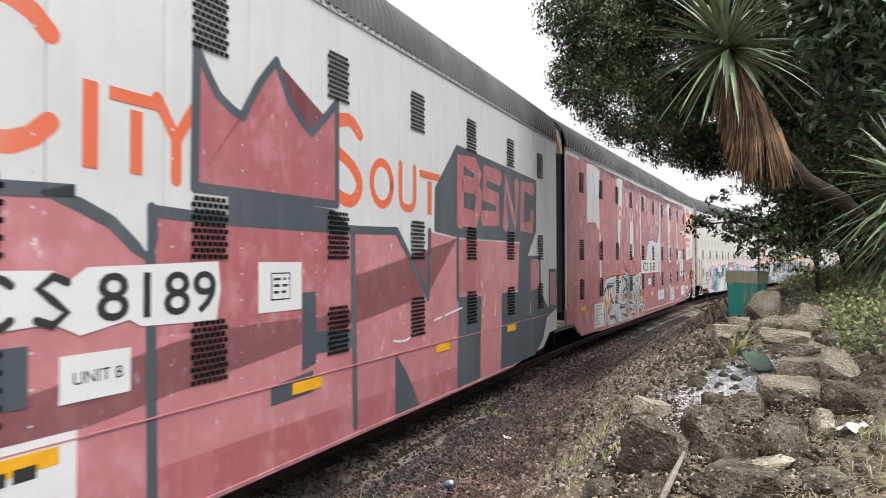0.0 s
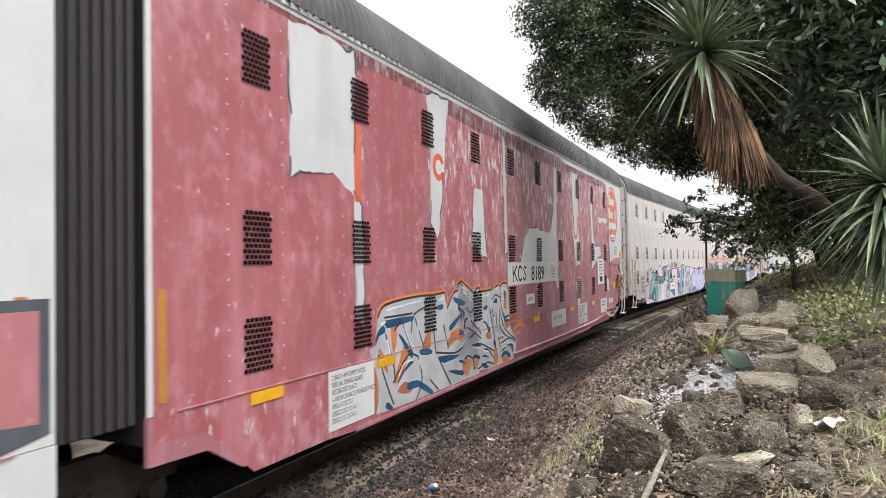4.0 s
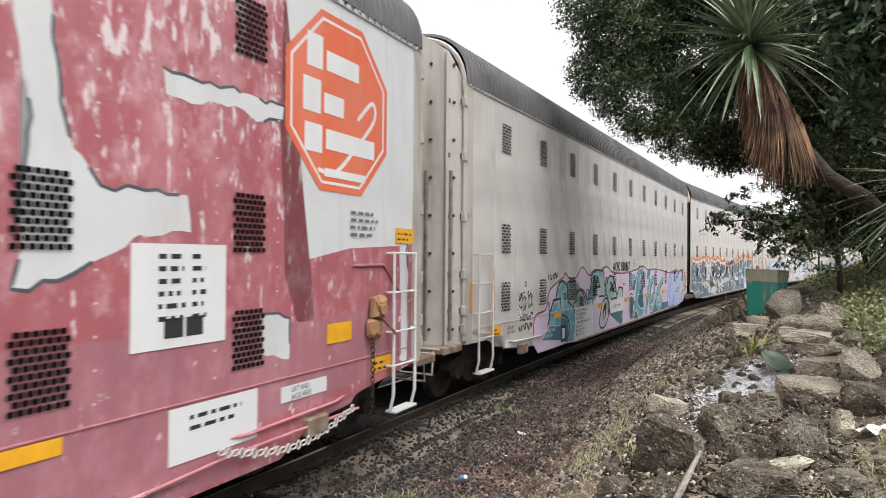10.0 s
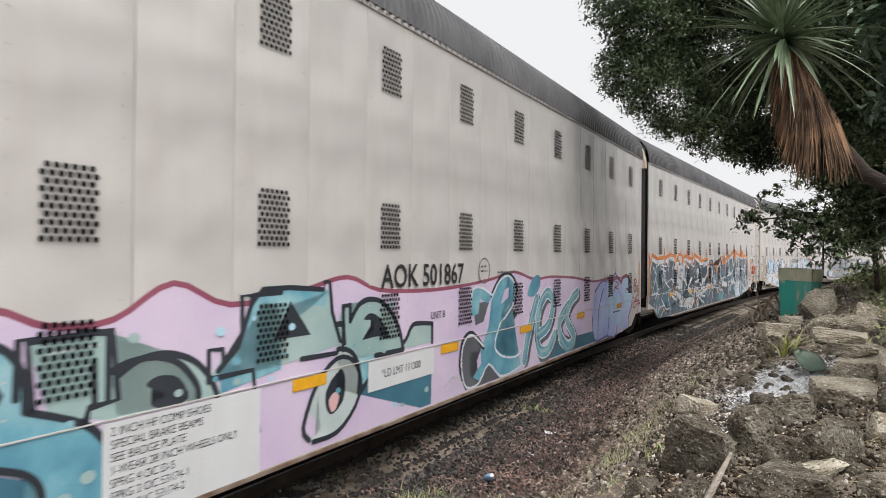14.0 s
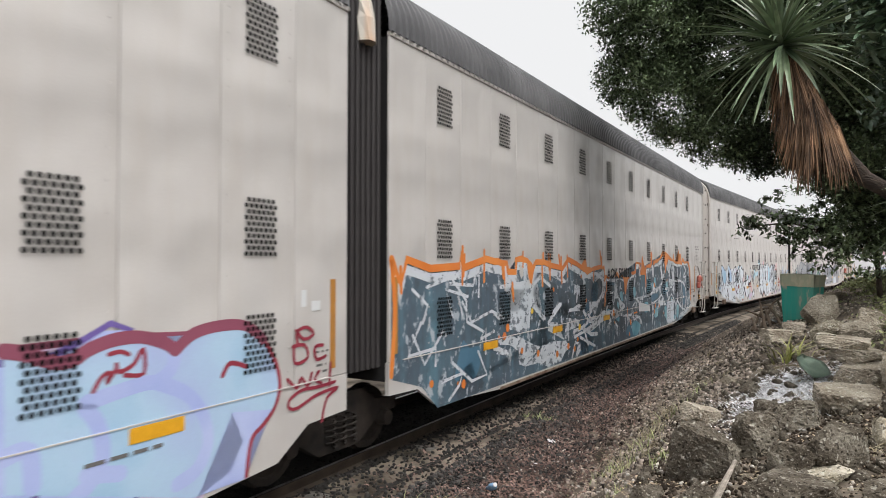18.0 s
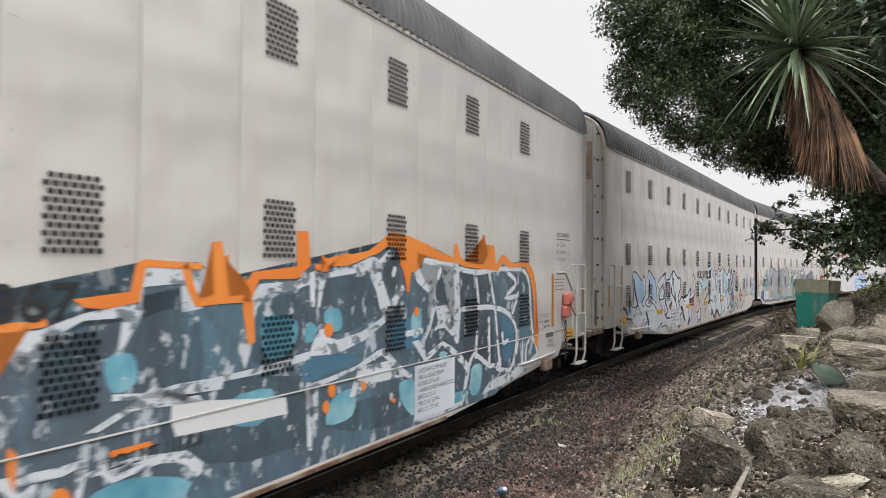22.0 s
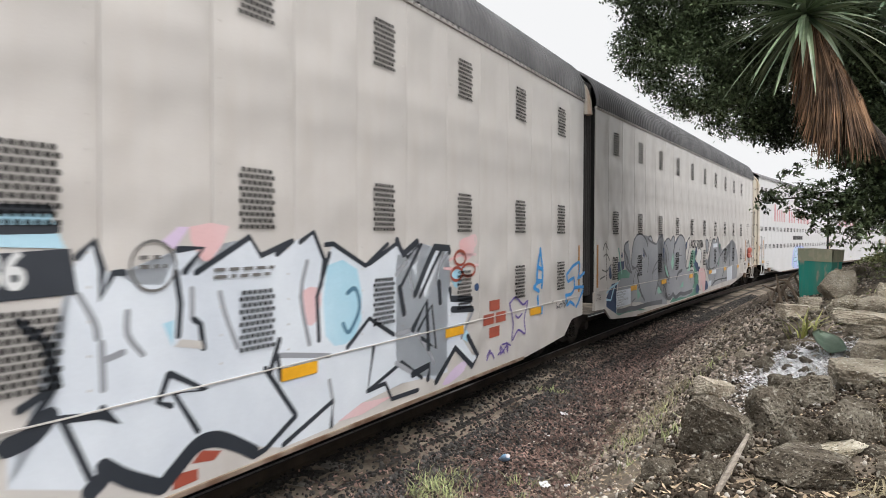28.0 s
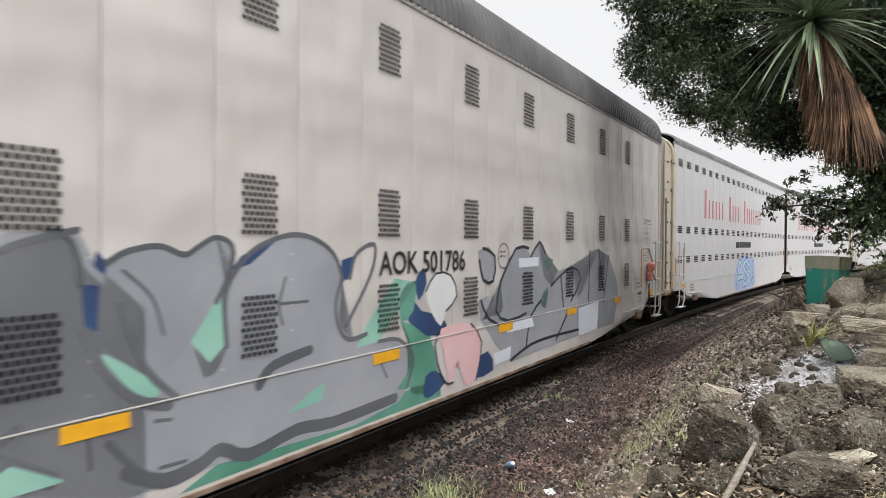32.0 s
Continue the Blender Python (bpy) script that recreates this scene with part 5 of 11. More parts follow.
tagged(blades("strap_leaf_plant", [(0.08, 9.0), (0.14, 9.05), (0.03, 9.1)], STRAP_LEAF, 0.3, 0.6, 0.014, 1.0, 9), "small strap-leaved plant with arching yellow-green leaves", "plant")


# ---- trees ----
def leaning(base, n):
    """n turns of one leaf: any way round, nodding, its face mostly up."""
    a, nod, roll = RNG.uniform(0, 6.28, n), RNG.normal(0.25, 0.55, n), RNG.normal(0, 0.5, n)
    x, y, z = base[:, 0][None], base[:, 1][None], base[:, 2][None]
    ca, sa, cn, sn, cr, sr = (f(q)[:, None] for q in (a, nod, roll) for f in (np.cos, np.sin))
    y, z = y * cr - z * sr, y * sr + z * cr
    x, z = x * cn + z * sn, -x * sn + z * cn
    return np.stack([x * ca - y * sa, x * sa + y * ca, z], -1)


def leaf_cloud(name, blobs, per, size, mat, parent, long=2.2, clump=0.16):
    """A crown of single leaves in small clumps, denser at the skin of each bough."""
    vs = []
    for x, y, z, r in blobs:
        n = max(4, int(per * r * r))
        d = RNG.normal(size=(n, 3))
        d /= np.linalg.norm(d, axis=1)[:, None]
        c = d * (r * RNG.uniform(0.3, 1.0, n) ** 0.5)[:, None] * np.array((1.0, 0.9, 0.85)) + (x, y, z)
        m = 22
        spread = RNG.normal(size=(n * m, 3))
        spread *= (clump * RNG.random(n * m) ** 0.5 / np.linalg.norm(spread, axis=1))[:, None] * np.repeat(RNG.uniform(0.6, 1.4, n), m)[:, None]
        p = np.repeat(c, m, 0) + spread * np.array((1, 1, 0.7))
        s = RNG.uniform(0.6, 1.25, n * m) * size
        base = np.array([(-1, 0, 0), (0, -1 / long, 0.12), (1, 0, -0.1), (0, 1 / long, 0.12)])
        vs.append((leaning(base, n * m) * s[:, None, None] * 0.5 + p[:, None]).reshape(-1, 3))
    v = np.concatenate(vs)
    ob = bulk(name, v, np.arange(len(v)).reshape(-1, 4), mat, parent)
    return tagged(ob, kind="stuff")


# yucca bark, its colour lowered for the shade below the leaves
SHADED_BARK = material("shaded_fibrous_bark", ((0.3, (0.018, 0.012, 0.009)), (0.7, (0.055, 0.037, 0.026))), size=9, rough=0.95, grain=0.5, bump=1.0, bump_size=40, stretch=(1, 1, 3))


def bough(pts, radii, parent, name="limb", mat=None):
    bm = tube(bmesh.new(), pts, radii, 9)
    for f in bm.faces:
        f.smooth = True
    return part(name, bm, mat or BARK, parent)


def build_big_tree():
    tree = tagged(new("tree"), "large dark evergreen tree with a dense overhanging crown", "tree")
    base = (2.7, 14.6)
    z0 = float(land(*base)) - 0.2
    bough([(2.7, 14.6, z0), (2.4, 14.5, 3.0), (1.6, 14.3, 4.2), (0.7, 14.1, 5.6), (0.2, 14.0, 7.2)], [0.13, 0.11, 0.10, 0.09, 0.05], tree, "trunk")
    for end in ((-2.3, 13.5, 6.6), (-1.2, 13.8, 5.2), (1.9, 12.4, 6.0), (2.3, 12.2, 4.8), (-1.5, 13.9, 8.0), (0.9, 13.0, 3.8)):
        a = (1.0, 14.25, 4.4 if end[2] < 6 else 5.0)
        mid = tuple(0.5 * (p + q) + d for p, q, d in zip(a, end, (0.1, 0.0, 0.35)))
        bough([a, mid, end], [0.10, 0.06, 0.02], tree)
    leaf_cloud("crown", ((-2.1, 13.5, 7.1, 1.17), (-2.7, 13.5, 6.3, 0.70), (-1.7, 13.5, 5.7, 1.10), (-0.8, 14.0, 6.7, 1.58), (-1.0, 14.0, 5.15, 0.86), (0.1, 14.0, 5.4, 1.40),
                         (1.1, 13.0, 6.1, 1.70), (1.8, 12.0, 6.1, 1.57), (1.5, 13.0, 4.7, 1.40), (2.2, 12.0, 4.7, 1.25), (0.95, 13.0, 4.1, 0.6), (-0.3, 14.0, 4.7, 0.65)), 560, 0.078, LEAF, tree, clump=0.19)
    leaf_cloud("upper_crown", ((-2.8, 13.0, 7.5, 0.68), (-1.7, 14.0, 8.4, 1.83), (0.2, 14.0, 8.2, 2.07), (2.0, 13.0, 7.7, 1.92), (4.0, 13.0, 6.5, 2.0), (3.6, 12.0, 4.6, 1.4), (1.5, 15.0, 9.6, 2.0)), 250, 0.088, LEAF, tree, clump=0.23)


def build_low_tree():
    tree = tagged(new("small_tree"), "small dark leafy tree with drooping low branches", "tree")
    x, y = 1.55, 13.4
    bough([(x, y, float(land(x, y)) - 0.1), (1.5, 13.3, 2.6), (1.1, 13.1, 3.3)], [0.05, 0.04, 0.03], tree, "trunk")
    for end in ((-0.55, 12.5, 3.12), (0.0, 12.6, 3.25), (0.35, 12.9, 2.85), (1.35, 13.2, 3.2)):
        bough([(0.9, 13.2, 3.0), (0.5 * (0.9 + end[0]), 12.95, 0.5 * (3.0 + end[2]) + 0.15), end], [0.03, 0.018, 0.006], tree)
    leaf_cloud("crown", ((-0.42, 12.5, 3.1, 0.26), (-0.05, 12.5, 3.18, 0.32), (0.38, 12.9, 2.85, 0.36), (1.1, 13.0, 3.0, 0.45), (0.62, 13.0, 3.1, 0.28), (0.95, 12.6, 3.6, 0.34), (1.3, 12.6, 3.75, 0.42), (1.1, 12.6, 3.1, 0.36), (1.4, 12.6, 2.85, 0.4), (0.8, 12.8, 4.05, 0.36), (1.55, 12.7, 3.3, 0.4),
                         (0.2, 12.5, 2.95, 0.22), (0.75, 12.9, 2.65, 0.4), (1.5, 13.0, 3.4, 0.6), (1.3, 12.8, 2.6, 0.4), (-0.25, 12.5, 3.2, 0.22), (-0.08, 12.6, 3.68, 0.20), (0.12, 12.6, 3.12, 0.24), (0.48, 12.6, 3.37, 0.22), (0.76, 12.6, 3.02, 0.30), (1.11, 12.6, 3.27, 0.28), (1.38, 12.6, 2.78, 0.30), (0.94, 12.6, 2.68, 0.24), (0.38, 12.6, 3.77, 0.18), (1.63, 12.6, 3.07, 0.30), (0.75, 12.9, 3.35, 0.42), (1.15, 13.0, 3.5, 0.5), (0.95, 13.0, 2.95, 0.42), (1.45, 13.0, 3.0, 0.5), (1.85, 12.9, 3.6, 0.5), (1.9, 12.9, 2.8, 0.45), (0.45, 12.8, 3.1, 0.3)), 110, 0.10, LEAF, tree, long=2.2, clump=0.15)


def build_broad_tree():
    tree = tagged(new("broad_leaf_tree"), "broad-leaved evergreen tree with glossy grey-green leaves", "tree")
    bough([(3.4, 8.6, 1.8), (3.2, 8.6, 3.4), (2.7, 8.5, 4.6), (2.2, 8.3, 5.3)], [0.14, 0.12, 0.09, 0.04], tree, "trunk")
    for end in ((1.3, 8.2, 4.75), (1.6, 8.0, 4.3), (1.0, 8.6, 5.2), (2.3, 8.0, 4.0)):
        bough([(2.75, 8.5, 4.4), (0.5 * (2.75 + end[0]), 8.35, 0.5 * (4.4 + end[2]) + 0.2), end], [0.06, 0.035, 0.01], tree)
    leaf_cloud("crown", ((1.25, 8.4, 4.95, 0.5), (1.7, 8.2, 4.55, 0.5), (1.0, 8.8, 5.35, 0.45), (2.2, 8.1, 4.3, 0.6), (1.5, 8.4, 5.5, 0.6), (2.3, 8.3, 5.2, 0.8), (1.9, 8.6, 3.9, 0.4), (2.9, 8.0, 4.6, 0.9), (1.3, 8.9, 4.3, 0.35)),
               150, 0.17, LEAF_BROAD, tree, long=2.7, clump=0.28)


def sword(bm, root, way, up, length, width, droop, seg=6):
    """One folded, tapering leaf."""
    side = way.cross(up)
    if side.length < 1e-3:
        side = Vector((1, 0, 0))
    side.normalize()
    rows = []
    for i in range(seg + 1):
        t = i / seg
        c = root + way * (length * t) + Vector((0, 0, -droop * length * t * t))
        w = width * (0.55 + 1.1 * t) * (1 - t) ** 0.8 + 0.001 if t > 0.35 else width * (0.75 + 0.4 * t)
        n = side.cross(way).normalized()
        rows.append([bm.verts.new(c - side * w), bm.verts.new(c - n * w * 0.35), bm.verts.new(c + side * w)])
    for a, b in zip(rows, rows[1:]):
        bm.faces.new((a[0], a[1], b[1], b[0])), bm.faces.new((a[1], a[2], b[2], b[1]))


def rosette(parent, at, axis, n, length, width, seed, spread=1.25):
    rng = random.Random(seed)
    axis = Vector(axis).normalized()
    u = axis.orthogonal().normalized()
    v = axis.cross(u)
    for i in range(n):
        bm = bmesh.new()
        k = i / n
        tilt = 0.12 + spread * 1.35 * k ** 0.8 + rng.uniform(-0.1, 0.1)
        a = i * 2.39996 + rng.uniform(-0.2, 0.2)
        way = (axis * math.cos(tilt) + (u * math.cos(a) + v * math.sin(a)) * math.sin(tilt)).normalized()
        sword(bm, Vector((0, 0, 0)) + axis * (0.12 * (1 - k)), way, axis, length * rng.uniform(0.75, 1.08), width * rng.uniform(0.8, 1.15), 0.12 + 0.30 * k * rng.uniform(0.3, 1.3))
        o = part("leaf", bm, YUCCA, parent)
        o.location = at


def build_yucca():
    plant = tagged(new("yucca"), "tall yucca, green rosette above a brown dead skirt", "yucca")
    bough([(2.35, 7.8, float(land(2.35, 7.8)) - 0.2), (2.02, 7.6, 2.35), (1.34, 7.2, 2.68), (1.0, 7.0, 3.06), (0.70, 6.95, 3.26), (0.42, 6.9, 3.62), (0.20, 6.85, 4.05), (0.06, 6.8, 4.45)], [0.12, 0.10, 0.072, 0.07, 0.07, 0.075, 0.07, 0.06], plant, "trunk", SHADED_BARK)
    rosette(plant, (0.05, 6.8, 4.50), (-0.25, -0.1, 1.0), 125, 0.92, 0.033, 5, spread=1.5)
    rng = random.Random(9)
    bm = bmesh.new()
    for i in range(1500):
        t = rng.random() ** 0.9
        root = Vector((0.07, 6.8, 4.45)).lerp(Vector((0.36, 6.88, 3.72)), t)
        a = rng.uniform(0, 6.28)
        out = Vector((math.cos(a), math.sin(a), 0)) * rng.uniform(0.0, 0.30)
        way = (Vector((0.03, 0.0, -1.0)) + out + Vector((rng.gauss(0, 0.06), 0, 0))).normalized()
        sword(bm, root + Vector((math.cos(a), math.sin(a), 0)) * (0.06 + 0.09 * t), way, Vector((rng.uniform(-0.6, 0.6), -1, 0.2)), rng.uniform(0.28, 0.66), rng.uniform(0.003, 0.010), rng.uniform(-0.1, 0.1), 4)
    tagged(part("dead_skirt", bm, YUCCA_DEAD, plant, "brown hanging dead leaves"), kind="stuff")
    second = tagged(new("yucca"), "low yucca with long pale-edged sword leaves", "yucca")
    bough([(2.2, 7.6, float(land(2.2, 7.6)) - 0.1), (2.1, 7.35, 2.4), (1.62, 6.7, 2.75), (1.45, 6.5, 3.0)], [0.10, 0.09, 0.08, 0.07], second, "trunk", SHADED_BARK)
    rosette(second, (1.44, 6.5, 3.07), (-0.12, -0.15, 1.0), 95, 0.82, 0.028, 11, spread=1.45)
    rosette(second, (1.46, 6.5, 2.94), (-0.12, -0.25, -1.0), 80, 0.76, 0.03, 13, spread=1.1)
    rosette(second, (1.56, 6.6, 2.78), (-0.1, -0.25, -1.0), 40, 0.6, 0.03, 14, spread=1.0)


def build_thicket():
    """The shaded bushes under the large tree."""
    for x, y, r in ((2.6, 13.6, 0.75), (3.3, 12.4, 0.85), (2.3, 15.6, 0.85), (3.4, 15.0, 1.0), (4.2, 13.5, 1.1)):
        bush = tagged(new("bush"), "dark leafy bush in the shade of the large tree", "bush", group="bushes under the tree")
        z = float(land(x, y))
        for k in range(3):
            bough([(x, y, z - 0.1), (x + 0.3 * math.cos(2.1 * k), y + 0.3 * math.sin(2.1 * k), z + 0.7), (x + 0.5 * math.cos(2.1 * k), y + 0.5 * math.sin(2.1 * k), z + 1.5)], [0.035, 0.025, 0.01], bush, "stem")
        leaf_cloud("crown", [(x + 0.5 * r * math.cos(2.4 * k), y + 0.5 * r * math.sin(2.4 * k), z + 0.6 + 0.4 * k, r * RNG.uniform(0.6, 0.8)) for k in range(5)], 110, 0.10, LEAF, bush)


def build_shading_trees():
    """Dense trees added along the bank beyond the first one, mostly unseen, to shade the far train."""
    for x, y, r, h in ((5.2, 17.0, 2.6, 6.5), (4.6, 22.5, 2.6, 6.0), (7.5, 12.5, 2.8, 6.5), (4.8, 28.5, 2.8, 6.0)):
        tree = tagged(new("tree"), "dense dark evergreen tree, mostly unseen, added to shade the far wagons", "tree", group="trees along the bank")
        z = float(land(x, y))
        bough([(x, y, z - 0.2), (x + 0.1, y, z + 2.0), (x - 0.1, y + 0.2, z + 3.5), (x, y, h + 1.0)], [0.22, 0.17, 0.13, 0.05], tree, "trunk")
        for k in range(4):
            a = 1.57 * k + x
            bough([(x, y, z + 2.6), (x + 0.5 * r * math.cos(a), y + 0.5 * r * math.sin(a), h - 1.2), (x + 0.8 * r * math.cos(a), y + 0.8 * r * math.sin(a), h)], [0.10, 0.06, 0.02], tree)
        blobs = [(x + 0.6 * r * math.cos(2.4 * k), y + 0.6 * r * math.sin(2.4 * k), h + RNG.uniform(-1.5, 1.6), r * RNG.uniform(0.5, 0.75)) for k in range(7)]
        leaf_cloud("crown", blobs, 70, 0.17, LEAF, tree, clump=0.32)


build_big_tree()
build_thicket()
build_shading_trees()
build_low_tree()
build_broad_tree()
build_yucca()


# ---- paint and lettering on the wagons ----
def spray(name, *cs, size=1.1, rough=0.5, stretch=(1, 1, 1)):
    """Cloudy spray paint between several colours."""
    n = len(cs)
    return material(name, tuple((0.32 + 0.36 * i / max(1, n - 1), c) for i, c in enumerate(cs)), size=size, rough=rough, grain=0.07, bump=0.04,
                    bump_size=50, stretch=stretch)


LILAC = spray("lilac_spray", (0.50, 0.40, 0.56), (0.60, 0.50, 0.62))
TEAL = spray("teal_spray", (0.06, 0.20, 0.28), (0.13, 0.33, 0.41), (0.30, 0.48, 0.51), size=1.8)
DEEP_TEAL = spray("deep_teal_spray", (0.03, 0.10, 0.15), (0.06, 0.18, 0.24))
SAGE = spray("grey_green_spray", (0.22, 0.34, 0.33), (0.36, 0.46, 0.44))
DARK_LINE = spray("dark_outline", (0.015, 0.02, 0.028), (0.03, 0.035, 0.045))
PURPLE_LINE = spray("plum_outline", (0.20, 0.05, 0.09), (0.28, 0.08, 0.12))
SILVER = spray("silver_spray", (0.34, 0.35, 0.37), (0.48, 0.49, 0.51), size=2.2, rough=0.38)
BLUE = spray("deep_blue_spray", (0.008, 0.05, 0.11), (0.015, 0.10, 0.19))
ORANGE = spray("orange_spray", (0.62, 0.17, 0.03), (0.70, 0.24, 0.05))
TERRACOTTA = spray("terracotta_spray", (0.34, 0.13, 0.07), (0.58, 0.20, 0.045), size=1.6)
YELLOW = spray("yellow_spray", (0.75, 0.48, 0.03), (0.80, 0.55, 0.06))
WHITE_LINE = paint("chalky_white_spray", (0.66, 0.70, 0.74), dirt=(0.2, 0.24, 0.27), amount=0.4, chip=(0.16, 0.19, 0.21), chips=0.12)
SLATE_SPRAY = paint("slate_chalk_spray", (0.080, 0.110, 0.142), dirt=(0.12, 0.27, 0.34), amount=0.8, chip=(0.40, 0.44, 0.48), chips=0.30, flake=(6.0, 6.0, 3.6), mottle=(0.05, 0.062, 0.075))
DARK_SLATE = paint("dark_slate_spray", (0.060, 0.080, 0.102), dirt=(0.09, 0.19, 0.24), amount=0.7, chip=(0.45, 0.49, 0.53), chips=0.16, flake=(7.0, 7.0, 4.0), mottle=(0.03, 0.04, 0.05))
CHALK = paint("chalk_white_fill", (0.56, 0.60, 0.64), dirt=(0.36, 0.40, 0.44), amount=0.6, chip=(0.12, 0.145, 0.17), chips=0.48, flake=(6.0, 6.0, 8.0))
CHALK_LINE = paint("chalk_white_line", (0.58, 0.61, 0.65), dirt=(0.4, 0.44, 0.48), amount=0.4, chip=(0.13, 0.155, 0.18), chips=0.28, flake=(7.0, 7.0, 7.0))
BLUE_GREY = spray("blue_grey_spray", (0.05, 0.12, 0.19), (0.09, 0.20, 0.28))
PALE_SAGE = spray("pale_sage_spray", (0.40, 0.47, 0.46), (0.52, 0.56, 0.55), size=2.0)
PALE_BLUE = spray("pale_blue_spray", (0.27, 0.45, 0.62), (0.38, 0.53, 0.68), (0.36, 0.43, 0.66), size=0.8)
PALE = spray("pale_grey_spray", (0.50, 0.54, 0.60), (0.62, 0.66, 0.71))
SKY = spray("light_blue_spray", (0.28, 0.50, 0.62), (0.42, 0.60, 0.70))
ROSE = spray("rose_spray", (0.60, 0.36, 0.36), (0.62, 0.46, 0.48))
BRICK = spray("brick_red_spray", (0.26, 0.055, 0.035), (0.34, 0.08, 0.05))
GREY = spray("mid_grey_spray", (0.22, 0.23, 0.255), (0.31, 0.32, 0.345), size=0.8)
DARK_GREY = spray("dark_grey_spray", (0.07, 0.075, 0.085), (0.12, 0.125, 0.14))
GREEN_LIGHT = spray("mint_spray", (0.14, 0.34, 0.27), (0.26, 0.46, 0.38))
GREEN = spray("green_spray", (0.05, 0.17, 0.12), (0.12, 0.30, 0.23))
NAVY = spray("navy_spray", (0.015, 0.035, 0.10), (0.03, 0.07, 0.16))
BRIGHT_BLUE = spray("bright_blue_spray", (0.02, 0.20, 0.52), (0.05, 0.28, 0.60))
PERIWINKLE = spray("periwinkle_spray", (0.30, 0.36, 0.66), (0.42, 0.48, 0.72))
VIOLET = spray("violet_line", (0.10, 0.07, 0.26), (0.16, 0.11, 0.34))
CRIMSON = spray("crimson_line", (0.22, 0.02, 0.04), (0.30, 0.04, 0.06))


def poly(car, hw, layer, pts, mat, soft=0, name="graffiti_fill", label=""):
    if soft:
        pts = smoothed(pts, soft)
    return part(name, flat([(float(a), float(b)) for a, b in pts], hw + 0.0011 * layer), mat, car, label)


def ragged(pts, amp, step, seed):
    """The edge of peeling paint: many small uneven steps along the shape."""
    out = []
    for (a, b), (c, d) in zip(pts, list(pts[1:]) + [pts[0]]):
        n = max(1, int(math.hypot(c - a, d - b) / step))
        for i in range(n):
            u, z = a + (c - a) * i / n, b + (d - b) * i / n
            out.append((u + amp * noise.noise((u * 4, z * 3, seed)) + 0.4 * amp * noise.noise((u * 13, z * 11, seed)),
                        z + 1.6 * amp * noise.noise((u * 5, z * 3, seed + 9.0)) + 0.5 * amp * noise.noise((u * 13, z * 11, seed + 4.0))))
    return out


def ribbon(bm, x, pts, width, seed=0):
    """A flat stroke of a spray can or brush along the points."""
    rows = []
    n = len(pts)
    for i, p in enumerate(pts):
        d = np.array(pts[min(i + 1, n - 1)], float) - np.array(pts[max(i - 1, 0)], float)
        d /= max(1e-6, np.hypot(*d))
        w = width * 0.5 * (1 + 0.12 * noise.noise((p[0] * 3.1, p[1] * 3.1, seed)))
        rows.append((bm.verts.new((x, p[0] + d[1] * w, p[1] - d[0] * w)), bm.verts.new((x, p[0] - d[1] * w, p[1] + d[0] * w))))
    for a, b in zip(rows, rows[1:]):
        bm.faces.new((a[0], a[1], b[1], b[0]))
    for r, s in ((rows[0], -1), (rows[-1], 1)):
        c = (r[0].co + r[1].co) / 2
        u = (r[0].co - c)
        v = Vector((0, -u.z, u.y)) * s
        cap = [bm.verts.new(c + u * math.cos(a) + v * math.sin(a)) for a in np.linspace(0, math.pi, 6)[1:-1]]
        bm.faces.new([r[0], *cap, r[1]])
    return bm


def strokes(car, hw, layer, lines, width, mat, soft=4, name="graffiti_stroke", label=""):
    for i, pts in enumerate(lines):
        pts = [(a, max(b, 0.5 + 0.5 * width)) for a, b in pts]
        bm = ribbon(bmesh.new(), hw + 0.0011 * layer + 0.00004 * i, smoothed(pts, soft, closed=False) if soft and len(pts) > 2 else pts, width, i)
        bmesh.ops.recalc_face_normals(bm, faces=bm.faces)
        part(name, bm, mat, car, label)


def ring(cx, cz, rx, rz, a0=0, a1=360, n=18):
    return [(cx + rx * math.cos(radians(a)), cz + rz * math.sin(radians(a))) for a in np.linspace(a0, a1, n)]


GLYPHS = {
    "s": (((0.95, 0.82), (0.55, 1.0), (0.12, 0.80), (0.5, 0.52), (0.92, 0.26), (0.5, 0.0), (0.05, 0.16)),),
    "o": (((0.5, 1.0), (0.1, 0.72), (0.1, 0.28), (0.5, 0.0), (0.9, 0.28), (0.9, 0.72), (0.5, 1.0)),),
    "l": (((0.55, 1.0), (0.25, 0.9), (0.3, 0.15), (0.1, 0.0), (0.55, 0.04), (1.0, 0.2)),),
    "e": (((0.9, 0.95), (0.2, 0.95), (0.15, 0.05), (0.95, 0.0)), ((0.2, 0.5), (0.75, 0.55))),
    "a": (((0.0, 0.0), (0.35, 1.0), (0.65, 0.98), (1.0, 0.0)), ((0.2, 0.38), (0.8, 0.42))),
}
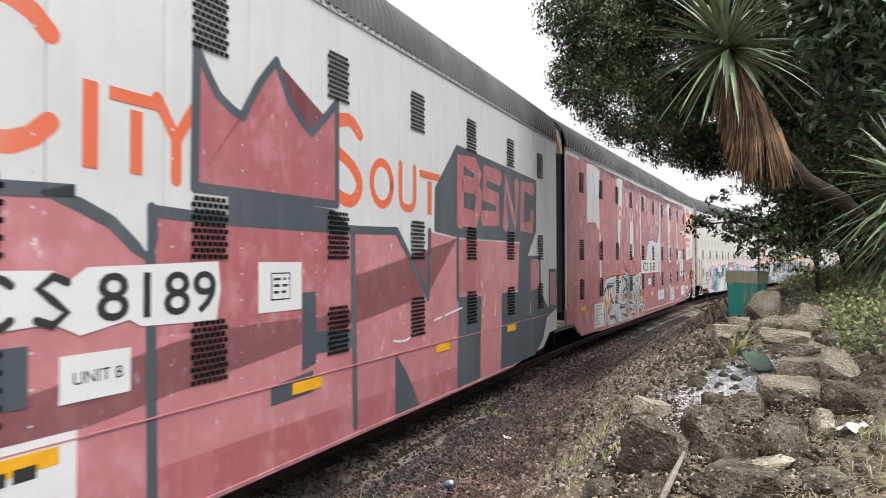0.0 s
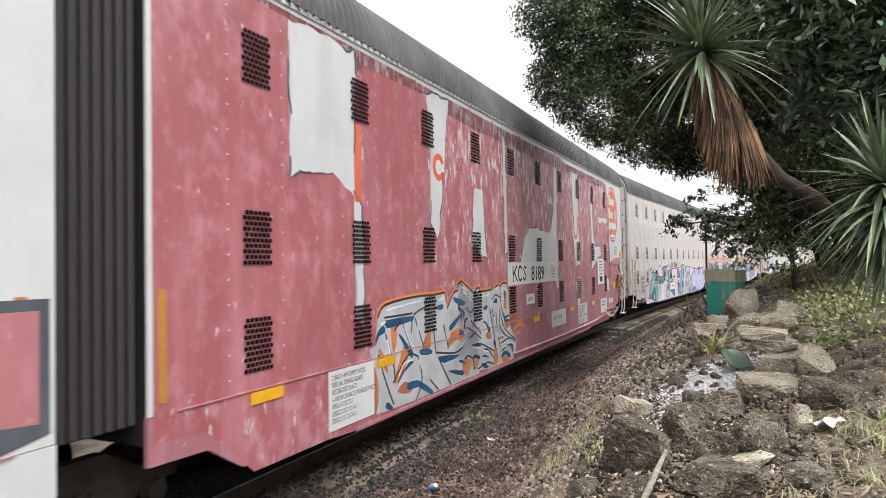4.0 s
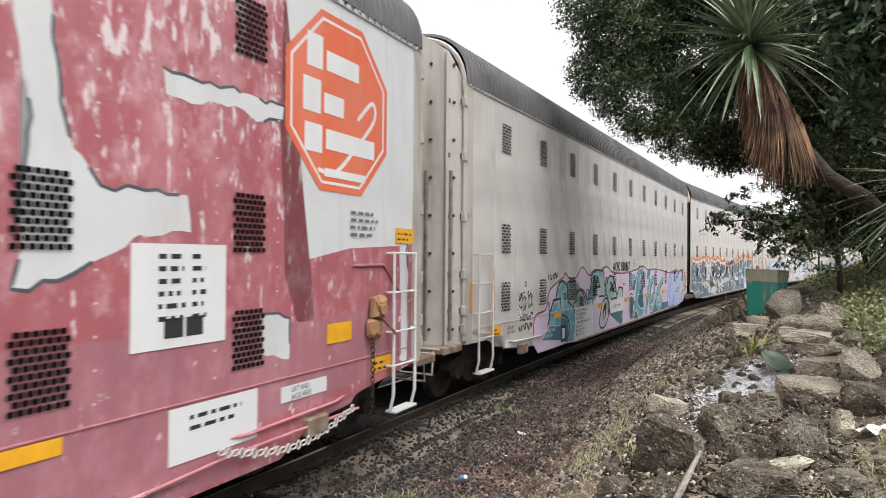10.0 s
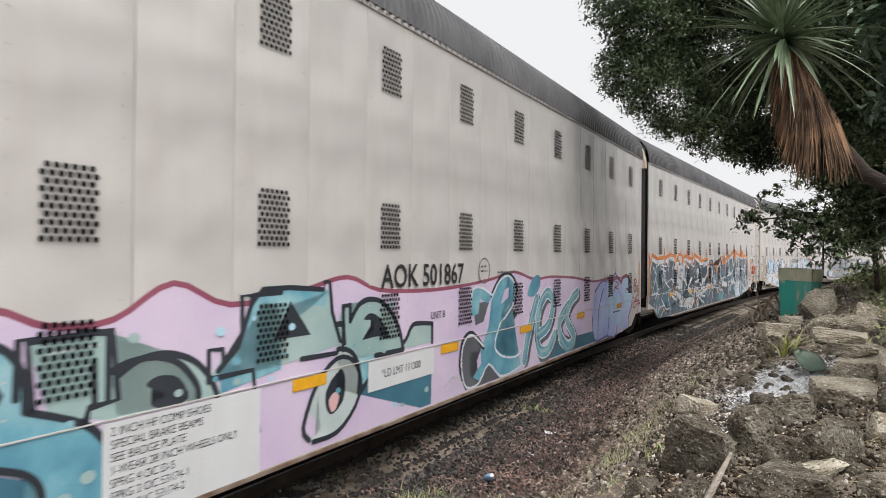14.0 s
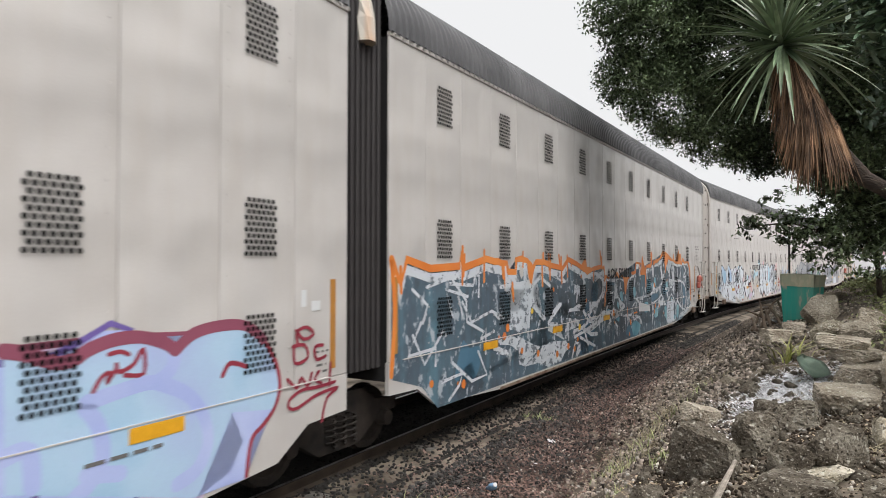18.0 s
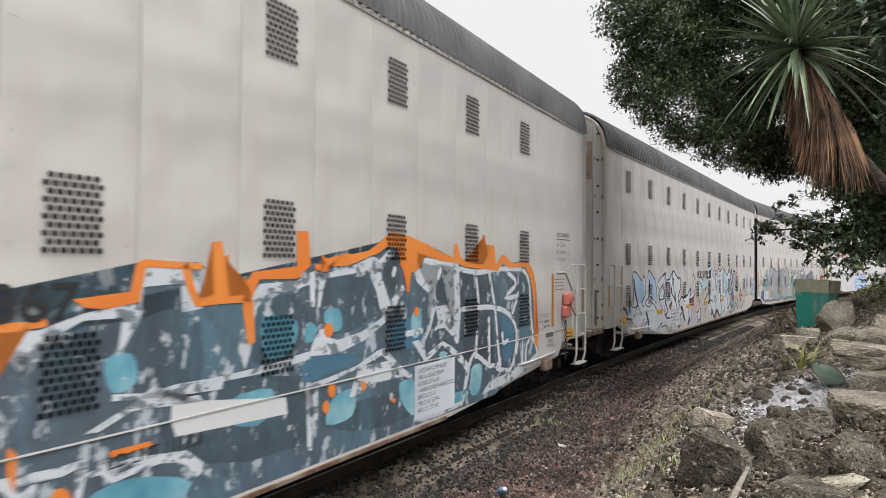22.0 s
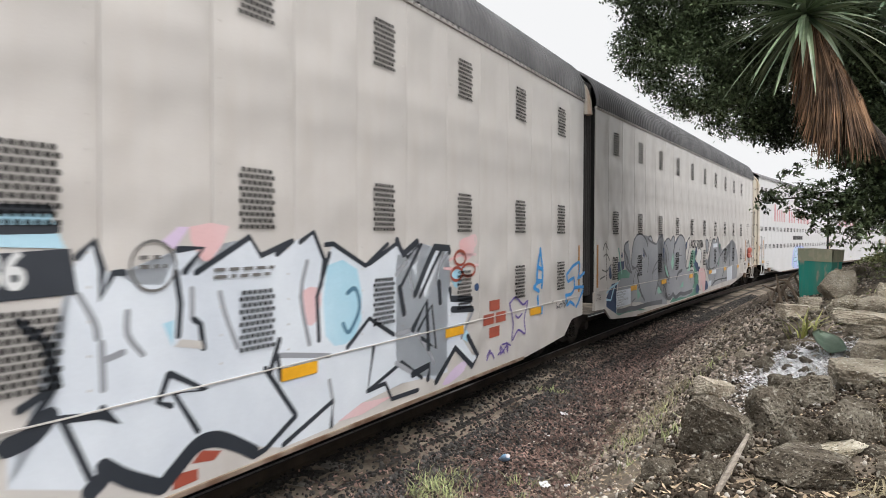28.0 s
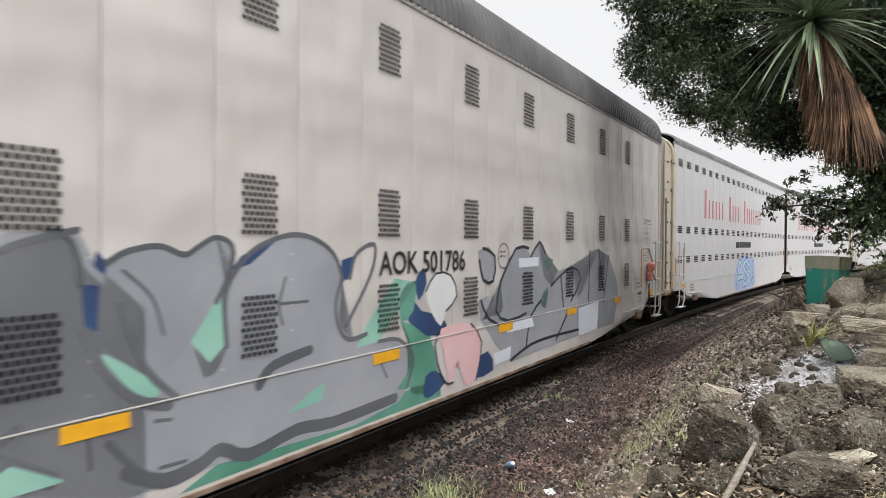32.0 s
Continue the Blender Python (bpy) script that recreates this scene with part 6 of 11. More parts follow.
GLYPHS.update({
    "n": (((0.1, 0.0), (0.15, 1.0), (0.85, 0.02), (0.9, 1.0)),),
    "t": (((0.0, 0.88), (0.5, 1.0), (1.0, 0.9)), ((0.55, 0.95), (0.45, 0.0))),
    "r": (((0.12, 0.0), (0.12, 0.98), (0.8, 0.9), (0.72, 0.5), (0.2, 0.46), (0.98, 0.0)),),
    "k": (((0.12, 1.0), (0.14, 0.0)), ((0.95, 1.0), (0.2, 0.45), (1.0, 0.02))),
    "h": (((0.15, 1.0), (0.1, 0.0)), ((0.12, 0.5), (0.6, 0.68), (0.85, 0.45), (0.9, 0.0))),
    "w": (((0.0, 1.0), (0.25, 0.0), (0.5, 0.75), (0.75, 0.0), (1.0, 1.0)),),
    "c": (((0.95, 0.85), (0.5, 1.0), (0.1, 0.65), (0.12, 0.25), (0.5, 0.0), (0.98, 0.15)),),
    "z": (((0.05, 0.95), (0.95, 1.0), (0.1, 0.05), (0.95, 0.0)),),
    "u": (((0.1, 1.0), (0.12, 0.25), (0.5, 0.0), (0.88, 0.25), (0.9, 1.0)),),
})


def glyph_lines(word, u0, u1, z0, z1, seed, overlap=1.12, tilt=0.10):
    """Letter-like strokes spread over a stretch of a side."""
    rng = random.Random(seed)
    cell = (u1 - u0) / len(word)
    out = []
    for i, g in enumerate(word):
        a, h = u0 + i * cell, (z1 - z0)
        lift, grow, lean = rng.uniform(-0.04, 0.06) * h, rng.uniform(0.9, 1.08), rng.uniform(-tilt, tilt)
        for line in GLYPHS[g]:
            out.append([(a + cell * (0.5 + (x - 0.5) * overlap) + lean * (y - 0.5) * h + rng.uniform(-0.02, 0.02) * h, z0 + lift + y * h * grow) for x, y in line])
    return out


def piece(car, hw, layer, word, u0, u1, z0, z1, width, fill, line, seed, edge=0.075, shadow=None, drop=(0.09, -0.07), shine=None, inner=None, soft=4):
    """A painted word: shadow, outline, filling and highlights, one over another."""
    lines = glyph_lines(word, u0, u1, z0, z1, seed)
    if shadow:
        strokes(car, hw, layer, [[(a + drop[0], b + drop[1]) for a, b in l] for l in lines], width + edge, shadow, soft, label="drop shadow of the painted letters")
    strokes(car, hw, layer + 1, lines, width + edge, line, soft, label="outline of the painted letters")
    strokes(car, hw, layer + 2, lines, width, fill, soft, label="filling of the painted letters")
    if inner:
        strokes(car, hw, layer + 3, [[(a + 0.02, b - width * 0.22) for a, b in l] for l in lines], width * 0.35, inner, soft)
    if shine:
        strokes(car, hw, layer + 4, [[(a - width * 0.22, b + width * 0.22) for a, b in l[: max(2, len(l) // 2)]] for l in lines], 0.022, shine, soft)
    return lines


def wavy(u0, u1, z, amp, step, seed):
    rng = random.Random(seed)
    n = max(3, int((u1 - u0) / step))
    return [(u0 + (u1 - u0) * i / n, z + rng.uniform(-amp, amp)) for i in range(n + 1)]


def scribble(car, hw, layer, u0, u1, z0, z1, count, width, mat, seed, label=""):
    """Quick hand tags that cannot be read."""
    rng = random.Random(seed)
    lines = []
    for i in range(count):
        a = u0 + (u1 - u0) * i / count
        w = (u1 - u0) / count
        lines.append([(a + w * rng.uniform(-0.15, 1.2), rng.uniform(z0, z1)) for _ in range(rng.choice((3, 4, 5)))])
    strokes(car, hw, layer, lines, width, mat, 3, "graffiti_tag", label)


BRAKE_TEXT = "2 INCH HF COMP SHOES\nSPECIAL BRAKE BEAMS\nSEE BADGE PLATE\n1-WEAR 28 INCH WHEELS ONLY\nSPRG 4 OC D-5\nSPRG 2 OC 53174-1\nSPRG 2 IC 53174-2"
LAY = 0.0142


def badge(car, hw, u, z, mat=None):
    """A round mark with three short lines in it."""
    strokes(car, hw, 12, [ring(u, z, 0.19, 0.19, n=26)], 0.022, mat or GREY_INK, 0, "round_mark")
    bars(car, hw + LAY, u - 0.12, z + 0.05, 0.26, 2, GREY_INK, 0.07, 0.03, 3)


def paint_white_wagon():
    """The wagon with the crown."""
    c, w = car_a, KW
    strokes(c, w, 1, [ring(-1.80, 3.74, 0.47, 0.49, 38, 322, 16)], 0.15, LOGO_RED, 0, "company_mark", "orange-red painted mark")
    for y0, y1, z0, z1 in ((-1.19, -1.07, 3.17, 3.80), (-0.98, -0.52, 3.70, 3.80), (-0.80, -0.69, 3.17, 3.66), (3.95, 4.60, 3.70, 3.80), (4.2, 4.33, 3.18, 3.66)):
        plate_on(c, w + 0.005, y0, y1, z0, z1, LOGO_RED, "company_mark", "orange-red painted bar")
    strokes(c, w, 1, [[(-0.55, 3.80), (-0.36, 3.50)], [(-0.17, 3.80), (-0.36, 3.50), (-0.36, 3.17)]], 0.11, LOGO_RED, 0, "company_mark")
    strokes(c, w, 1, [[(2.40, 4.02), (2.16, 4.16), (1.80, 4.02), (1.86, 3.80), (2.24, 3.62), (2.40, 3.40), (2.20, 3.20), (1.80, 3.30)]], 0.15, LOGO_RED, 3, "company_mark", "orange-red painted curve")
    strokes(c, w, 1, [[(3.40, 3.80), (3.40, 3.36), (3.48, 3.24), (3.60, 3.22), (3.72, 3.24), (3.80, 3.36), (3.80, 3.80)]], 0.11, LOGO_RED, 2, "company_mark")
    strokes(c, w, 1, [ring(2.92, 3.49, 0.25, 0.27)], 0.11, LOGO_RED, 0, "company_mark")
    poly(c, w, 2, ((-8, 2.9), (-1.74, 2.96), (-1.46, 2.97), (-0.95, 2.77), (-0.64, 2.54), (-0.58, 2.9), (2.2, 2.87), (3.29, 2.9), (4.20, 2.0), (4.28, 2.92), (5.23, 2.85),
                   (8.3, 2.85), (8.3, 1.9), (7.28, 1.9), (7.2, 0.46), (-8, 0.46)), PINK, label="broad pink-red paint fill")
    poly(c, w, 3, ((-0.55, 1.9), (2.2, 1.9), (2.2, 2.85), (-0.55, 2.86)), RED)
    poly(c, w, 3, ((-0.55, 0.47), (7.1, 0.47), (7.1, 0.80), (-0.55, 0.86)), RED)
    poly(c, w, 3, ((5.3, 2.0), (6.25, 1.95), (6.25, 2.83), (5.3, 2.83)), RED)
    poly(c, w, 4, ((-0.15, 4.31), (0.10, 3.95), (0.40, 3.84), (0.62, 4.2), (0.88, 4.50), (1.1, 4.1), (1.44, 3.87), (1.7, 4.1), (1.91, 4.31), (1.91, 3.16), (-0.17, 3.14)), RED,
         label="red painted crown")
    strokes(c, w, 5, [[(-0.15, 4.33), (0.10, 3.97), (0.40, 3.84)], [(0.40, 3.84), (0.62, 4.2), (0.88, 4.50)], [(0.88, 4.50), (1.1, 4.12), (1.44, 3.87)], [(1.44, 3.87), (1.7, 4.1), (1.92, 4.31)],
                      [(1.92, 4.31), (1.92, 3.14)], [(-0.17, 3.14), (-0.15, 4.33)], [(1.92, 3.14), (-0.17, 3.13)]], 0.09, SLATE, 2, label="dark outline of the crown")
    poly(c, w, 5, ((0.22, 3.13), (1.86, 3.08), (2.26, 2.86), (0.22, 2.82)), SLATE)
    strokes(c, w, 5, [[(-8, 2.9), (-1.74, 2.97), (-1.46, 2.98), (-0.95, 2.79), (-0.62, 2.52), (-0.60, 2.92)], [(-0.60, 2.90), (0.3, 2.87), (2.2, 2.87), (3.29, 2.90)], [(3.29, 2.90), (3.7, 2.5), (4.21, 1.98)],
                      [(4.21, 1.95), (4.26, 2.94)], [(-0.61, 2.55), (-0.58, 0.48)], [(2.24, 2.87), (2.30, 0.47)], [(5.26, 2.86), (5.26, 1.9)]], 0.10, SLATE, 2, label="dark slate outlines")
    for pts in (((1.29, 1.35), (1.29, 2.17), (1.53, 2.17), (1.53, 1.40)), ((0.80, 1.08), (0.80, 1.27), (1.48, 1.33), (1.48, 1.10)), ((1.53, 1.74), (2.32, 1.70), (2.32, 1.48), (1.53, 1.50)), ((3.25, 1.28), (3.55, 1.0), (3.94, 0.47), (3.25, 0.47)),
                ((5.3, 1.92), (6.25, 1.88), (6.18, 0.47), (5.22, 0.47)), ((4.44, 3.59), (5.22, 4.36), (9.44, 4.25), (9.40, 3.12), (8.78, 2.56), (8.3, 2.88), (5.23, 2.88), (4.42, 2.94)),
                ((7.28, 1.9), (8.2, 1.87), (8.3, 2.87), (8.85, 2.6), (9.7, 2.61), (9.78, 1.76), (10.36, 1.4), (10.36, 2.30), (11.0, 2.30), (11.0, 1.36), (10.2, 1.2), (9.9, 0.75), (9.3, 0.47), (7.2, 0.47)),
                ((-1.9, 1.55), (-1.56, 1.55), (-1.56, 1.95), (-1.9, 1.95))):
        poly(c, w, 6, pts, SLATE)
    for pts in (((9.02, 2.52), (9.62, 2.54), (9.62, 1.9), (9.02, 1.86)), ((10.48, 2.22), (10.92, 2.22), (10.92, 1.44), (10.48, 1.48)), ((6.28, 1.9), (7.2, 1.9), (7.14, 0.47), (6.24, 0.47))):
        poly(c, w, 7, pts, PINK)
    strokes(c, w, 9, [[(5.36, 3.15), (5.36, 4.13), (5.97, 4.12), (6.12, 4.01), (5.97, 3.77), (5.55, 3.76)], [(5.97, 3.77), (6.14, 3.64), (6.11, 3.41), (5.97, 3.2), (5.38, 3.22)]], 0.29, RED, 0, "graffiti_letter", label="red block letter")
    strokes(c, w, 9, [[(7.12, 4.04), (6.43, 4.06), (6.4, 3.68), (7.04, 3.63), (7.06, 3.28), (6.37, 3.25)]], 0.29, RED, 0, "graffiti_letter", label="red block letter")
    strokes(c, w, 9, [[(7.48, 3.19), (7.47, 4.06), (8.05, 3.19), (8.12, 4.02)]], 0.29, RED, 0, "graffiti_letter", label="red block letter")
    strokes(c, w, 9, [[(9.15, 4.02), (8.49, 4.03), (8.45, 3.19), (9.09, 3.22), (9.12, 3.46)]], 0.29, RED, 0, "graffiti_letter", label="red block letter")
    strokes(c, w, 8, [[(4.4, 1.62), (4.9, 1.68), (5.4, 1.74)], [(6.3, 1.5), (6.4, 1.9)], [(6.9, 1.5), (6.95, 1.75)], [(3.2, 1.45), (3.5, 1.42), (3.8, 1.48)], [(9.0, 1.4), (9.0, 1.6)]], 0.03, WHITE_LINE, 3, "paint_scratch")
    poly(c, w, 9, ((-2.6, 2.45), (-1.4, 2.44), (-1.3, 2.36), (-1.15, 2.46), (0.10, 2.50), (0.13, 2.25), (0.08, 1.98), (-0.7, 2.0), (-0.8, 2.06), (-1.2, 1.98), (-1.4, 2.08), (-2.6, 2.0)), LABEL, name="number_patch")
    big_letters("8189", 0.50, INK, c, w + LAY, -1.09, 2.07, "wagon_number", wide=1.18, bold=0.004)
    strokes(c, w, 12, [ring(-1.78, 2.235, 0.14, 0.16, 45, 315, 14), [(-1.30, 2.36), (-1.40, 2.40), (-1.50, 2.32), (-1.40, 2.235), (-1.30, 2.15), (-1.40, 2.07), (-1.51, 2.11)]], 0.06, INK, 0, "mark_shape")
    plate_on(c, w + 0.011, 0.62, 1.27, 2.0, 2.49)
    strokes(c, w, 12, [[(0.80, 2.12), (0.80, 2.38), (1.08, 2.38), (1.08, 2.12), (0.80, 2.12)]], 0.016, INK, 0, "mark_frame")
    bars(c, w + LAY, 0.83, 2.31, 0.24, 3, INK, 0.065, 0.026, 2)
    plate_on(c, w + 0.011, -1.35, -0.79, 1.52, 1.85)
    letters("UNIT B", 0.13, INK, c, w + LAY, -1.26, 1.64, wide=0.98)
    plate_on(c, w + 0.011, -2.5, -1.22, 0.86, 1.33)
    bars(c, w + LAY, -2.3, 1.08, 0.9, 1, INK, 0.1, 0.09, 5)


def paint_red_wagon():
    """The wagon under flaking red paint."""
    c, w = car_e, KW
    poly(c, w, 1, [(-10.0, 1.05), (-9.4, 1.0), (-8.8, 0.47), (9.2, 0.47), (9.9, 0.8), (12.05, 1.05), (12.05, 2.65), (10.4, 2.58), (9.6, 2.45), (9.25, 2.28), (9.15, 3.9), (9.3, 4.6)]
         + wavy(-10.0, 9.2, 5.08, 0.2, 0.12, 3)[::-1], RED_WORN, label="old red paint, flaking")
    poly(c, w, 2, [(-10.0, 1.3), (-6.9, 1.3), (-6.9, 3.4), (-7.4, 3.58), (-8.2, 3.5), (-8.2, 5.2), (-10.0, 5.2)], RED)
    poly(c, w, 2, [(-6.7, 1.9), (-4.9, 1.9), (-4.8, 3.0), (-4.85, 5.1), (-6.7, 5.1)], RED)
    poly(c, w, 2, [(-1.2, 0.50), (8.6, 0.50), (8.9, 0.9), (11.9, 1.1), (11.9, 1.9), (9.4, 1.8), (6.0, 1.9), (2.6, 1.75), (-1.2, 2.0)], MAROON, label="dull maroon repainted strip")
    whites = (((-8.2, 5.2), (-6.9, 5.2), (-6.9, 3.38), (-7.4, 3.6), (-8.2, 3.5)), ((-6.95, 3.4), (-6.75, 3.25), (-6.72, 1.7), (-6.9, 1.85)),
              ((-4.85, 5.2), (-4.05, 5.2), (-4.2, 4.4), (-4.35, 3.5), (-4.5, 2.85), (-4.75, 3.1), (-4.72, 4.2)), ((-2.98, 3.86), (-2.57, 3.88), (-2.50, 3.2), (-2.37, 2.56), (-3.12, 2.8), (-3.05, 3.3)),
              ((-0.45, 2.45), (-0.1, 3.04), (0.3, 3.24), (0.78, 3.32), (1.3, 3.26), (2.0, 3.18), (2.26, 3.75), (2.40, 4.95), (2.64, 4.95), (2.56, 3.3), (2.66, 1.8), (2.5, 1.78), (2.36, 2.45)))
    more = (((4.25, 5.05), (4.9, 5.05), (4.95, 3.7), (5.09, 2.38), (4.55, 2.36), (4.34, 3.3)), ((6.5, 4.9), (6.75, 4.9), (6.85, 3.9), (7.0, 3.2), (7.22, 3.0), (8.0, 2.98), (8.05, 2.7), (7.56, 2.62), (6.9, 2.3), (6.62, 2.28), (6.7, 3.4)),
              ((7.76, 3.98), (9.2, 3.98), (9.2, 3.80), (7.76, 3.80)), ((11.55, 2.7), (11.75, 2.7), (11.75, 1.1), (11.55, 1.1)), ((4.6, 1.95), (5.0, 1.98), (5.02, 1.3), (4.7, 1.2)), ((8.9, 1.95), (9.35, 1.9), (9.3, 1.45), (8.92, 1.5)),
              ((-1.42, 5.1), (-1.28, 5.1), (-1.22, 2.7), (-1.38, 2.6)))
    for k, pts in enumerate(whites + more):
        torn = ragged(pts, 0.05, 0.09, k)
        poly(c, w, 3, torn, OLD_WHITE, name="bare_patch", label="bare white paint")
        n = len(torn)
        for a in range(0, n - 8, 11):
            if (a // 11 + k) % 3:
                strokes(c, w, 4, [torn[a:a + 7 + k % 4]], 0.028, SLATE, 0, "graffiti_edge")
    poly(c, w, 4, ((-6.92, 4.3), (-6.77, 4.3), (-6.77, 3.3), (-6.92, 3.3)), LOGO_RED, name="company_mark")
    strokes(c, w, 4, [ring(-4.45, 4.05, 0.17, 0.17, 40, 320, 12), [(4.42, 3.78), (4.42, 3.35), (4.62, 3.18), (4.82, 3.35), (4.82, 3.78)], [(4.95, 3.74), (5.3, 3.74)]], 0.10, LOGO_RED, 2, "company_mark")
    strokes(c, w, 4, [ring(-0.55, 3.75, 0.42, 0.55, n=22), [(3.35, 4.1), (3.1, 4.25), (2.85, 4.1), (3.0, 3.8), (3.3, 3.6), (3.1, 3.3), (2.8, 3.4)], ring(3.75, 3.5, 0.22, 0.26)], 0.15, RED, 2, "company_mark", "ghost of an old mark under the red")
    # silver letters at the low end
    strokes(c, w, 4, (((-6.4, 1.8), (-6.35, 1.87), (-6.22, 1.95), (-5.7, 2), (-5.09, 2.02), (-4.78, 2.01), (-4.31, 2.03)), ((-4.21, 1.77), (-3.95, 2.01), (-3.79, 2.04), (-3.64, 2.2), (-2.97, 1.91)), ((-3.78, 2.12), (-3.71, 2.18), (-3.53, 2.08), (-3.06, 1.82)), ((-3.04, 1.84), (-3.01, 1.98), (-2.94, 2.04), (-2.81, 2.04), (-2.78, 1.98), (-2.22, 1.99), (-2.1, 2.09)), ((-1.99, 2.03), (-1.8, 2.07)), ((-1.73, 2.01), (-1.57, 2.09), (-1.3, 2.07), (-1.19, 1.92)),), 0.1, ORANGE, 2, label="orange glow round the silver letters")
    for pts in (((-6.63, 1.41), (-6.48, 1.43), (-6.46, 1.58), (-6.41, 1.78), (-6.34, 1.86), (-6.23, 1.93), (-5.7, 1.99), (-5.09, 2), (-4.78, 2), (-4.33, 2.01), (-4.22, 1.77), (-3.95, 1.99), (-3.79, 2.02), (-3.64, 2.18), (-2.99, 1.9), (-2.87, 0.5), (-4.2, 0.5), (-5.34, 0.5), (-6.21, 0.52), (-6.47, 0.53), (-6.43, 0.79), (-6.48, 1.08)), ((-3.78, 2.1), (-3.71, 2.16), (-3.53, 2.06), (-3.05, 1.8), (-3.02, 1.95), (-2.94, 2.02), (-2.82, 2.02), (-2.79, 1.96), (-2.23, 1.96), (-2.01, 2.01), (-1.8, 2.05), (-1.73, 2), (-1.58, 2.07), (-1.31, 2.05), (-1.22, 1.93), (-1.21, 1.54), (-1.23, 1.36), (-1.17, 1.19), (-0.83, 0.92), (-0.76, 0.84), (-0.82, 0.65), (-0.94, 0.5), (-1.69, 0.5), (-2.32, 0.5), (-2.92, 0.55), (-3.76, 0.84)),):
        poly(c, w, 5, pts, SILVER, 0, label="silver painted letters")
    strokes(c, w, 6, (((-6.4, 1.8), (-6.35, 1.87), (-6.22, 1.95), (-5.7, 2), (-5.09, 2.02), (-4.78, 2.01), (-4.31, 2.03)), ((-4.21, 1.77), (-3.95, 2.01), (-3.79, 2.04), (-3.64, 2.2), (-2.97, 1.91)), ((-3.78, 2.12), (-3.71, 2.18), (-3.53, 2.08), (-3.06, 1.82)), ((-3.04, 1.84), (-3.01, 1.98), (-2.94, 2.04), (-2.81, 2.04), (-2.78, 1.98), (-2.22, 1.99), (-2.1, 2.09)), ((-1.99, 2.03), (-1.8, 2.07)), ((-1.73, 2.01), (-1.57, 2.09), (-1.3, 2.07), (-1.19, 1.92)),), 0.035, DARK_LINE, 2, label="dark outline of the silver letters")
    for pts in (((-6.67, 1.12), (-6.5, 1.15), (-6.41, 0.82), (-6.47, 0.57), (-6.65, 0.58), (-6.67, 0.76), (-6.81, 0.76), (-6.85, 0.85), (-6.71, 0.84), (-6.85, 1.03), (-6.77, 1.05)), ((-6.07, 1.66), (-5.91, 1.64), (-5.92, 1.39), (-6.02, 1.28)), ((-6.41, 1.35), (-6.32, 1.35), (-6.22, 1.2), (-6.15, 1.04), (-6.22, 1.05)), ((-5.69, 1.36), (-5.57, 1.19), (-5.75, 0.95), (-5.99, 0.82), (-5.94, 0.99), (-5.84, 1.12)), ((-5.7, 0.83), (-5.41, 0.73), (-5.57, 0.64), (-5.91, 0.72)), ((-5.14, 1.23), (-4.9, 1.49), (-4.83, 1.22)), ((-4.24, 1.11), (-4.08, 1.36), (-3.63, 1.4), (-3.73, 1.24), (-4.03, 1.19)), ((-3.58, 0.85), (-3.29, 0.78), (-3.39, 0.54), (-3.63, 0.64)), ((-1.52, 1.75), (-1.41, 1.76), (-1.37, 1.56), (-1.51, 1.6)), ((-3.6, 1.62), (-3.56, 1.61), (-3.59, 1.51), (-3.62, 1.53)), ((-3.77, 1.22), (-3.67, 1.27), (-3.51, 1.26), (-3.62, 1.2), (-3.75, 1.18)), ((-3.31, 1.61), (-3.2, 1.57), (-3.25, 1.53)), ((-2.42, 1.21), (-2.29, 1.19), (-2.27, 1.06), (-2.42, 1.07), (-2.54, 1.15)), ((-2.1, 0.85), (-1.99, 0.86), (-1.88, 0.59), (-2.12, 0.54)), ((-1.76, 1.04), (-1.5, 1.02), (-1.78, 0.99)), ((-3.14, 0.81), (-2.95, 0.76), (-2.91, 0.71), (-3.04, 0.59), (-3.13, 0.66)), ((-1.65, 0.59), (-1.44, 0.63), (-1.21, 0.51), (-1.21, 0.5), (-1.59, 0.5)), ((-1.51, 1.29), (-1.17, 1.31), (-1.23, 1.19), (-1.4, 1.18)), ((-2.96, 1.33), (-2.83, 1.33), (-2.77, 1.23)),):
        poly(c, w, 6, pts, TERRACOTTA, 2)
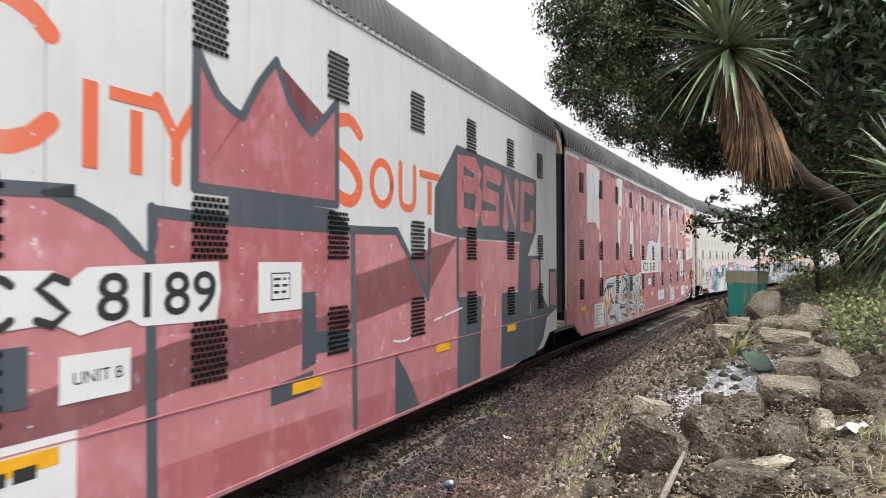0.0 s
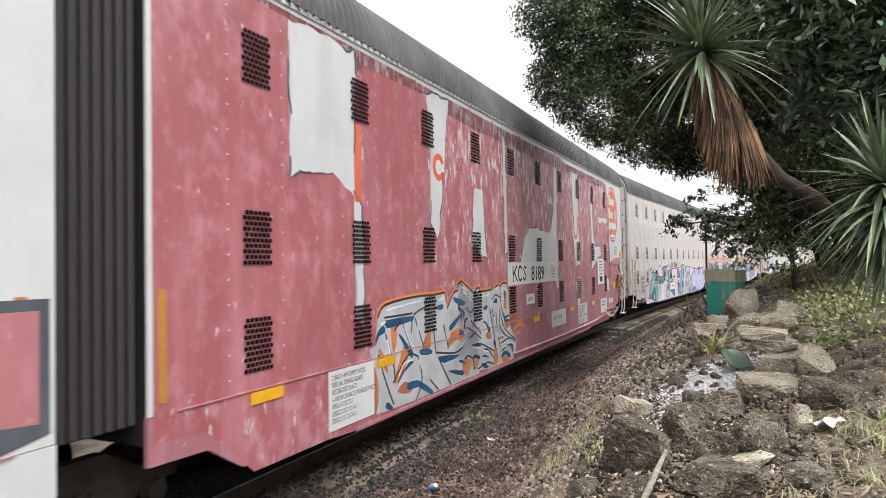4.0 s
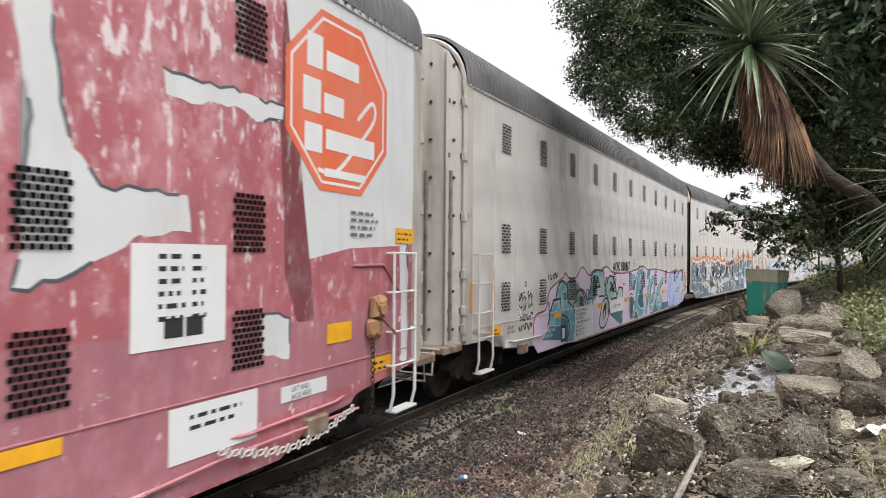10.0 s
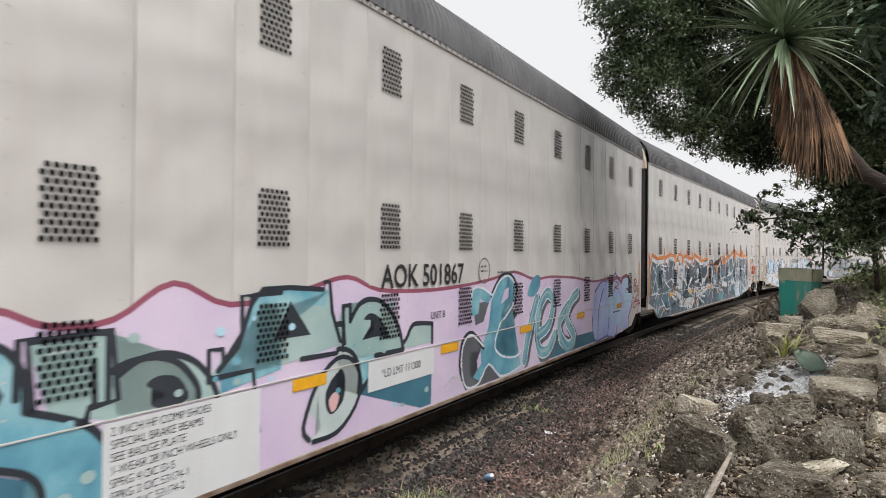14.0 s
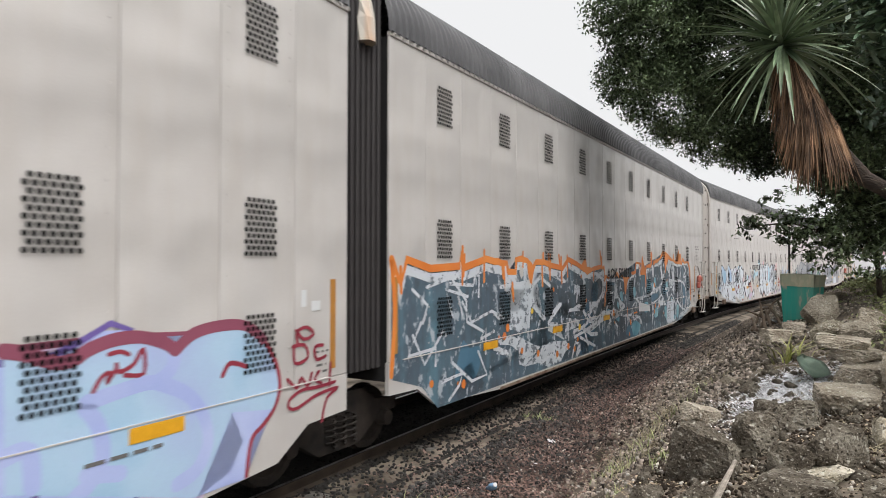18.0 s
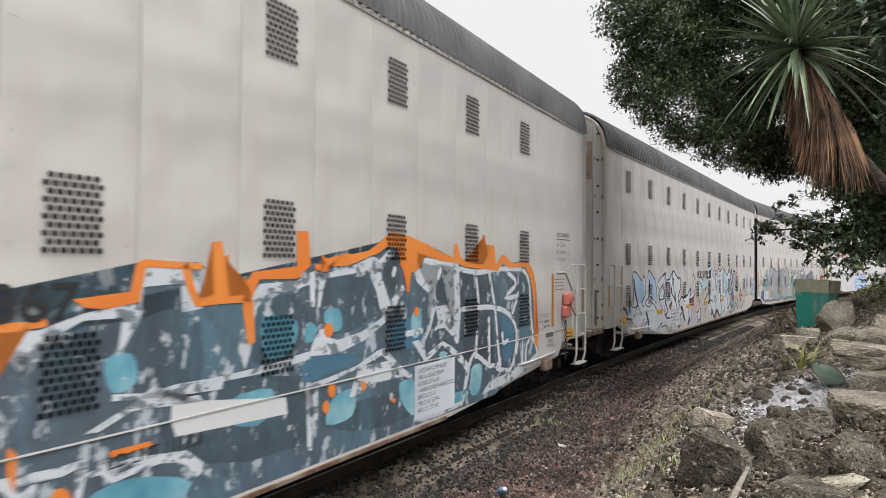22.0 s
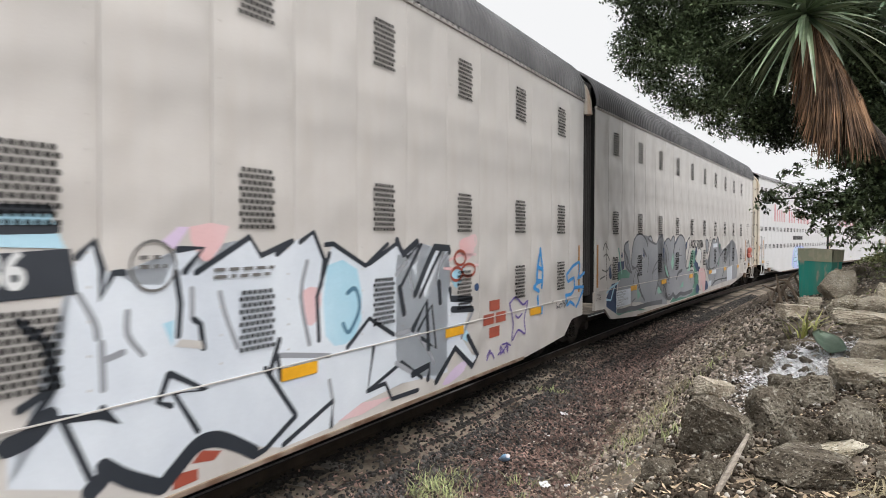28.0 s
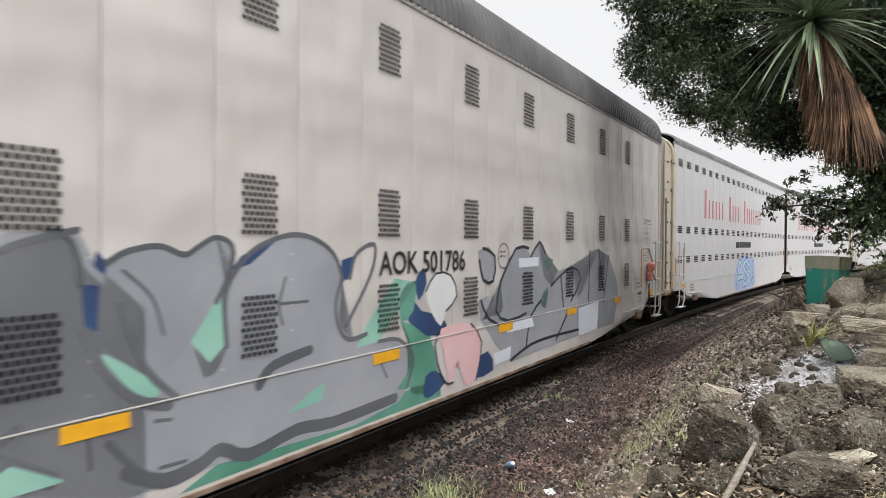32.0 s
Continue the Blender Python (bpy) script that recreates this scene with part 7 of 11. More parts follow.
    for pts in (((-6.48, 1.46), (-6.43, 1.6), (-6.26, 1.68), (-6.22, 1.58), (-6.37, 1.55), (-6.47, 1.44)), ((-6.22, 1.74), (-5.46, 1.74), (-5.46, 1.67), (-6.12, 1.63), (-6.2, 1.66)), ((-5.85, 1.5), (-5.75, 1.48), (-5.45, 1.21), (-5.49, 1.14)), ((-5.75, 0.98), (-5.47, 1.11), (-5.42, 1.06), (-5.69, 0.97), (-5.96, 0.77)), ((-5.61, 0.78), (-5.28, 0.78), (-4.79, 0.54), (-4.88, 0.5), (-5.28, 0.68), (-5.57, 0.68)), ((-5.22, 1.22), (-4.88, 1.2), (-4.8, 1.11), (-5.15, 1.13)), ((-3.95, 1.94), (-3.47, 1.83), (-3.59, 1.77), (-3.91, 1.85)), ((-4.14, 1.48), (-3.63, 1.65), (-3.68, 1.58), (-4.08, 1.39)), ((-4.16, 0.75), (-3.63, 0.67), (-3.63, 0.58), (-4.12, 0.71)), ((-4.67, 1.82), (-4.37, 1.85), (-4.41, 1.76), (-4.66, 1.79)), ((-6.22, 0.63), (-6.12, 0.61), (-6.02, 0.5), (-6.22, 0.55)), ((-4.59, 1.03), (-3.72, 0.95), (-4.36, 0.9)), ((-3.78, 1.86), (-3.7, 1.79), (-3.72, 1.76), (-3.78, 1.74)), ((-3.39, 1.75), (-3.25, 1.63), (-3.09, 1.72), (-3.13, 1.65), (-3.23, 1.61), (-3.35, 1.65)), ((-3.59, 1.71), (-3.49, 1.64), (-3.53, 1.57), (-3.58, 1.63)), ((-3.55, 1.32), (-3.53, 1.51), (-3.41, 1.57), (-3.43, 1.52), (-3.49, 1.45)), ((-3.73, 1.36), (-3.63, 1.36), (-3.55, 1.27), (-3.7, 1.28), (-3.77, 1.24)), ((-3.33, 1.19), (-3.15, 1.25), (-3.02, 1.23), (-3.29, 1.17)), ((-3.08, 1.03), (-2.92, 1.03), (-2.78, 1), (-2.82, 0.97), (-3.05, 0.99)), ((-2.63, 1.67), (-2.43, 1.72), (-2.44, 1.63), (-2.58, 1.63)), ((-2.7, 1.43), (-2.5, 1.4), (-2.37, 1.3), (-2.27, 1.25), (-2.34, 1.19), (-2.42, 1.23), (-2.51, 1.35)), ((-2.13, 1.03), (-2, 0.96), (-2.02, 0.86), (-2.12, 0.92)), ((-2.06, 1.78), (-1.91, 1.82), (-1.9, 1.71), (-2.1, 1.73)), ((-1.52, 1.91), (-1.41, 1.93), (-1.41, 1.78), (-1.49, 1.77)), ((-1.77, 1.28), (-1.61, 1.14), (-1.38, 1.04), (-1.21, 0.97), (-1.5, 1.04), (-1.71, 1.17)), ((-1.71, 0.67), (-1.49, 0.74), (-1.18, 0.63), (-1.21, 0.55), (-1.49, 0.66), (-1.65, 0.6)), ((-2.74, 0.78), (-2.57, 0.8), (-2.36, 0.71), (-2.57, 0.75)), ((-3.17, 0.85), (-3.02, 0.86), (-2.85, 0.81), (-2.85, 0.75), (-3.08, 0.81), (-3.14, 0.8)), ((-2.79, 0.66), (-2.56, 0.63), (-2.4, 0.54), (-2.64, 0.56)), ((-1.22, 0.84), (-1, 0.81), (-1, 0.61), (-1.07, 0.75)), ((-3.54, 0.87), (-3.43, 0.89), (-3.4, 0.86), (-3.51, 0.84)), ((-3.76, 0.86), (-3.62, 0.84), (-3.48, 0.75), (-3.76, 0.83)), ((-1.64, 1.54), (-1.51, 1.42), (-1.24, 1.45), (-1.23, 1.41), (-1.5, 1.36)), ((-1.51, 1.36), (-1.18, 1.34), (-1.23, 1.3), (-1.45, 1.29)),):
        poly(c, w, 7, pts, BLUE, 2)
    strokes(c, w, 8, (((-6.21, 1.55), (-6.02, 1.16), (-5.97, 0.89)), ((-5.97, 1.58), (-5.76, 1.71)), ((-5.76, 1.71), (-5.44, 1.2)), ((-5.35, 1.7), (-5.09, 1.26)), ((-5.47, 1.52), (-5.38, 1.76), (-4.89, 1.86)), ((-4.74, 1.51), (-4.67, 1.11)), ((-6.02, 0.87), (-5.58, 1.19), (-5.28, 1.13)), ((-5.28, 1.13), (-5.15, 0.78), (-5.34, 0.5)), ((-6.41, 1.3), (-6.22, 0.91), (-6.02, 0.58)), ((-4.67, 1.11), (-3.95, 1.01), (-3.63, 1.06)), ((-4.37, 1.51), (-4.2, 1.12)), ((-3.59, 1.71), (-3.49, 1.36)), ((-4.52, 0.95), (-4.12, 0.5)), ((-6.23, 1.78), (-5.44, 1.78)), ((-4.88, 0.72), (-4.59, 0.5)), ((-3.47, 1.72), (-3.2, 1.46), (-2.93, 1.31), (-2.77, 1.2)), ((-3.15, 1.37), (-3.06, 1.52), (-3.05, 1.63)), ((-3.57, 1.32), (-3.47, 1.51), (-3.39, 1.53)), ((-3.41, 1.38), (-3.06, 1.26), (-2.77, 1.12)), ((-3.18, 1.04), (-2.77, 1.02), (-2.12, 0.81)), ((-2.73, 0.89), (-2.45, 0.88), (-2.12, 0.67)), ((-2.31, 1.65), (-1.99, 0.82)), ((-2.18, 1.6), (-1.77, 0.84)), ((-1.98, 1.54), (-1.92, 1.13)), ((-1.77, 1.58), (-1.78, 1.12)), ((-1.72, 1.5), (-1.5, 1.18), (-0.86, 0.9)), ((-1.7, 0.91), (-1.22, 0.96), (-0.83, 0.85)), ((-1.7, 0.75), (-1.22, 0.82), (-0.94, 0.5)), ((-3.78, 1.75), (-3.63, 1.69), (-3.68, 1.5)), ((-3.43, 0.9), (-3.16, 0.8), (-3.11, 0.61)), ((-2.92, 0.59), (-2.49, 0.64), (-2.16, 0.57)), ((-2.18, 1.8), (-1.99, 1.88), (-1.77, 1.82)), ((-1.73, 2), (-1.67, 1.6), (-1.51, 1.45)),), 0.03, DARK_LINE, 3)
    strokes(c, w, 9, (((-6.18, 1.88), (-5.76, 1.91), (-5.16, 1.95)), ((-6.34, 1.7), (-6.22, 1.72)), ((-6.17, 1.47), (-6.06, 1.2)), ((-5.7, 1.64), (-5.5, 1.33)), ((-5.25, 1.65), (-5.28, 1.37)), ((-5.44, 1.1), (-5.7, 1.09), (-5.86, 0.94)), ((-5.25, 1.07), (-5.15, 0.91)), ((-4.52, 1.92), (-4.33, 1.96)), ((-3.59, 2.1), (-3.14, 1.88)), ((-3.57, 2.01), (-3.37, 1.94), (-3.13, 1.81)), ((-3.47, 1.69), (-3.25, 1.49)), ((-2.59, 1.88), (-2.31, 1.91)), ((-1.92, 1.97), (-1.8, 2)), ((-1.63, 1.92), (-1.52, 1.99), (-1.33, 1.92)), ((-3.15, 1), (-2.82, 0.96)), ((-2.72, 0.9), (-2.41, 0.83)), ((-3.74, 2.12), (-3.73, 2)), ((-1.65, 0.88), (-1.28, 0.89), (-0.92, 0.79)), ((-2.37, 1.53), (-2.26, 1.22)), ((-2.09, 1.45), (-1.9, 1.08)), ((-3.74, 1.07), (-3.47, 1.17)), ((-1.68, 0.82), (-1.39, 0.82)),), 0.026, WHITE_LINE, 3)
    poly(c, w, 2, ((-1.42, 1.3), (-1.40, 2.0), (-0.80, 2.0), (-0.80, 1.3)), ORANGE, 0)
    strokes(c, w, 5, [[(-0.9, 1.12), (-0.5, 1.18), (-0.2, 1.1)], [(-0.9, 0.98), (-0.55, 1.02)], [(-0.7, 1.25), (-0.35, 1.24)]], 0.06, ORANGE, 3)
    # plates and marks
    plate_on(c, w + 0.0112, -7.54, -6.53, 0.55, 1.25, label="white panel with brake notes")
    letters(BRAKE_TEXT, 0.085, INK, c, w + LAY, -7.48, 1.14, wide=0.78)
    plate_on(c, w + 0.011, -1.26, 2.40, 2.02, 2.50, label="long white number panel")
    big_letters("8189", 0.46, INK, c, w + LAY, 0.31, 2.09, "wagon_number", wide=1.12, bold=0.004)
    strokes(c, w, 12, [[(-0.93, 2.11), (-0.93, 2.41)], [(-0.69, 2.41), (-0.91, 2.25)], [(-0.85, 2.29), (-0.67, 2.11)], ring(-0.46, 2.26, 0.13, 0.15, 45, 315, 14),
                       [(-0.06, 2.37), (-0.15, 2.41), (-0.24, 2.34), (-0.15, 2.26), (-0.06, 2.18), (-0.15, 2.11), (-0.25, 2.15)]], 0.05, INK, 0, "mark_shape")
    strokes(c, w, 12, [[(2.0, 2.12), (2.0, 2.40), (2.26, 2.40), (2.26, 2.12), (2.0, 2.12)]], 0.014, INK, 0, "mark_frame")
    bars(c, w + LAY, 2.03, 2.33, 0.22, 3, INK, 0.07, 0.026, 8)
    plate_on(c, w + 0.011, -0.06, 0.54, 1.56, 1.79)
    letters("UNIT A", 0.12, INK, c, w + LAY, 0.03, 1.63, wide=0.98)
    plate_on(c, w + 0.011, 1.92, 3.30, 0.86, 1.26)
    letters("LD LMT 105200", 0.12, INK, c, w + LAY, 2.14, 1.04, wide=0.95)
    plate_on(c, w + 0.011, 4.70, 5.85, 0.68, 1.26)
    letters(BRAKE_TEXT, 0.085, INK, c, w + LAY, 4.76, 1.16, wide=0.86)
    plate_on(c, w + 0.011, 7.47, 8.44, 1.74, 2.58)
    bars(c, w + LAY, 7.72, 2.46, 0.30, 6, INK, 0.10, 0.04, 11)
    bars(c, w + LAY, 8.06, 2.46, 0.16, 6, INK, 0.10, 0.04, 13)
    plate_on(c, w + LAY, 7.78, 7.97, 1.82, 1.98, INK, "mark_block"), plate_on(c, w + LAY, 8.0, 8.18, 1.82, 1.98, INK, "mark_block")
    plate_on(c, w + 0.011, 7.84, 8.86, 0.78, 1.24)
    bars(c, w + LAY, 8.05, 1.12, 0.6, 2, INK, 0.09, 0.035, 15)
    plate_on(c, w + 0.011, 9.95, 10.42, 1.52, 1.74, ORANGE_TAPE, "reflector")
    plate_on(c, w + 0.011, 9.2, 9.95, 1.02, 1.18)
    letters("LIFT AND\nJACK HERE", 0.075, INK, c, w + LAY, 9.35, 1.11, wide=0.9)
    eight = lambda r: [(10.20 + r * math.cos(radians(22.5 + 45 * k)), 4.18 + r * math.sin(radians(22.5 + 45 * k))) for k in range(8)]
    poly(c, w, 5, eight(1.06), LOGO_RED, name="octagon_sign", label="orange-red octagonal company sign")
    strokes(c, w, 6, [eight(0.96) + [eight(0.96)[0]]], 0.035, LABEL, 0, "sign_border")
    for a, b, z, h in ((9.56, 9.83, 4.50, 0.36), (9.90, 10.53, 4.52, 0.22), (9.50, 9.80, 4.02, 0.36), (9.86, 10.23, 4.05, 0.22), (9.53, 9.83, 3.60, 0.30), (9.90, 10.88, 3.66, 0.22), (9.88, 10.68, 3.36, 0.09)):
        plate_on(c, w + 0.0085, a, b, z, z + h, LABEL, "sign_block")
    strokes(c, w, 6, [[(10.53, 4.1), (10.83, 4.35), (10.88, 4.15), (10.48, 3.75), (10.08, 3.42), (9.78, 3.42)]], 0.05, LABEL, 4, "sign_swash")
    bars(c, w + LAY, 10.38, 2.98, 0.65, 4, GREY_INK, 0.085, 0.035, 21)
    plate_on(c, w + LAY, 11.42, 11.90, 2.66, 2.86, ORANGE_TAPE, "warning_plate"), bars(c, w + LAY + 0.002, 11.46, 2.77, 0.38, 2, INK, 0.07, 0.025, 22)
    hand_brake(c, w, 10.44, 11.54, MAROON, 1.0)
    part("sill_pipe", tubes([(w + 0.02, -1.0, 0.60), (w + 0.03, 3.0, 0.58), (w + 0.02, 6.2, 0.60), (w + 0.03, 8.0, 0.66)], r=0.022), PEELED, c, "peeling pink pipe along the sill")
    part("release_rod", tubes([(w + 0.05, 7.6, 0.66), (w + 0.05, 8.5, 0.71), (w + 0.06, 10.5, 0.72)], r=0.016), PINK, c, "thin pink steel rod under the sill")
    link = None
    for i in range(26):
        u = 8.35 + 0.08 * i
        o = sharing("chain_link", link, c) if link else part("chain_link", tubes([(0, 0.045 * math.cos(a), 0.026 * math.sin(a)) for a in np.linspace(0, 6.28, 9)], r=0.009, sides=5), CREAM, c)
        link = link or o
        o.location, o.rotation_euler = (w + 0.08, u, 0.78 - 0.20 * math.sin(math.pi * (u - 8.35) / 2.1) + 0.0), (1.57 * (i % 2), 0, 0)


PEELED = paint("peeling_pink_paint", (0.50, 0.26, 0.28), dirt=(0.6, 0.5, 0.5), amount=0.7, chip=(0.66, 0.62, 0.62), chips=0.2)
RAG = material("brown_rag", ((0.3, (0.20, 0.10, 0.05)), (0.7, (0.36, 0.20, 0.11))), size=7, rough=0.9, grain=0.3, bump=0.6)
RED_BRAKE = paint("faded_red_enamel", (0.48, 0.13, 0.10), dirt=(0.4, 0.25, 0.2), amount=0.5)


def hand_brake(car, hw, u0, u1, mat, grow, housing=None):
    """The hand brake behind the ladder: a recessed panel edge, a cast housing, a lever and a hanging chain."""
    brake = part("hand_brake", tubes([(hw + 0.01, u0, 2.38), (hw + 0.01, u1 - 0.42, 2.38), (hw + 0.01, u1, 2.02)], [(hw + 0.01, u1, 2.02), (hw + 0.01, u1, 1.2)], r=0.02), mat, car)
    bm = bmesh.new()
    box(bm, hw + 0.01, hw + 0.13, u0 + 0.26, u0 + 0.52, 1.50, 1.74, bevel=0.035)
    box(bm, hw + 0.01, hw + 0.16, u0 + 0.30, u0 + 0.56, 1.72, 2.00, bevel=0.05)
    tube(bm, [(hw + 0.10, u0 + 0.42, 1.86), (hw + 0.19, u0 + 0.42, 1.86)], 0.085, 12)
    for v in bm.verts:
        v.co += (0.06 if not housing else 0.012) * Vector((0.4, 1, 1)) * noise.noise(v.co * 7)
    part("brake_housing", bm, housing or RAG, brake, "brown wrapped brake housing" if not housing else "faded red brake housing")
    part("lever", tubes([(hw + 0.12, u0 + 0.45, 1.75), (hw + 0.14, u0 + 0.78, 1.52)], r=0.018), housing or RAG, brake)
    link = None
    for i in range(13):
        o = part("chain_link", tubes([(0, 0.022 * math.cos(a), 0.036 * math.sin(a)) for a in np.linspace(0, 6.28, 9)], r=0.008, sides=5), IRON, brake) if link is None else sharing("chain_link", link, brake)
        link = link or o
        o.location, o.rotation_euler = (hw + 0.08, u0 + 0.34, 1.42 - 0.06 * i), (0, 0, 1.57 * (i % 2))
    return brake


def paint_teal_wagon():
    c, w = car_b, AW
    top = [(-8.27, 0.85), (-8.17, 1.26), (-7.54, 1.37), (-7.37, 1.71), (-7.00, 1.88), (-6.43, 2.02), (-6.27, 2.12), (-5.94, 1.99), (-5.48, 2.00), (-4.97, 2.25), (-4.39, 2.04), (-3.5, 2.12), (-2.75, 2.24),
           (-2.13, 2.07), (-1.0, 2.02), (0.06, 2.05), (1.0, 2.12), (1.79, 2.21), (2.7, 2.06), (3.60, 2.08), (5.0, 2.02), (6.38, 1.9), (8.0, 1.95), (9.46, 1.87)]
    poly(c, w, 1, [tuple(p) for p in smoothed(top, 4, closed=False)] + [(9.6, 0.95), (9.0, 0.48), (-8.0, 0.48), (-8.3, 0.72)], LILAC, label="lilac cloud behind the letters")
    strokes(c, w, 2, [top], 0.05, PURPLE_LINE, 4, label="plum outline of the cloud")
    poly(c, w, 3, ((-7.75, 0.72), (-7.56, 0.77), (-7.34, 0.98), (-6.63, 0.92), (-6.58, 1.12), (-6.28, 1.09), (-5.54, 0.77), (-5.68, 0.5), (-6.14, 0.51), (-6.68, 0.61)), DEEP_TEAL, 0)
    poly(c, w, 4, ((-6.89, 1.51), (-6.88, 1.7), (-6.76, 1.86), (-6.59, 1.94), (-6.38, 1.93), (-6.2, 1.85), (-6.11, 1.68), (-6.09, 1.47), (-5.84, 1.35), (-5.58, 1.19), (-5.45, 0.93), (-5.57, 0.73), (-5.68, 0.5), (-6.08, 0.53), (-5.98, 0.86), (-6.09, 1.04), (-6.28, 1.12), (-6.56, 1.16), (-6.61, 1.55)), TEAL, 0)
    poly(c, w, 4, ((-7.44, 1.01), (-7.26, 1.31), (-7.09, 1.54), (-6.61, 1.55), (-6.56, 1.16), (-6.6, 0.94)), TEAL, 0)
    poly(c, w, 4, ((-6.08, 1.89), (-5.49, 1.9), (-5.45, 1.58), (-5.26, 1.68), (-4.93, 1.67), (-4.58, 1.44), (-4.46, 1.26), (-5.51, 1.27), (-5.94, 1.39)), SAGE, 0)
    poly(c, w, 5, ((-5.21, 1.47), (-5.09, 1.53), (-4.91, 1.48), (-4.82, 1.3), (-5.07, 1.27), (-5.17, 1.33), (-5.04, 1.37)), DARK_LINE, 3)
    strokes(c, w, 6, [[(-6.89, 1.51), (-6.88, 1.7), (-6.76, 1.86), (-6.59, 1.94), (-6.38, 1.93), (-6.2, 1.85), (-6.1, 1.66), (-6.09, 1.45)], [(-6.09, 1.45), (-5.69, 1.28), (-5.49, 1.05), (-5.45, 0.93)], [(-6.56, 1.16), (-6.28, 1.12), (-6.06, 1.02), (-5.98, 0.86), (-6.05, 0.66), (-6.27, 0.57)], [(-5.45, 1.58), (-5.26, 1.68), (-5.01, 1.69), (-4.77, 1.6), (-4.61, 1.44), (-4.52, 1.26)], [(-6.25, 1.58), (-6.31, 1.65), (-6.38, 1.62), (-6.37, 1.55), (-6.29, 1.52), (-6.25, 1.58)]], 0.055, DARK_LINE, 4)
    strokes(c, w, 6, [[(-7.43, 1.0), (-7.26, 1.33), (-7.09, 1.54), (-6.61, 1.55), (-6.59, 1.34), (-6.56, 1.28), (-6.56, 1.16)], [(-6.05, 1.45), (-6.08, 1.9), (-5.49, 1.92), (-5.44, 1.41), (-5.66, 1.39), (-5.69, 1.28)], [(-7.37, 1.5), (-7.34, 1.22), (-7.28, 1.33)], [(-4.52, 1.48), (-4.3, 1.66), (-4.11, 2.11), (-3.77, 2.12)]], 0.055, DARK_LINE, 0)
    strokes(c, w, 7, [[(-6.78, 1.54), (-6.77, 1.71), (-6.68, 1.82), (-6.54, 1.88)], [(-7.16, 1.33), (-7.04, 1.47), (-6.7, 1.49)], [(-5.95, 1.81), (-5.6, 1.83)]], 0.02, WHITE_LINE, 4)
    poly(c, w, 4, ((-4.52, 1.51), (-4.3, 1.66), (-4.11, 2.1), (-3.77, 2.1), (-3.76, 1.38), (-4.48, 1.28)), TEAL, 0)
    poly(c, w, 4, ((-2.91, 1.75), (-2.82, 1.94), (-2.7, 1.94), (-2.7, 1.75), (-2.56, 1.91), (-2.4, 1.97), (-2.21, 1.96), (-2.05, 1.9), (-1.86, 1.75), (-1.72, 1.56), (-1.63, 1.31), (-2.22, 1.32), (-2.9, 1.3)), SAGE, 0, label="grey-green painted letter")
    poly(c, w, 5, ((-2.91, 1.46), (-2.77, 1.45), (-2.65, 1.38), (-2.56, 1.27), (-2.52, 1.13), (-2.54, 0.92), (-2.9, 1.04)), PALE_SAGE, 0)
    poly(c, w, 3, ((-2.54, 0.92), (-2.52, 1.16), (-2.33, 1.21), (-1.94, 0.97), (-1.05, 0.94), (-0.93, 0.93), (-0.94, 0.5), (-1.21, 0.5)), DEEP_TEAL, 0)
    poly(c, w, 4, ((-1.68, 1.31), (-1.63, 1.38), (-1.42, 1.59), (-0.93, 1.56), (-0.93, 1.32)), SAGE, 0)
    poly(c, w, 4, ((-2.55, 1.34), (-2.24, 1.32), (-2.33, 0.97), (-2.51, 1.05)), TEAL, 0)
    poly(c, w, 6, ((-2.47, 1.52), (-2.38, 1.56), (-2.3, 1.58), (-2.25, 1.64), (-2.32, 1.73), (-2.45, 1.75), (-2.35, 1.81), (-2.2, 1.78), (-2.06, 1.67), (-1.94, 1.49), (-2.17, 1.53)), DARK_LINE, 3)
    poly(c, w, 6, ((-2.9, 1.22), (-2.83, 1.24), (-2.78, 1.15), (-2.79, 1.04), (-2.9, 1.04)), DARK_LINE, 3)
    strokes(c, w, 7, [[(-2.7, 1.75), (-2.56, 1.91), (-2.4, 1.97), (-2.21, 1.96), (-2.05, 1.9), (-1.86, 1.75), (-1.72, 1.56), (-1.63, 1.31)], [(-2.91, 1.47), (-2.77, 1.45), (-2.65, 1.39), (-2.56, 1.27), (-2.52, 1.13), (-2.54, 0.94)], [(-1.63, 1.39), (-1.55, 1.45), (-1.42, 1.59), (-1.23, 1.6), (-0.93, 1.57)]], 0.06, DARK_LINE, 4)
    strokes(c, w, 7, [[(-2.82, 1.45), (-2.82, 1.94), (-2.7, 1.94), (-2.7, 1.75)], [(-1.63, 1.31), (-2.22, 1.31)], [(-0.93, 1.57), (-0.93, 1.32)], [(-2.91, 1.74), (-2.82, 1.73)], [(-2.52, 0.92), (-2.37, 1.04), (-2.32, 0.97)]], 0.06, DARK_LINE, 0)
    poly(c, w, 4, ((0.31, 1.56), (0.45, 1.76), (0.83, 1.77), (0.62, 1.46), (0.35, 1.43)), DARK_GREY, 0)
    poly(c, w, 4, ((0.99, 1.04), (1.22, 1.4), (1.72, 1.6), (1.91, 1.46), (1.39, 1.13), (1.22, 0.98)), DARK_GREY, 0)
    poly(c, w, 4, ((-0.13, 1.04), (-0.04, 1.25), (0.2, 1.31), (0.59, 1.09), (0.39, 1.02), (0.2, 1.06), (0.14, 0.8), (0.27, 0.65), (0.81, 0.78), (1.23, 0.5), (0.47, 0.5), (0.06, 0.51), (-0.09, 0.77)), DARK_GREY, 0)
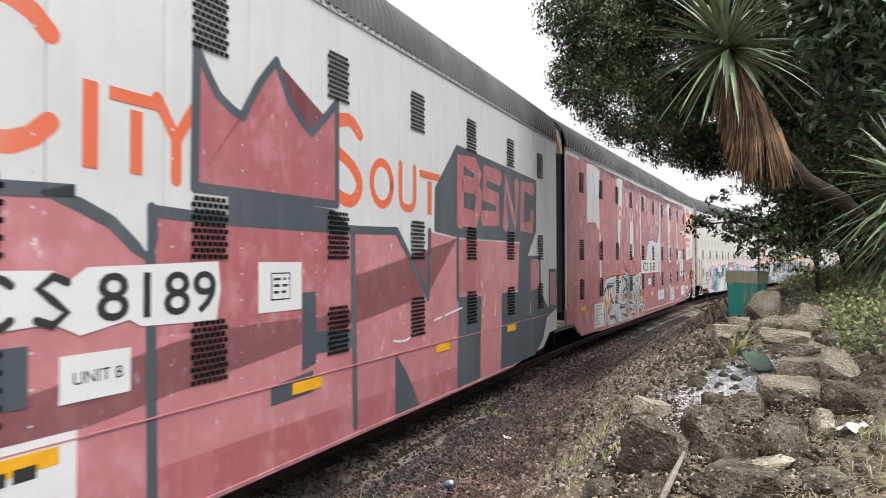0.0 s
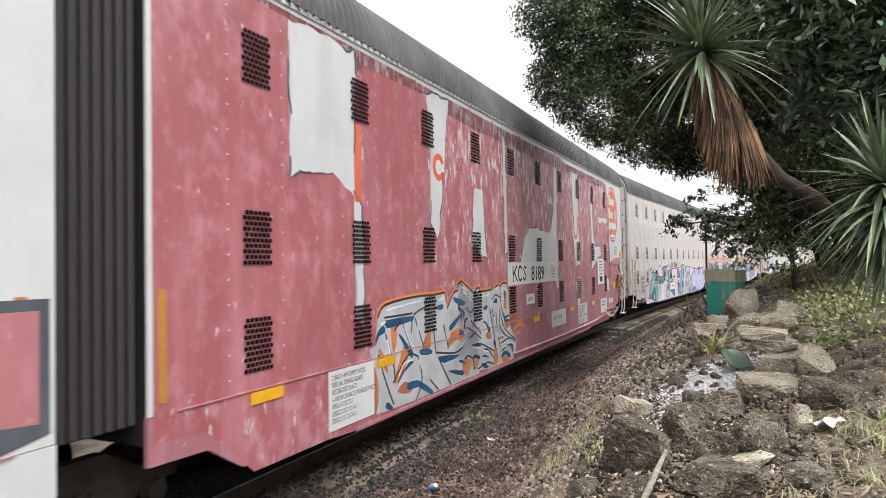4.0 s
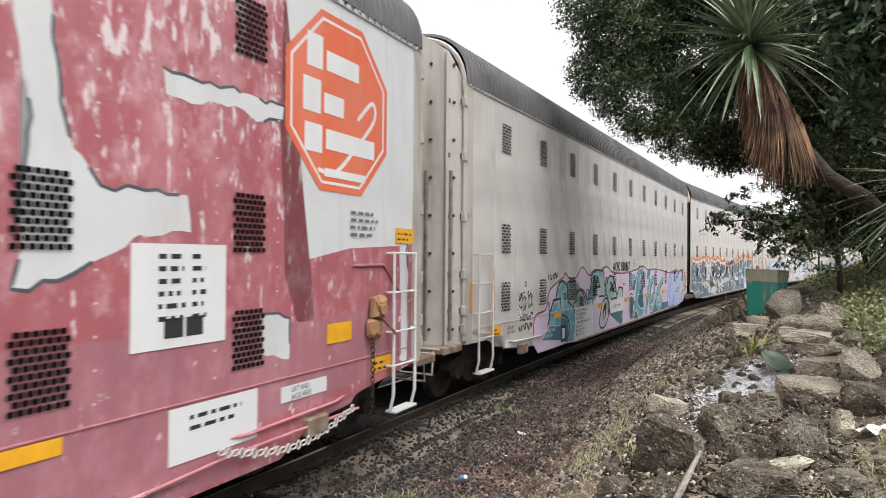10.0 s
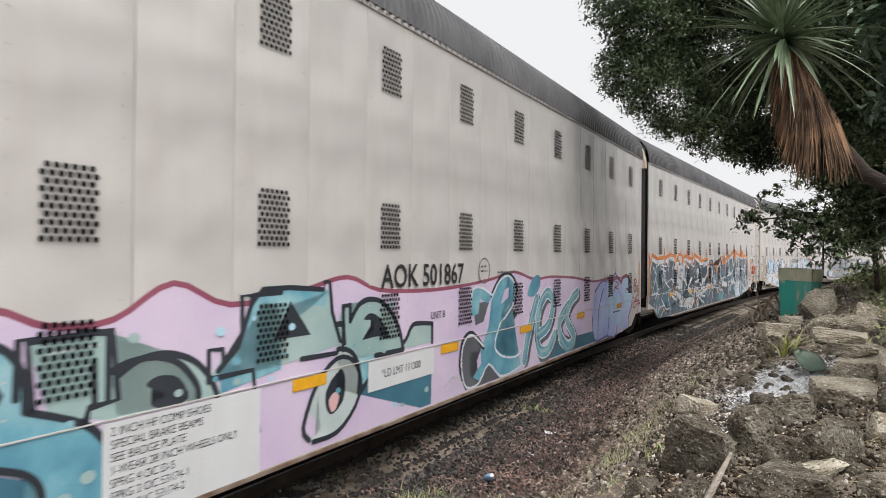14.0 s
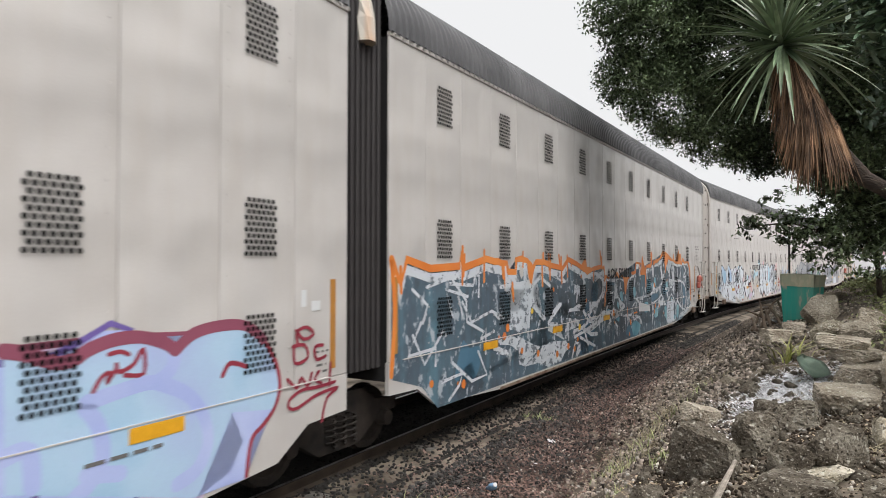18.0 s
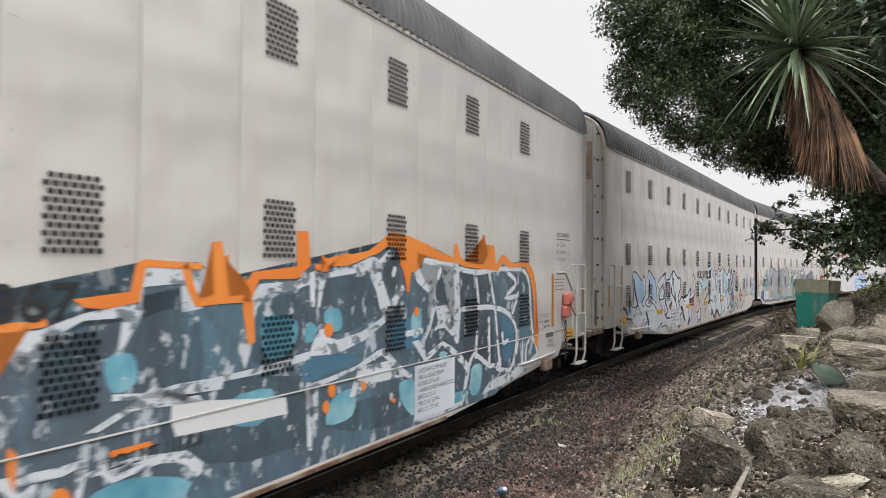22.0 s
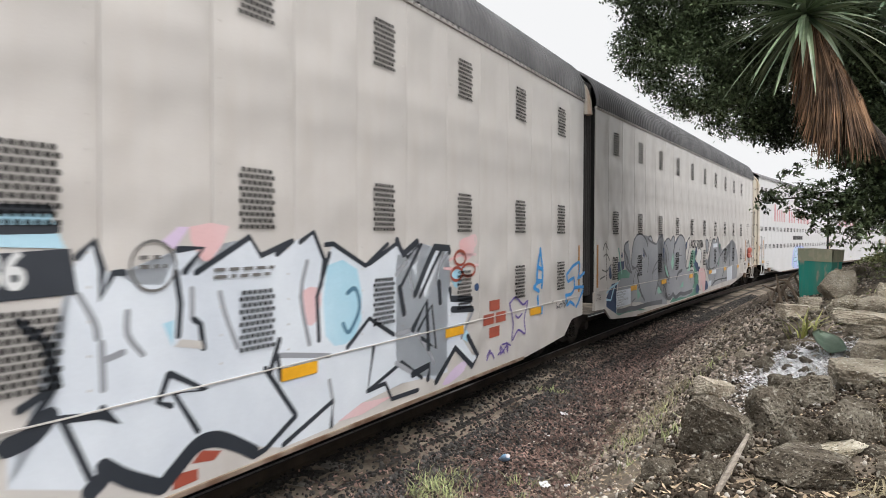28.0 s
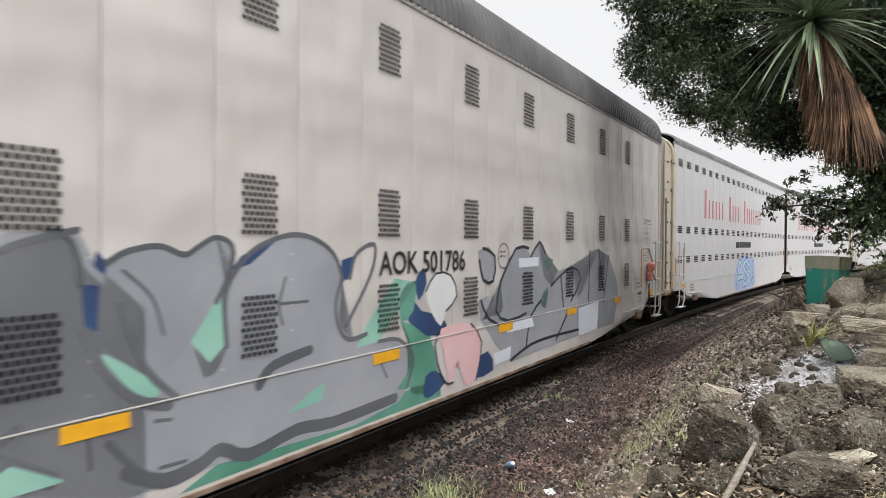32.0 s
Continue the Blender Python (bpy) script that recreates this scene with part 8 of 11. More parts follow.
    poly(c, w, 5, ((0.59, 1.09), (0.8, 1.37), (0.9, 1.77), (1.21, 2.07), (1.54, 2.14), (1.78, 2.0), (1.77, 1.72), (1.42, 1.47), (1.22, 1.38), (1.03, 1.03), (1.23, 0.87), (2.01, 0.77), (2.11, 0.56), (1.61, 0.5), (1.23, 0.55), (0.81, 0.8), (0.5, 0.57), (0.27, 0.65), (0.56, 0.83), (0.53, 1.0)), TEAL, 0, label="teal painted letter with white edge")
    poly(c, w, 5, ((0.18, 1.65), (0.25, 1.97), (0.58, 1.98), (0.93, 1.85), (0.79, 1.73), (0.51, 1.82), (0.44, 1.6), (0.24, 1.57)), TEAL, 0)
    poly(c, w, 6, ((1.25, 1.69), (1.4, 1.92), (1.57, 1.96), (1.55, 1.79)), LILAC, 0)
    strokes(c, w, 7, [[(0.18, 1.65), (0.26, 1.97), (0.58, 1.98), (0.93, 1.85)], [(0.93, 1.85), (1.21, 2.08), (1.53, 2.15), (1.8, 2.01), (1.79, 1.71), (1.42, 1.46), (1.22, 1.37), (1.03, 1.03), (1.35, 0.83), (1.87, 0.76), (2.11, 0.84)], [(0.63, 1.08), (0.26, 1.29), (0.03, 1.25), (-0.08, 1.07), (-0.08, 0.81), (0.07, 0.54), (0.47, 0.54), (0.81, 0.78), (1.23, 0.53), (1.65, 0.5), (2.11, 0.57)]], 0.035, WHITE_LINE, 3)
    strokes(c, w, 6, [[(0.9, 1.85), (1.18, 2.1), (1.53, 2.18), (1.86, 2.01), (1.84, 1.69)], [(0.63, 1.06), (0.26, 1.32), (-0.01, 1.27), (-0.12, 1.08), (-0.11, 0.79), (0.06, 0.51)]], 0.075, DARK_LINE, 3)
    poly(c, w, 4, ((-4.62, 1.42), (-4.49, 1.56), (-4.13, 1.87), (-3.93, 2.17), (-3.07, 2.12), (-2.93, 1.69), (-2.86, 1.51), (-3.71, 1.42), (-4.12, 1.41)), SAGE, 0)
    poly(c, w, 5, ((-4.03, 2.05), (-3.93, 2.16), (-3.06, 2.1), (-3.13, 1.95), (-3.64, 1.99), (-3.71, 1.76), (-3.83, 2.0)), TEAL, 0)
    poly(c, w, 6, ((-3.64, 2.03), (-3.34, 1.67), (-3.87, 1.67)), DARK_LINE, 0)
    poly(c, w, 5, ((-3.35, 0.6), (-3.17, 0.68), (-3.36, 0.89), (-3.24, 1.15), (-2.92, 1.35), (-2.64, 1.29), (-2.51, 1.07), (-2.6, 0.82), (-2.91, 0.58), (-3.23, 0.57)), PALE_SAGE, 2)
    poly(c, w, 6, ((-3.1, 1.04), (-2.92, 1.22), (-2.78, 1.11), (-2.81, 0.9), (-2.98, 0.79), (-3.08, 0.85)), DARK_LINE, 2)
    poly(c, w, 7, ((-3.05, 0.95), (-2.95, 1.02), (-2.88, 0.96), (-2.93, 0.84), (-3.01, 0.82)), ROSE, 2)
    strokes(c, w, 7, [[(-4.62, 1.4), (-4.62, 1.67), (-4.47, 1.66), (-4.46, 1.54)], [(-4.46, 1.54), (-4.25, 1.78), (-4.26, 2.11), (-4.15, 2.11), (-4.17, 2.0), (-4.01, 2.16), (-3.64, 2.16), (-3.14, 2.12), (-3.14, 2.2), (-3.05, 2.2), (-3.01, 1.88)], [(-4.62, 1.42), (-4.12, 1.43), (-4.04, 0.85)], [(-3.01, 1.88), (-2.87, 1.55), (-2.79, 1.5), (-2.83, 1.91), (-2.72, 1.93)], [(-3.48, 1.44), (-2.92, 1.43)], [(-6.15, 1.54), (-6.14, 1.92), (-6.02, 1.91)], [(-5.52, 1.91), (-5.52, 1.39), (-5.62, 1.41), (-5.63, 1.7)], [(-5.72, 1.93), (-5.52, 1.91)]], 0.05, DARK_LINE, 0)
    strokes(c, w, 7, [[(-5.5, 1.62), (-5.36, 1.67), (-5.12, 1.68), (-4.9, 1.59), (-4.74, 1.4), (-4.72, 1.3)], [(-3.35, 0.6), (-3.44, 0.75), (-3.24, 1.15), (-2.92, 1.37), (-2.64, 1.31), (-2.49, 1.06), (-2.6, 0.79), (-2.91, 0.58), (-3.29, 0.57)]], 0.055, DARK_LINE, 3)
    poly(c, w, 4, ((-5.5, 1.6), (-5.36, 1.66), (-5.12, 1.67), (-4.9, 1.58), (-4.74, 1.4), (-4.72, 1.27), (-5.45, 1.29)), SAGE, 0)
    poly(c, w, 2, ((3.0, 0.5), (3.2, 0.8), (6.5, 0.75), (6.6, 0.5)), DEEP_TEAL)
    faces = (((2.82, 1.68), (2.58, 1.34), (2.37, 0.95), (2.26, 0.65)), ((2.83, 1), (3.44, 1.16), (3.68, 1.58), (3.39, 1.78), (3.02, 1.57), (2.83, 1.13), (2.99, 0.73), (3.44, 0.69), (3.78, 0.94)), ((5.16, 1.69), (4.75, 1.53), (4.48, 1.2), (4.98, 0.77), (4.59, 0.54), (4.15, 0.82)), ((4.15, 0.82), (4.05, 1.17), (4.58, 1.47)),)
    strokes(c, w, 4, [[(a + 0.07, max(b - 0.05, 0.62)) for a, b in l] for l in faces], 0.30, DARK_GREY, 4, label="dark shadow of the painted letters")
    strokes(c, w, 5, faces, 0.25, WHITE_LINE, 4, label="white edge of the painted letters")
    strokes(c, w, 6, faces, 0.20, TEAL, 4, label="teal painted letters")
    strokes(c, w, 7, [[(a - 0.03, b + 0.02) for a, b in l] for l in faces], 0.05, SAGE, 4)
    for pts in (((2.4, 1.86), (2.63, 2.09), (2.95, 2.12), (2.98, 1.92), (2.7, 1.75), (2.4, 1.77)),):
        poly(c, w, 6, pts, TEAL, 2)
    for pts in (((6.46, 1.65), (7.02, 1.88), (7.72, 1.85), (8.36, 1.99), (8.37, 0.52), (7.41, 0.5), (6.47, 0.5), (6.26, 1.09)),):
        poly(c, w, 5, pts, PERIWINKLE, 2, label="blue-grey painted block")
    strokes(c, w, 6, (((6.46, 1.65), (7.02, 1.88), (7.72, 1.85), (8.36, 1.99), (8.37, 0.52), (7.41, 0.5), (6.47, 0.5), (6.26, 1.09)), ((7.14, 1.7), (6.77, 1.21), (6.71, 0.54)), ((7.73, 1.8), (7.73, 1.21), (7.54, 0.56)),), 0.05, VIOLET, 3)
    rng = random.Random(3)
    for k in range(26):
        u, z, r = rng.uniform(-7.3, -1.0), rng.uniform(0.6, 1.9), rng.uniform(0.02, 0.06)
        poly(c, w, 9, ring(u, z, r, r * 0.8, 0, 330, 9), rng.choice((SKY, SAGE, TEAL)), name="paint_dot")
    plate_on(c, w + 0.011, -5.56, -4.03, 0.47, 1.25, label="white paint panel with brake notes")
    letters(BRAKE_TEXT, 0.095, INK, c, w + LAY, -5.50, 1.15, wide=0.86)
    plate_on(c, w + 0.011, -2.36, -0.88, 0.90, 1.25)
    letters("*LD LMT 111300", 0.14, INK, c, w + LAY, -2.1, 1.03, wide=0.88)
    big_letters("AOK 501867", 0.40, INK, c, w + LAY, -2.12, 2.09, "wagon_number", wide=0.95, bold=0.006)
    letters("UNIT B", 0.14, INK, c, w + LAY, -0.98, 1.63, wide=0.86)
    badge(c, w, 0.62, 2.25)
    bars(c, w + LAY, 1.1, 2.2, 0.9, 1, GREY_INK, 0.1, 0.03, 4)
    for z0, z1, s in ((1.60, 1.80, 1), (1.42, 1.58, 2), (1.22, 1.38, 3), (1.02, 1.18, 4)):
        scribble(c, w, 10, -9.05, -8.35, z0, z1, 7, 0.026, INK, s, "black felt-pen style tag")
    scribble(c, w, 10, -7.42, -6.85, 2.0, 2.15, 5, 0.028, INK, 8)
    strokes(c, w, 10, [ring(-8.72, 1.95, 0.045, 0.05, n=10)], 0.025, INK, 0, "graffiti_tag")
    plate_on(c, w + 0.008, -9.12, -8.95, 1.31, 1.53), bars(c, w + 0.010, -9.10, 1.46, 0.12, 3, GREY_INK, 0.055, 0.02, 4)
    letters("RETAINING VALVE\nRELEASE ROD", 0.105, LABEL, c, w + LAY, -7.7, 0.86, wide=0.85)
    plate_on(c, w + 0.011, -6.56, -6.24, 0.55, 0.92, INK), plate_on(c, w + 0.0125, -6.50, -6.32, 0.62, 0.86, LABEL)
    letters("LIFT AND\nJACK HERE", 0.085, GREY_INK, c, w + 0.003, -9.6, 1.12, wide=0.85)
    scribble(c, w, 10, -0.7, -0.05, 0.62, 0.80, 4, 0.02, LABEL, 12)


def paint_joint_wagon():
    """Blue and plum throw-up near the joint of the teal wagon."""
    c, w = car_b, AW
    poly(c, w, 7, ((7.46, 1.91), (7.79, 1.82), (7.96, 1.84), (8.14, 1.9), (8.41, 1.92), (8.66, 1.84), (8.76, 1.77), (8.94, 1.9), (9.24, 1.93), (9.53, 1.9), (9.74, 1.76), (9.91, 1.55), (9.97, 1.31), (9.89, 1.1), (9.75, 0.98), (9.58, 0.87), (9.53, 0.54), (8.95, 0.55), (7.48, 1.03)), PALE_BLUE, 0, label="light blue bubble letters")
    strokes(c, w, 9, [[(7.46, 1.94), (7.61, 1.9), (7.79, 1.82), (7.93, 1.83), (8.02, 1.88), (8.21, 1.93), (8.44, 1.93), (8.66, 1.86), (8.76, 1.79)], [(8.76, 1.79), (8.94, 1.91), (9.24, 1.95), (9.53, 1.92), (9.74, 1.78)]], 0.1, PURPLE_LINE, 4, label="plum outline")
    strokes(c, w, 9, [[(9.74, 1.78), (9.9, 1.57), (9.97, 1.31), (9.9, 1.11), (9.75, 0.98), (9.6, 0.87), (9.54, 0.56)], [(9.25, 1.51), (9.34, 1.61), (9.54, 1.55)]], 0.045, CRIMSON, 4)
    strokes(c, w, 8, [[(8.76, 1.77), (8.72, 1.65), (8.59, 1.57), (8.45, 1.57), (8.09, 1.52), (8.0, 1.49), (8.1, 1.34), (8.14, 1.11), (8.05, 0.94), (7.95, 0.88)], [(8.59, 1.56), (8.86, 1.43), (9.03, 1.24), (9.1, 0.99), (8.99, 0.78), (8.79, 0.71)], [(8.02, 1.0), (8.28, 0.94)], [(7.47, 1.26), (7.62, 1.27), (7.65, 1.03)]], 0.12, PERIWINKLE, 4)
    poly(c, w, 8, ((9.37, 1.17), (9.86, 1.1), (9.75, 0.98), (9.58, 0.87), (9.53, 0.54), (9.0, 0.55), (9.35, 0.65), (9.5, 0.89)), PERIWINKLE, 0)
    strokes(c, w, 10, [[(10.2, 1.82), (10.32, 1.72), (10.47, 1.76), (10.36, 1.84), (10.21, 1.8), (10.23, 1.67)], [(10.17, 1.67), (10.19, 1.49), (10.38, 1.53), (10.33, 1.66), (10.15, 1.66)], [(10.62, 1.63), (10.49, 1.62), (10.52, 1.49), (10.67, 1.51)], [(10.08, 1.35), (10.22, 1.24), (10.28, 1.34), (10.38, 1.23), (10.44, 1.36)], [(10.56, 1.36), (10.49, 1.29), (10.6, 1.23)], [(10.75, 1.42), (10.73, 1.18)]], 0.035, CRIMSON, 3, "graffiti_tag")
    strokes(c, w, 10, [[(10.83, 1.21), (10.52, 1.2), (10.3, 1.21), (10.12, 1.15), (10.1, 1.07), (10.22, 1.04), (10.52, 1.12), (10.89, 1.14), (10.69, 1.06), (10.61, 0.83)], [(8.18, 1.83), (8.27, 1.84), (8.34, 1.81)], [(8.24, 1.75), (8.26, 1.69), (8.38, 1.73), (8.46, 1.84), (8.47, 1.65), (8.31, 1.66)], [(8.06, 1.58), (8.12, 1.67), (8.19, 1.7), (8.16, 1.62), (8.24, 1.72)]], 0.035, CRIMSON, 3, "graffiti_tag")
    plate_on(c, w + 0.006, 10.28, 10.36, 2.05, 2.22), plate_on(c, w + 0.006, 10.44, 10.58, 2.0, 2.1)
    bars(c, w + 0.013, 8.0, 1.05, 0.9, 1, GREY_INK, 0.1, 0.03, 21)
    bars(c, w + 0.004, 10.52, 1.55, 0.2, 4, GREY_INK, 0.07, 0.025, 22)


def paint_grey_wagon():
    c, w = car_c, AW
    top = [(-10, 2.54), (-9.8, 2.22), (-9.67, 2.54), (-9.1, 2.42), (-8.3, 2.45), (-8.25, 2.66), (-8.2, 2.42), (-7.45, 2.56), (-7.17, 2.52), (-7.01, 2.52), (-6.92, 2.49), (-6.71, 2.49), (-6.66, 2.35), (-6.35, 2.34), (-6.34, 2.55), (-6.13, 2.57), (-5.85, 2.53), (-5.67, 2.18), (-5.6, 2.4), (-5.49, 2.51), (-5.09, 2.51), (-4.75, 2.45), (-4.11, 2.39), (-3.79, 2.57), (-3.26, 2.47), (-2.81, 2.35), (-2.41, 2.36)]
    middle = [(-1.62, 2.4), (-1.43, 2.41), (-1.35, 2.43), (-1.31, 2.21), (-1.14, 2.15), (-0.9, 2.14), (-0.49, 2.17), (-0.36, 2.26), (-0.23, 2.24), (-0.14, 2.14), (0.22, 2.15), (0.46, 2.11), (0.77, 2.13), (0.98, 2.25), (1.37, 2.27), (1.45, 2.5), (2.01, 2.51), (2.5, 2.22), (2.53, 2.36), (2.83, 2.42), (3.16, 2.45)]
    crest = [(3.51, 2.59), (3.55, 2.59), (3.58, 2.56), (3.87, 2.61), (3.99, 2.61), (4.31, 2.66), (4.52, 2.76), (4.68, 2.86), (5.19, 2.85), (5.57, 2.77), (6.27, 2.61), (6.59, 2.57), (7.23, 2.52), (7.67, 2.51), (7.86, 2.63), (8.21, 2.55), (8.58, 2.58), (8.86, 2.58), (9.1, 2.45), (9.26, 2.22), (9.31, 1.69), (9.29, 1.16), (9.42, 0.83)]
    poly(c, w, 1, top + middle + crest + [(9.3, 0.95), (8.6, 0.75), (7.6, 0.5), (-8.9, 0.5), (-9.3, 0.85), (-10.0, 1.05)], SLATE_SPRAY, label="slate, teal and white cloudy paint")
    strokes(c, w, 8, [top[i:i + 4] for i in range(0, len(top) - 1, 3)], 0.11, ORANGE, 0, label="orange outline")
    rng = random.Random(5)
    drips = []
    for k in range(10):
        u = rng.uniform(-9.9, -1.7)
        z = float(np.interp(u, [p[0] for p in top], [p[1] for p in top]))
        drips.append([(u, z - rng.uniform(0.05, 0.35)), (u + rng.uniform(-0.03, 0.03), z + rng.uniform(0.0, 0.22))])
    strokes(c, w, 8, drips, 0.06, ORANGE, 0, label="orange paint drips")
    strokes(c, w, 8, [[(-10.0, 2.5), (-9.93, 1.9), (-10.0, 1.1)]], 0.08, ORANGE, 3)
    for pts in (((-5.88, 2.54), (-5.74, 2.53), (-5.6, 2.42), (-5.67, 2.1), (-5.82, 2.26)), ((-6.91, 2.49), (-6.79, 2.47), (-6.77, 2.02), (-6.81, 2.2), (-6.86, 2.23), (-6.89, 2.32)), ((-6.53, 2.15), (-6.45, 2.15), (-6.42, 1.82), (-6.5, 1.9)),):
        poly(c, w, 8, pts, ORANGE, 2)
    strokes(c, w, 8, [[(-5.13, 2.67), (-5.13, 2.49)], [(-4.32, 2.65), (-4.25, 2.43)], [(-4.2, 2.61), (-4.16, 2.1)], [(-1.69, 2.77), (-1.59, 2.41)], [(-5.19, 2.47), (-5.16, 2.07)]], 0.07, ORANGE, 0, label="orange paint drips")
    for pts in (((-6.26, 1.6), (-5.92, 2.08), (-5.76, 2.18), (-5.53, 1.83), (-5.83, 1.75), (-5.87, 1.29), (-6.22, 1.29), (-6.66, 1.45), (-6.7, 1.64)), ((-6.98, 1.16), (-6.5, 1.26), (-5.47, 0.95), (-5.82, 0.78), (-6.56, 1.11)), ((-5.6, 0.72), (-5.12, 0.95), (-3.95, 0.92), (-3.65, 0.76), (-4.84, 0.51)), ((-4.88, 1.33), (-4.37, 1.31), (-4.36, 1.09), (-4.85, 1.22)), ((-3.81, 1.37), (-3.07, 1.27), (-3.16, 1.15), (-3.73, 1.16), (-3.88, 0.95), (-3.99, 0.97)), ((-3.26, 2.03), (-3.08, 2), (-3.08, 1.79), (-3.24, 1.83)), ((-6.78, 1.02), (-6.59, 0.98), (-6.61, 0.94), (-7.09, 1.02), (-7.06, 1.06)), ((-2.7, 1.05), (-1.5, 1.36), (-0.7, 1.34), (-1.5, 1.11), (-2.4, 0.95)), ((-2.25, 1.61), (-1.74, 1.59), (-2.08, 1.3)),):
        poly(c, w, 4, pts, CHALK, 0)
    strokes(c, w, 5, [[(-7.16, 2.42), (-6.71, 2.41), (-6.63, 2.29), (-6.36, 2.28), (-6.3, 2.47), (-5.89, 2.47)], [(-6.94, 2.1), (-6.48, 2.12), (-5.96, 2.14)], [(-5.62, 1.73), (-5.05, 1.45)], [(-4.88, 1.35), (-4.2, 1.67)], [(-5.09, 2.39), (-4.63, 2.32), (-3.97, 2.12)], [(-3.66, 1.52), (-3.08, 1.5)], [(-2.61, 1.39), (-2.3, 1.22)], [(-1.98, 2.23), (-1.38, 2.03), (-1.74, 1.62), (-2.25, 1.5)], [(-5.53, 2.36), (-5.67, 2.1), (-5.57, 1.8)], [(-3.82, 2.5), (-4.11, 2.29)], [(-3.32, 0.5), (-3.16, 0.76), (-3.07, 0.64), (-3.32, 0.5)], [(-5.17, 0.92), (-5.27, 0.63), (-4.61, 0.79)], [(-7.15, 1.68), (-6.99, 1.6)], [(-3.07, 0.9), (-2.08, 0.61)]], 0.07, CHALK_LINE, 2, label="white chalky lines")
    poly(c, w, 3, ((-7.19, 2.46), (-6.95, 2.46), (-6.94, 2.34), (-7.19, 2.34)), CHALK, 0)
    poly(c, w, 3, ((-6.83, 2.47), (-6.72, 2.47), (-6.7, 2.34), (-6.36, 2.33), (-6.35, 2.5), (-5.93, 2.49), (-5.9, 2.21), (-5.69, 2.15), (-5.54, 2.32), (-5.45, 2.41), (-5.09, 2.44), (-3.99, 2.14), (-4.02, 2.08), (-5.09, 2.33), (-5.45, 2.3), (-5.61, 2.09), (-5.59, 1.74), (-5.08, 1.47), (-5.1, 1.4), (-5.69, 1.72), (-5.76, 1.32), (-6.15, 1.39), (-6.56, 1.36), (-6.67, 1.44), (-6.56, 1.69), (-6.19, 1.64), (-5.96, 2.04), (-6.79, 2.04), (-6.77, 2.2), (-6.85, 2.31)), CHALK, 0, label="chalky white letter shape")
    poly(c, w, 4, ((-6.7, 2.3), (-6.36, 2.31), (-6.36, 2.14), (-6.7, 2.15)), SLATE_SPRAY, 0)
    poly(c, w, 4, ((-6.32, 2.47), (-6.02, 2.46), (-6.02, 2.18), (-6.3, 2.16)), SLATE_SPRAY, 0)
    poly(c, w, 5, ((-6.2, 2.46), (-6.03, 2.44), (-6.03, 2.27), (-6.12, 2.21), (-6.19, 2.32)), CREAM, 0)
    poly(c, w, 3, ((-6.28, 1.24), (-5.52, 1.0), (-5.26, 0.94), (-5.97, 0.67), (-6.21, 0.74), (-5.9, 0.88), (-6.21, 1.02)), CHALK, 0)
    poly(c, w, 3, ((-7.05, 1.23), (-6.56, 1.28), (-6.49, 1.22), (-6.96, 1.17)), CHALK, 0)
    poly(c, w, 3, ((-5.25, 0.87), (-4.78, 0.98), (-3.91, 0.92), (-3.84, 0.78), (-4.21, 0.54), (-4.61, 0.53), (-5.07, 0.79), (-5.43, 0.65), (-5.97, 0.67), (-5.25, 0.77)), CHALK, 0)
    poly(c, w, 3, ((-4.88, 1.26), (-4.78, 1.35), (-4.43, 1.34), (-4.51, 1.12), (-4.02, 0.94), (-4.88, 1.2)), CHALK, 0)
    poly(c, w, 3, ((-3.91, 1.38), (-3.12, 1.23), (-3.35, 1.13), (-3.78, 1.11), (-4.0, 0.93)), CHALK, 0)
    poly(c, w, 3, ((-2.26, 1.61), (-1.76, 1.59), (-2.21, 1.27)), CHALK, 0)
    poly(c, w, 2, ((-5.53, 1.94), (-4.79, 2.14), (-3.98, 1.93), (-3.13, 1.78), (-2.8, 1.37), (-4.04, 1.44), (-5.44, 1.69)), DARK_SLATE, 3)
    poly(c, w, 2, ((-5.07, 1.04), (-4.03, 0.91), (-2.96, 0.88), (-2.06, 0.77), (-3.56, 0.55), (-4.97, 0.59)), DARK_SLATE, 3)
    strokes(c, w, 4, [[(-3.71, 1.52), (-3.12, 1.52)], [(-4.76, 1.43), (-4.62, 1.54), (-4.26, 1.68)], [(-3.28, 1.69), (-3.21, 2.01)], [(-3.42, 0.94), (-2.79, 1.01), (-1.81, 1.14)], [(-2.79, 1.01), (-2.53, 0.68)], [(-3.56, 0.55), (-3.38, 0.82), (-3.12, 0.77), (-3.23, 0.52)], [(-5.61, 2.09), (-5.27, 2.23), (-4.79, 2.06)], [(-7.17, 1.12), (-7.03, 1.1), (-6.64, 0.99)], [(-4.61, 0.57), (-4.45, 0.68), (-4.21, 0.56)]], 0.07, CHALK_LINE, 0)
    poly(c, w, 5, ((1.77, 1.27), (1.78, 1.42), (3.03, 1.24), (3.06, 1.08), (1.82, 1.14)), LABEL, 0)
    poly(c, w, 2, ((-3.47, 2.34), (-3.13, 2.25), (-2.83, 2.1), (-2.85, 1.83), (-3.22, 1.77), (-3.46, 1.83)), DARK_SLATE, 3)
    poly(c, w, 2, ((-2.68, 2.15), (-2.14, 2.18), (-1.53, 2.21), (-1.47, 1.87), (-1.98, 1.66), (-2.67, 1.64)), DARK_SLATE, 3)
    poly(c, w, 2, ((-2.82, 1.44), (-1.98, 1.53), (-1.38, 1.68), (-0.64, 1.59), (-1.07, 1.24), (-2.27, 1.18), (-2.66, 1.18)), DARK_SLATE, 3)
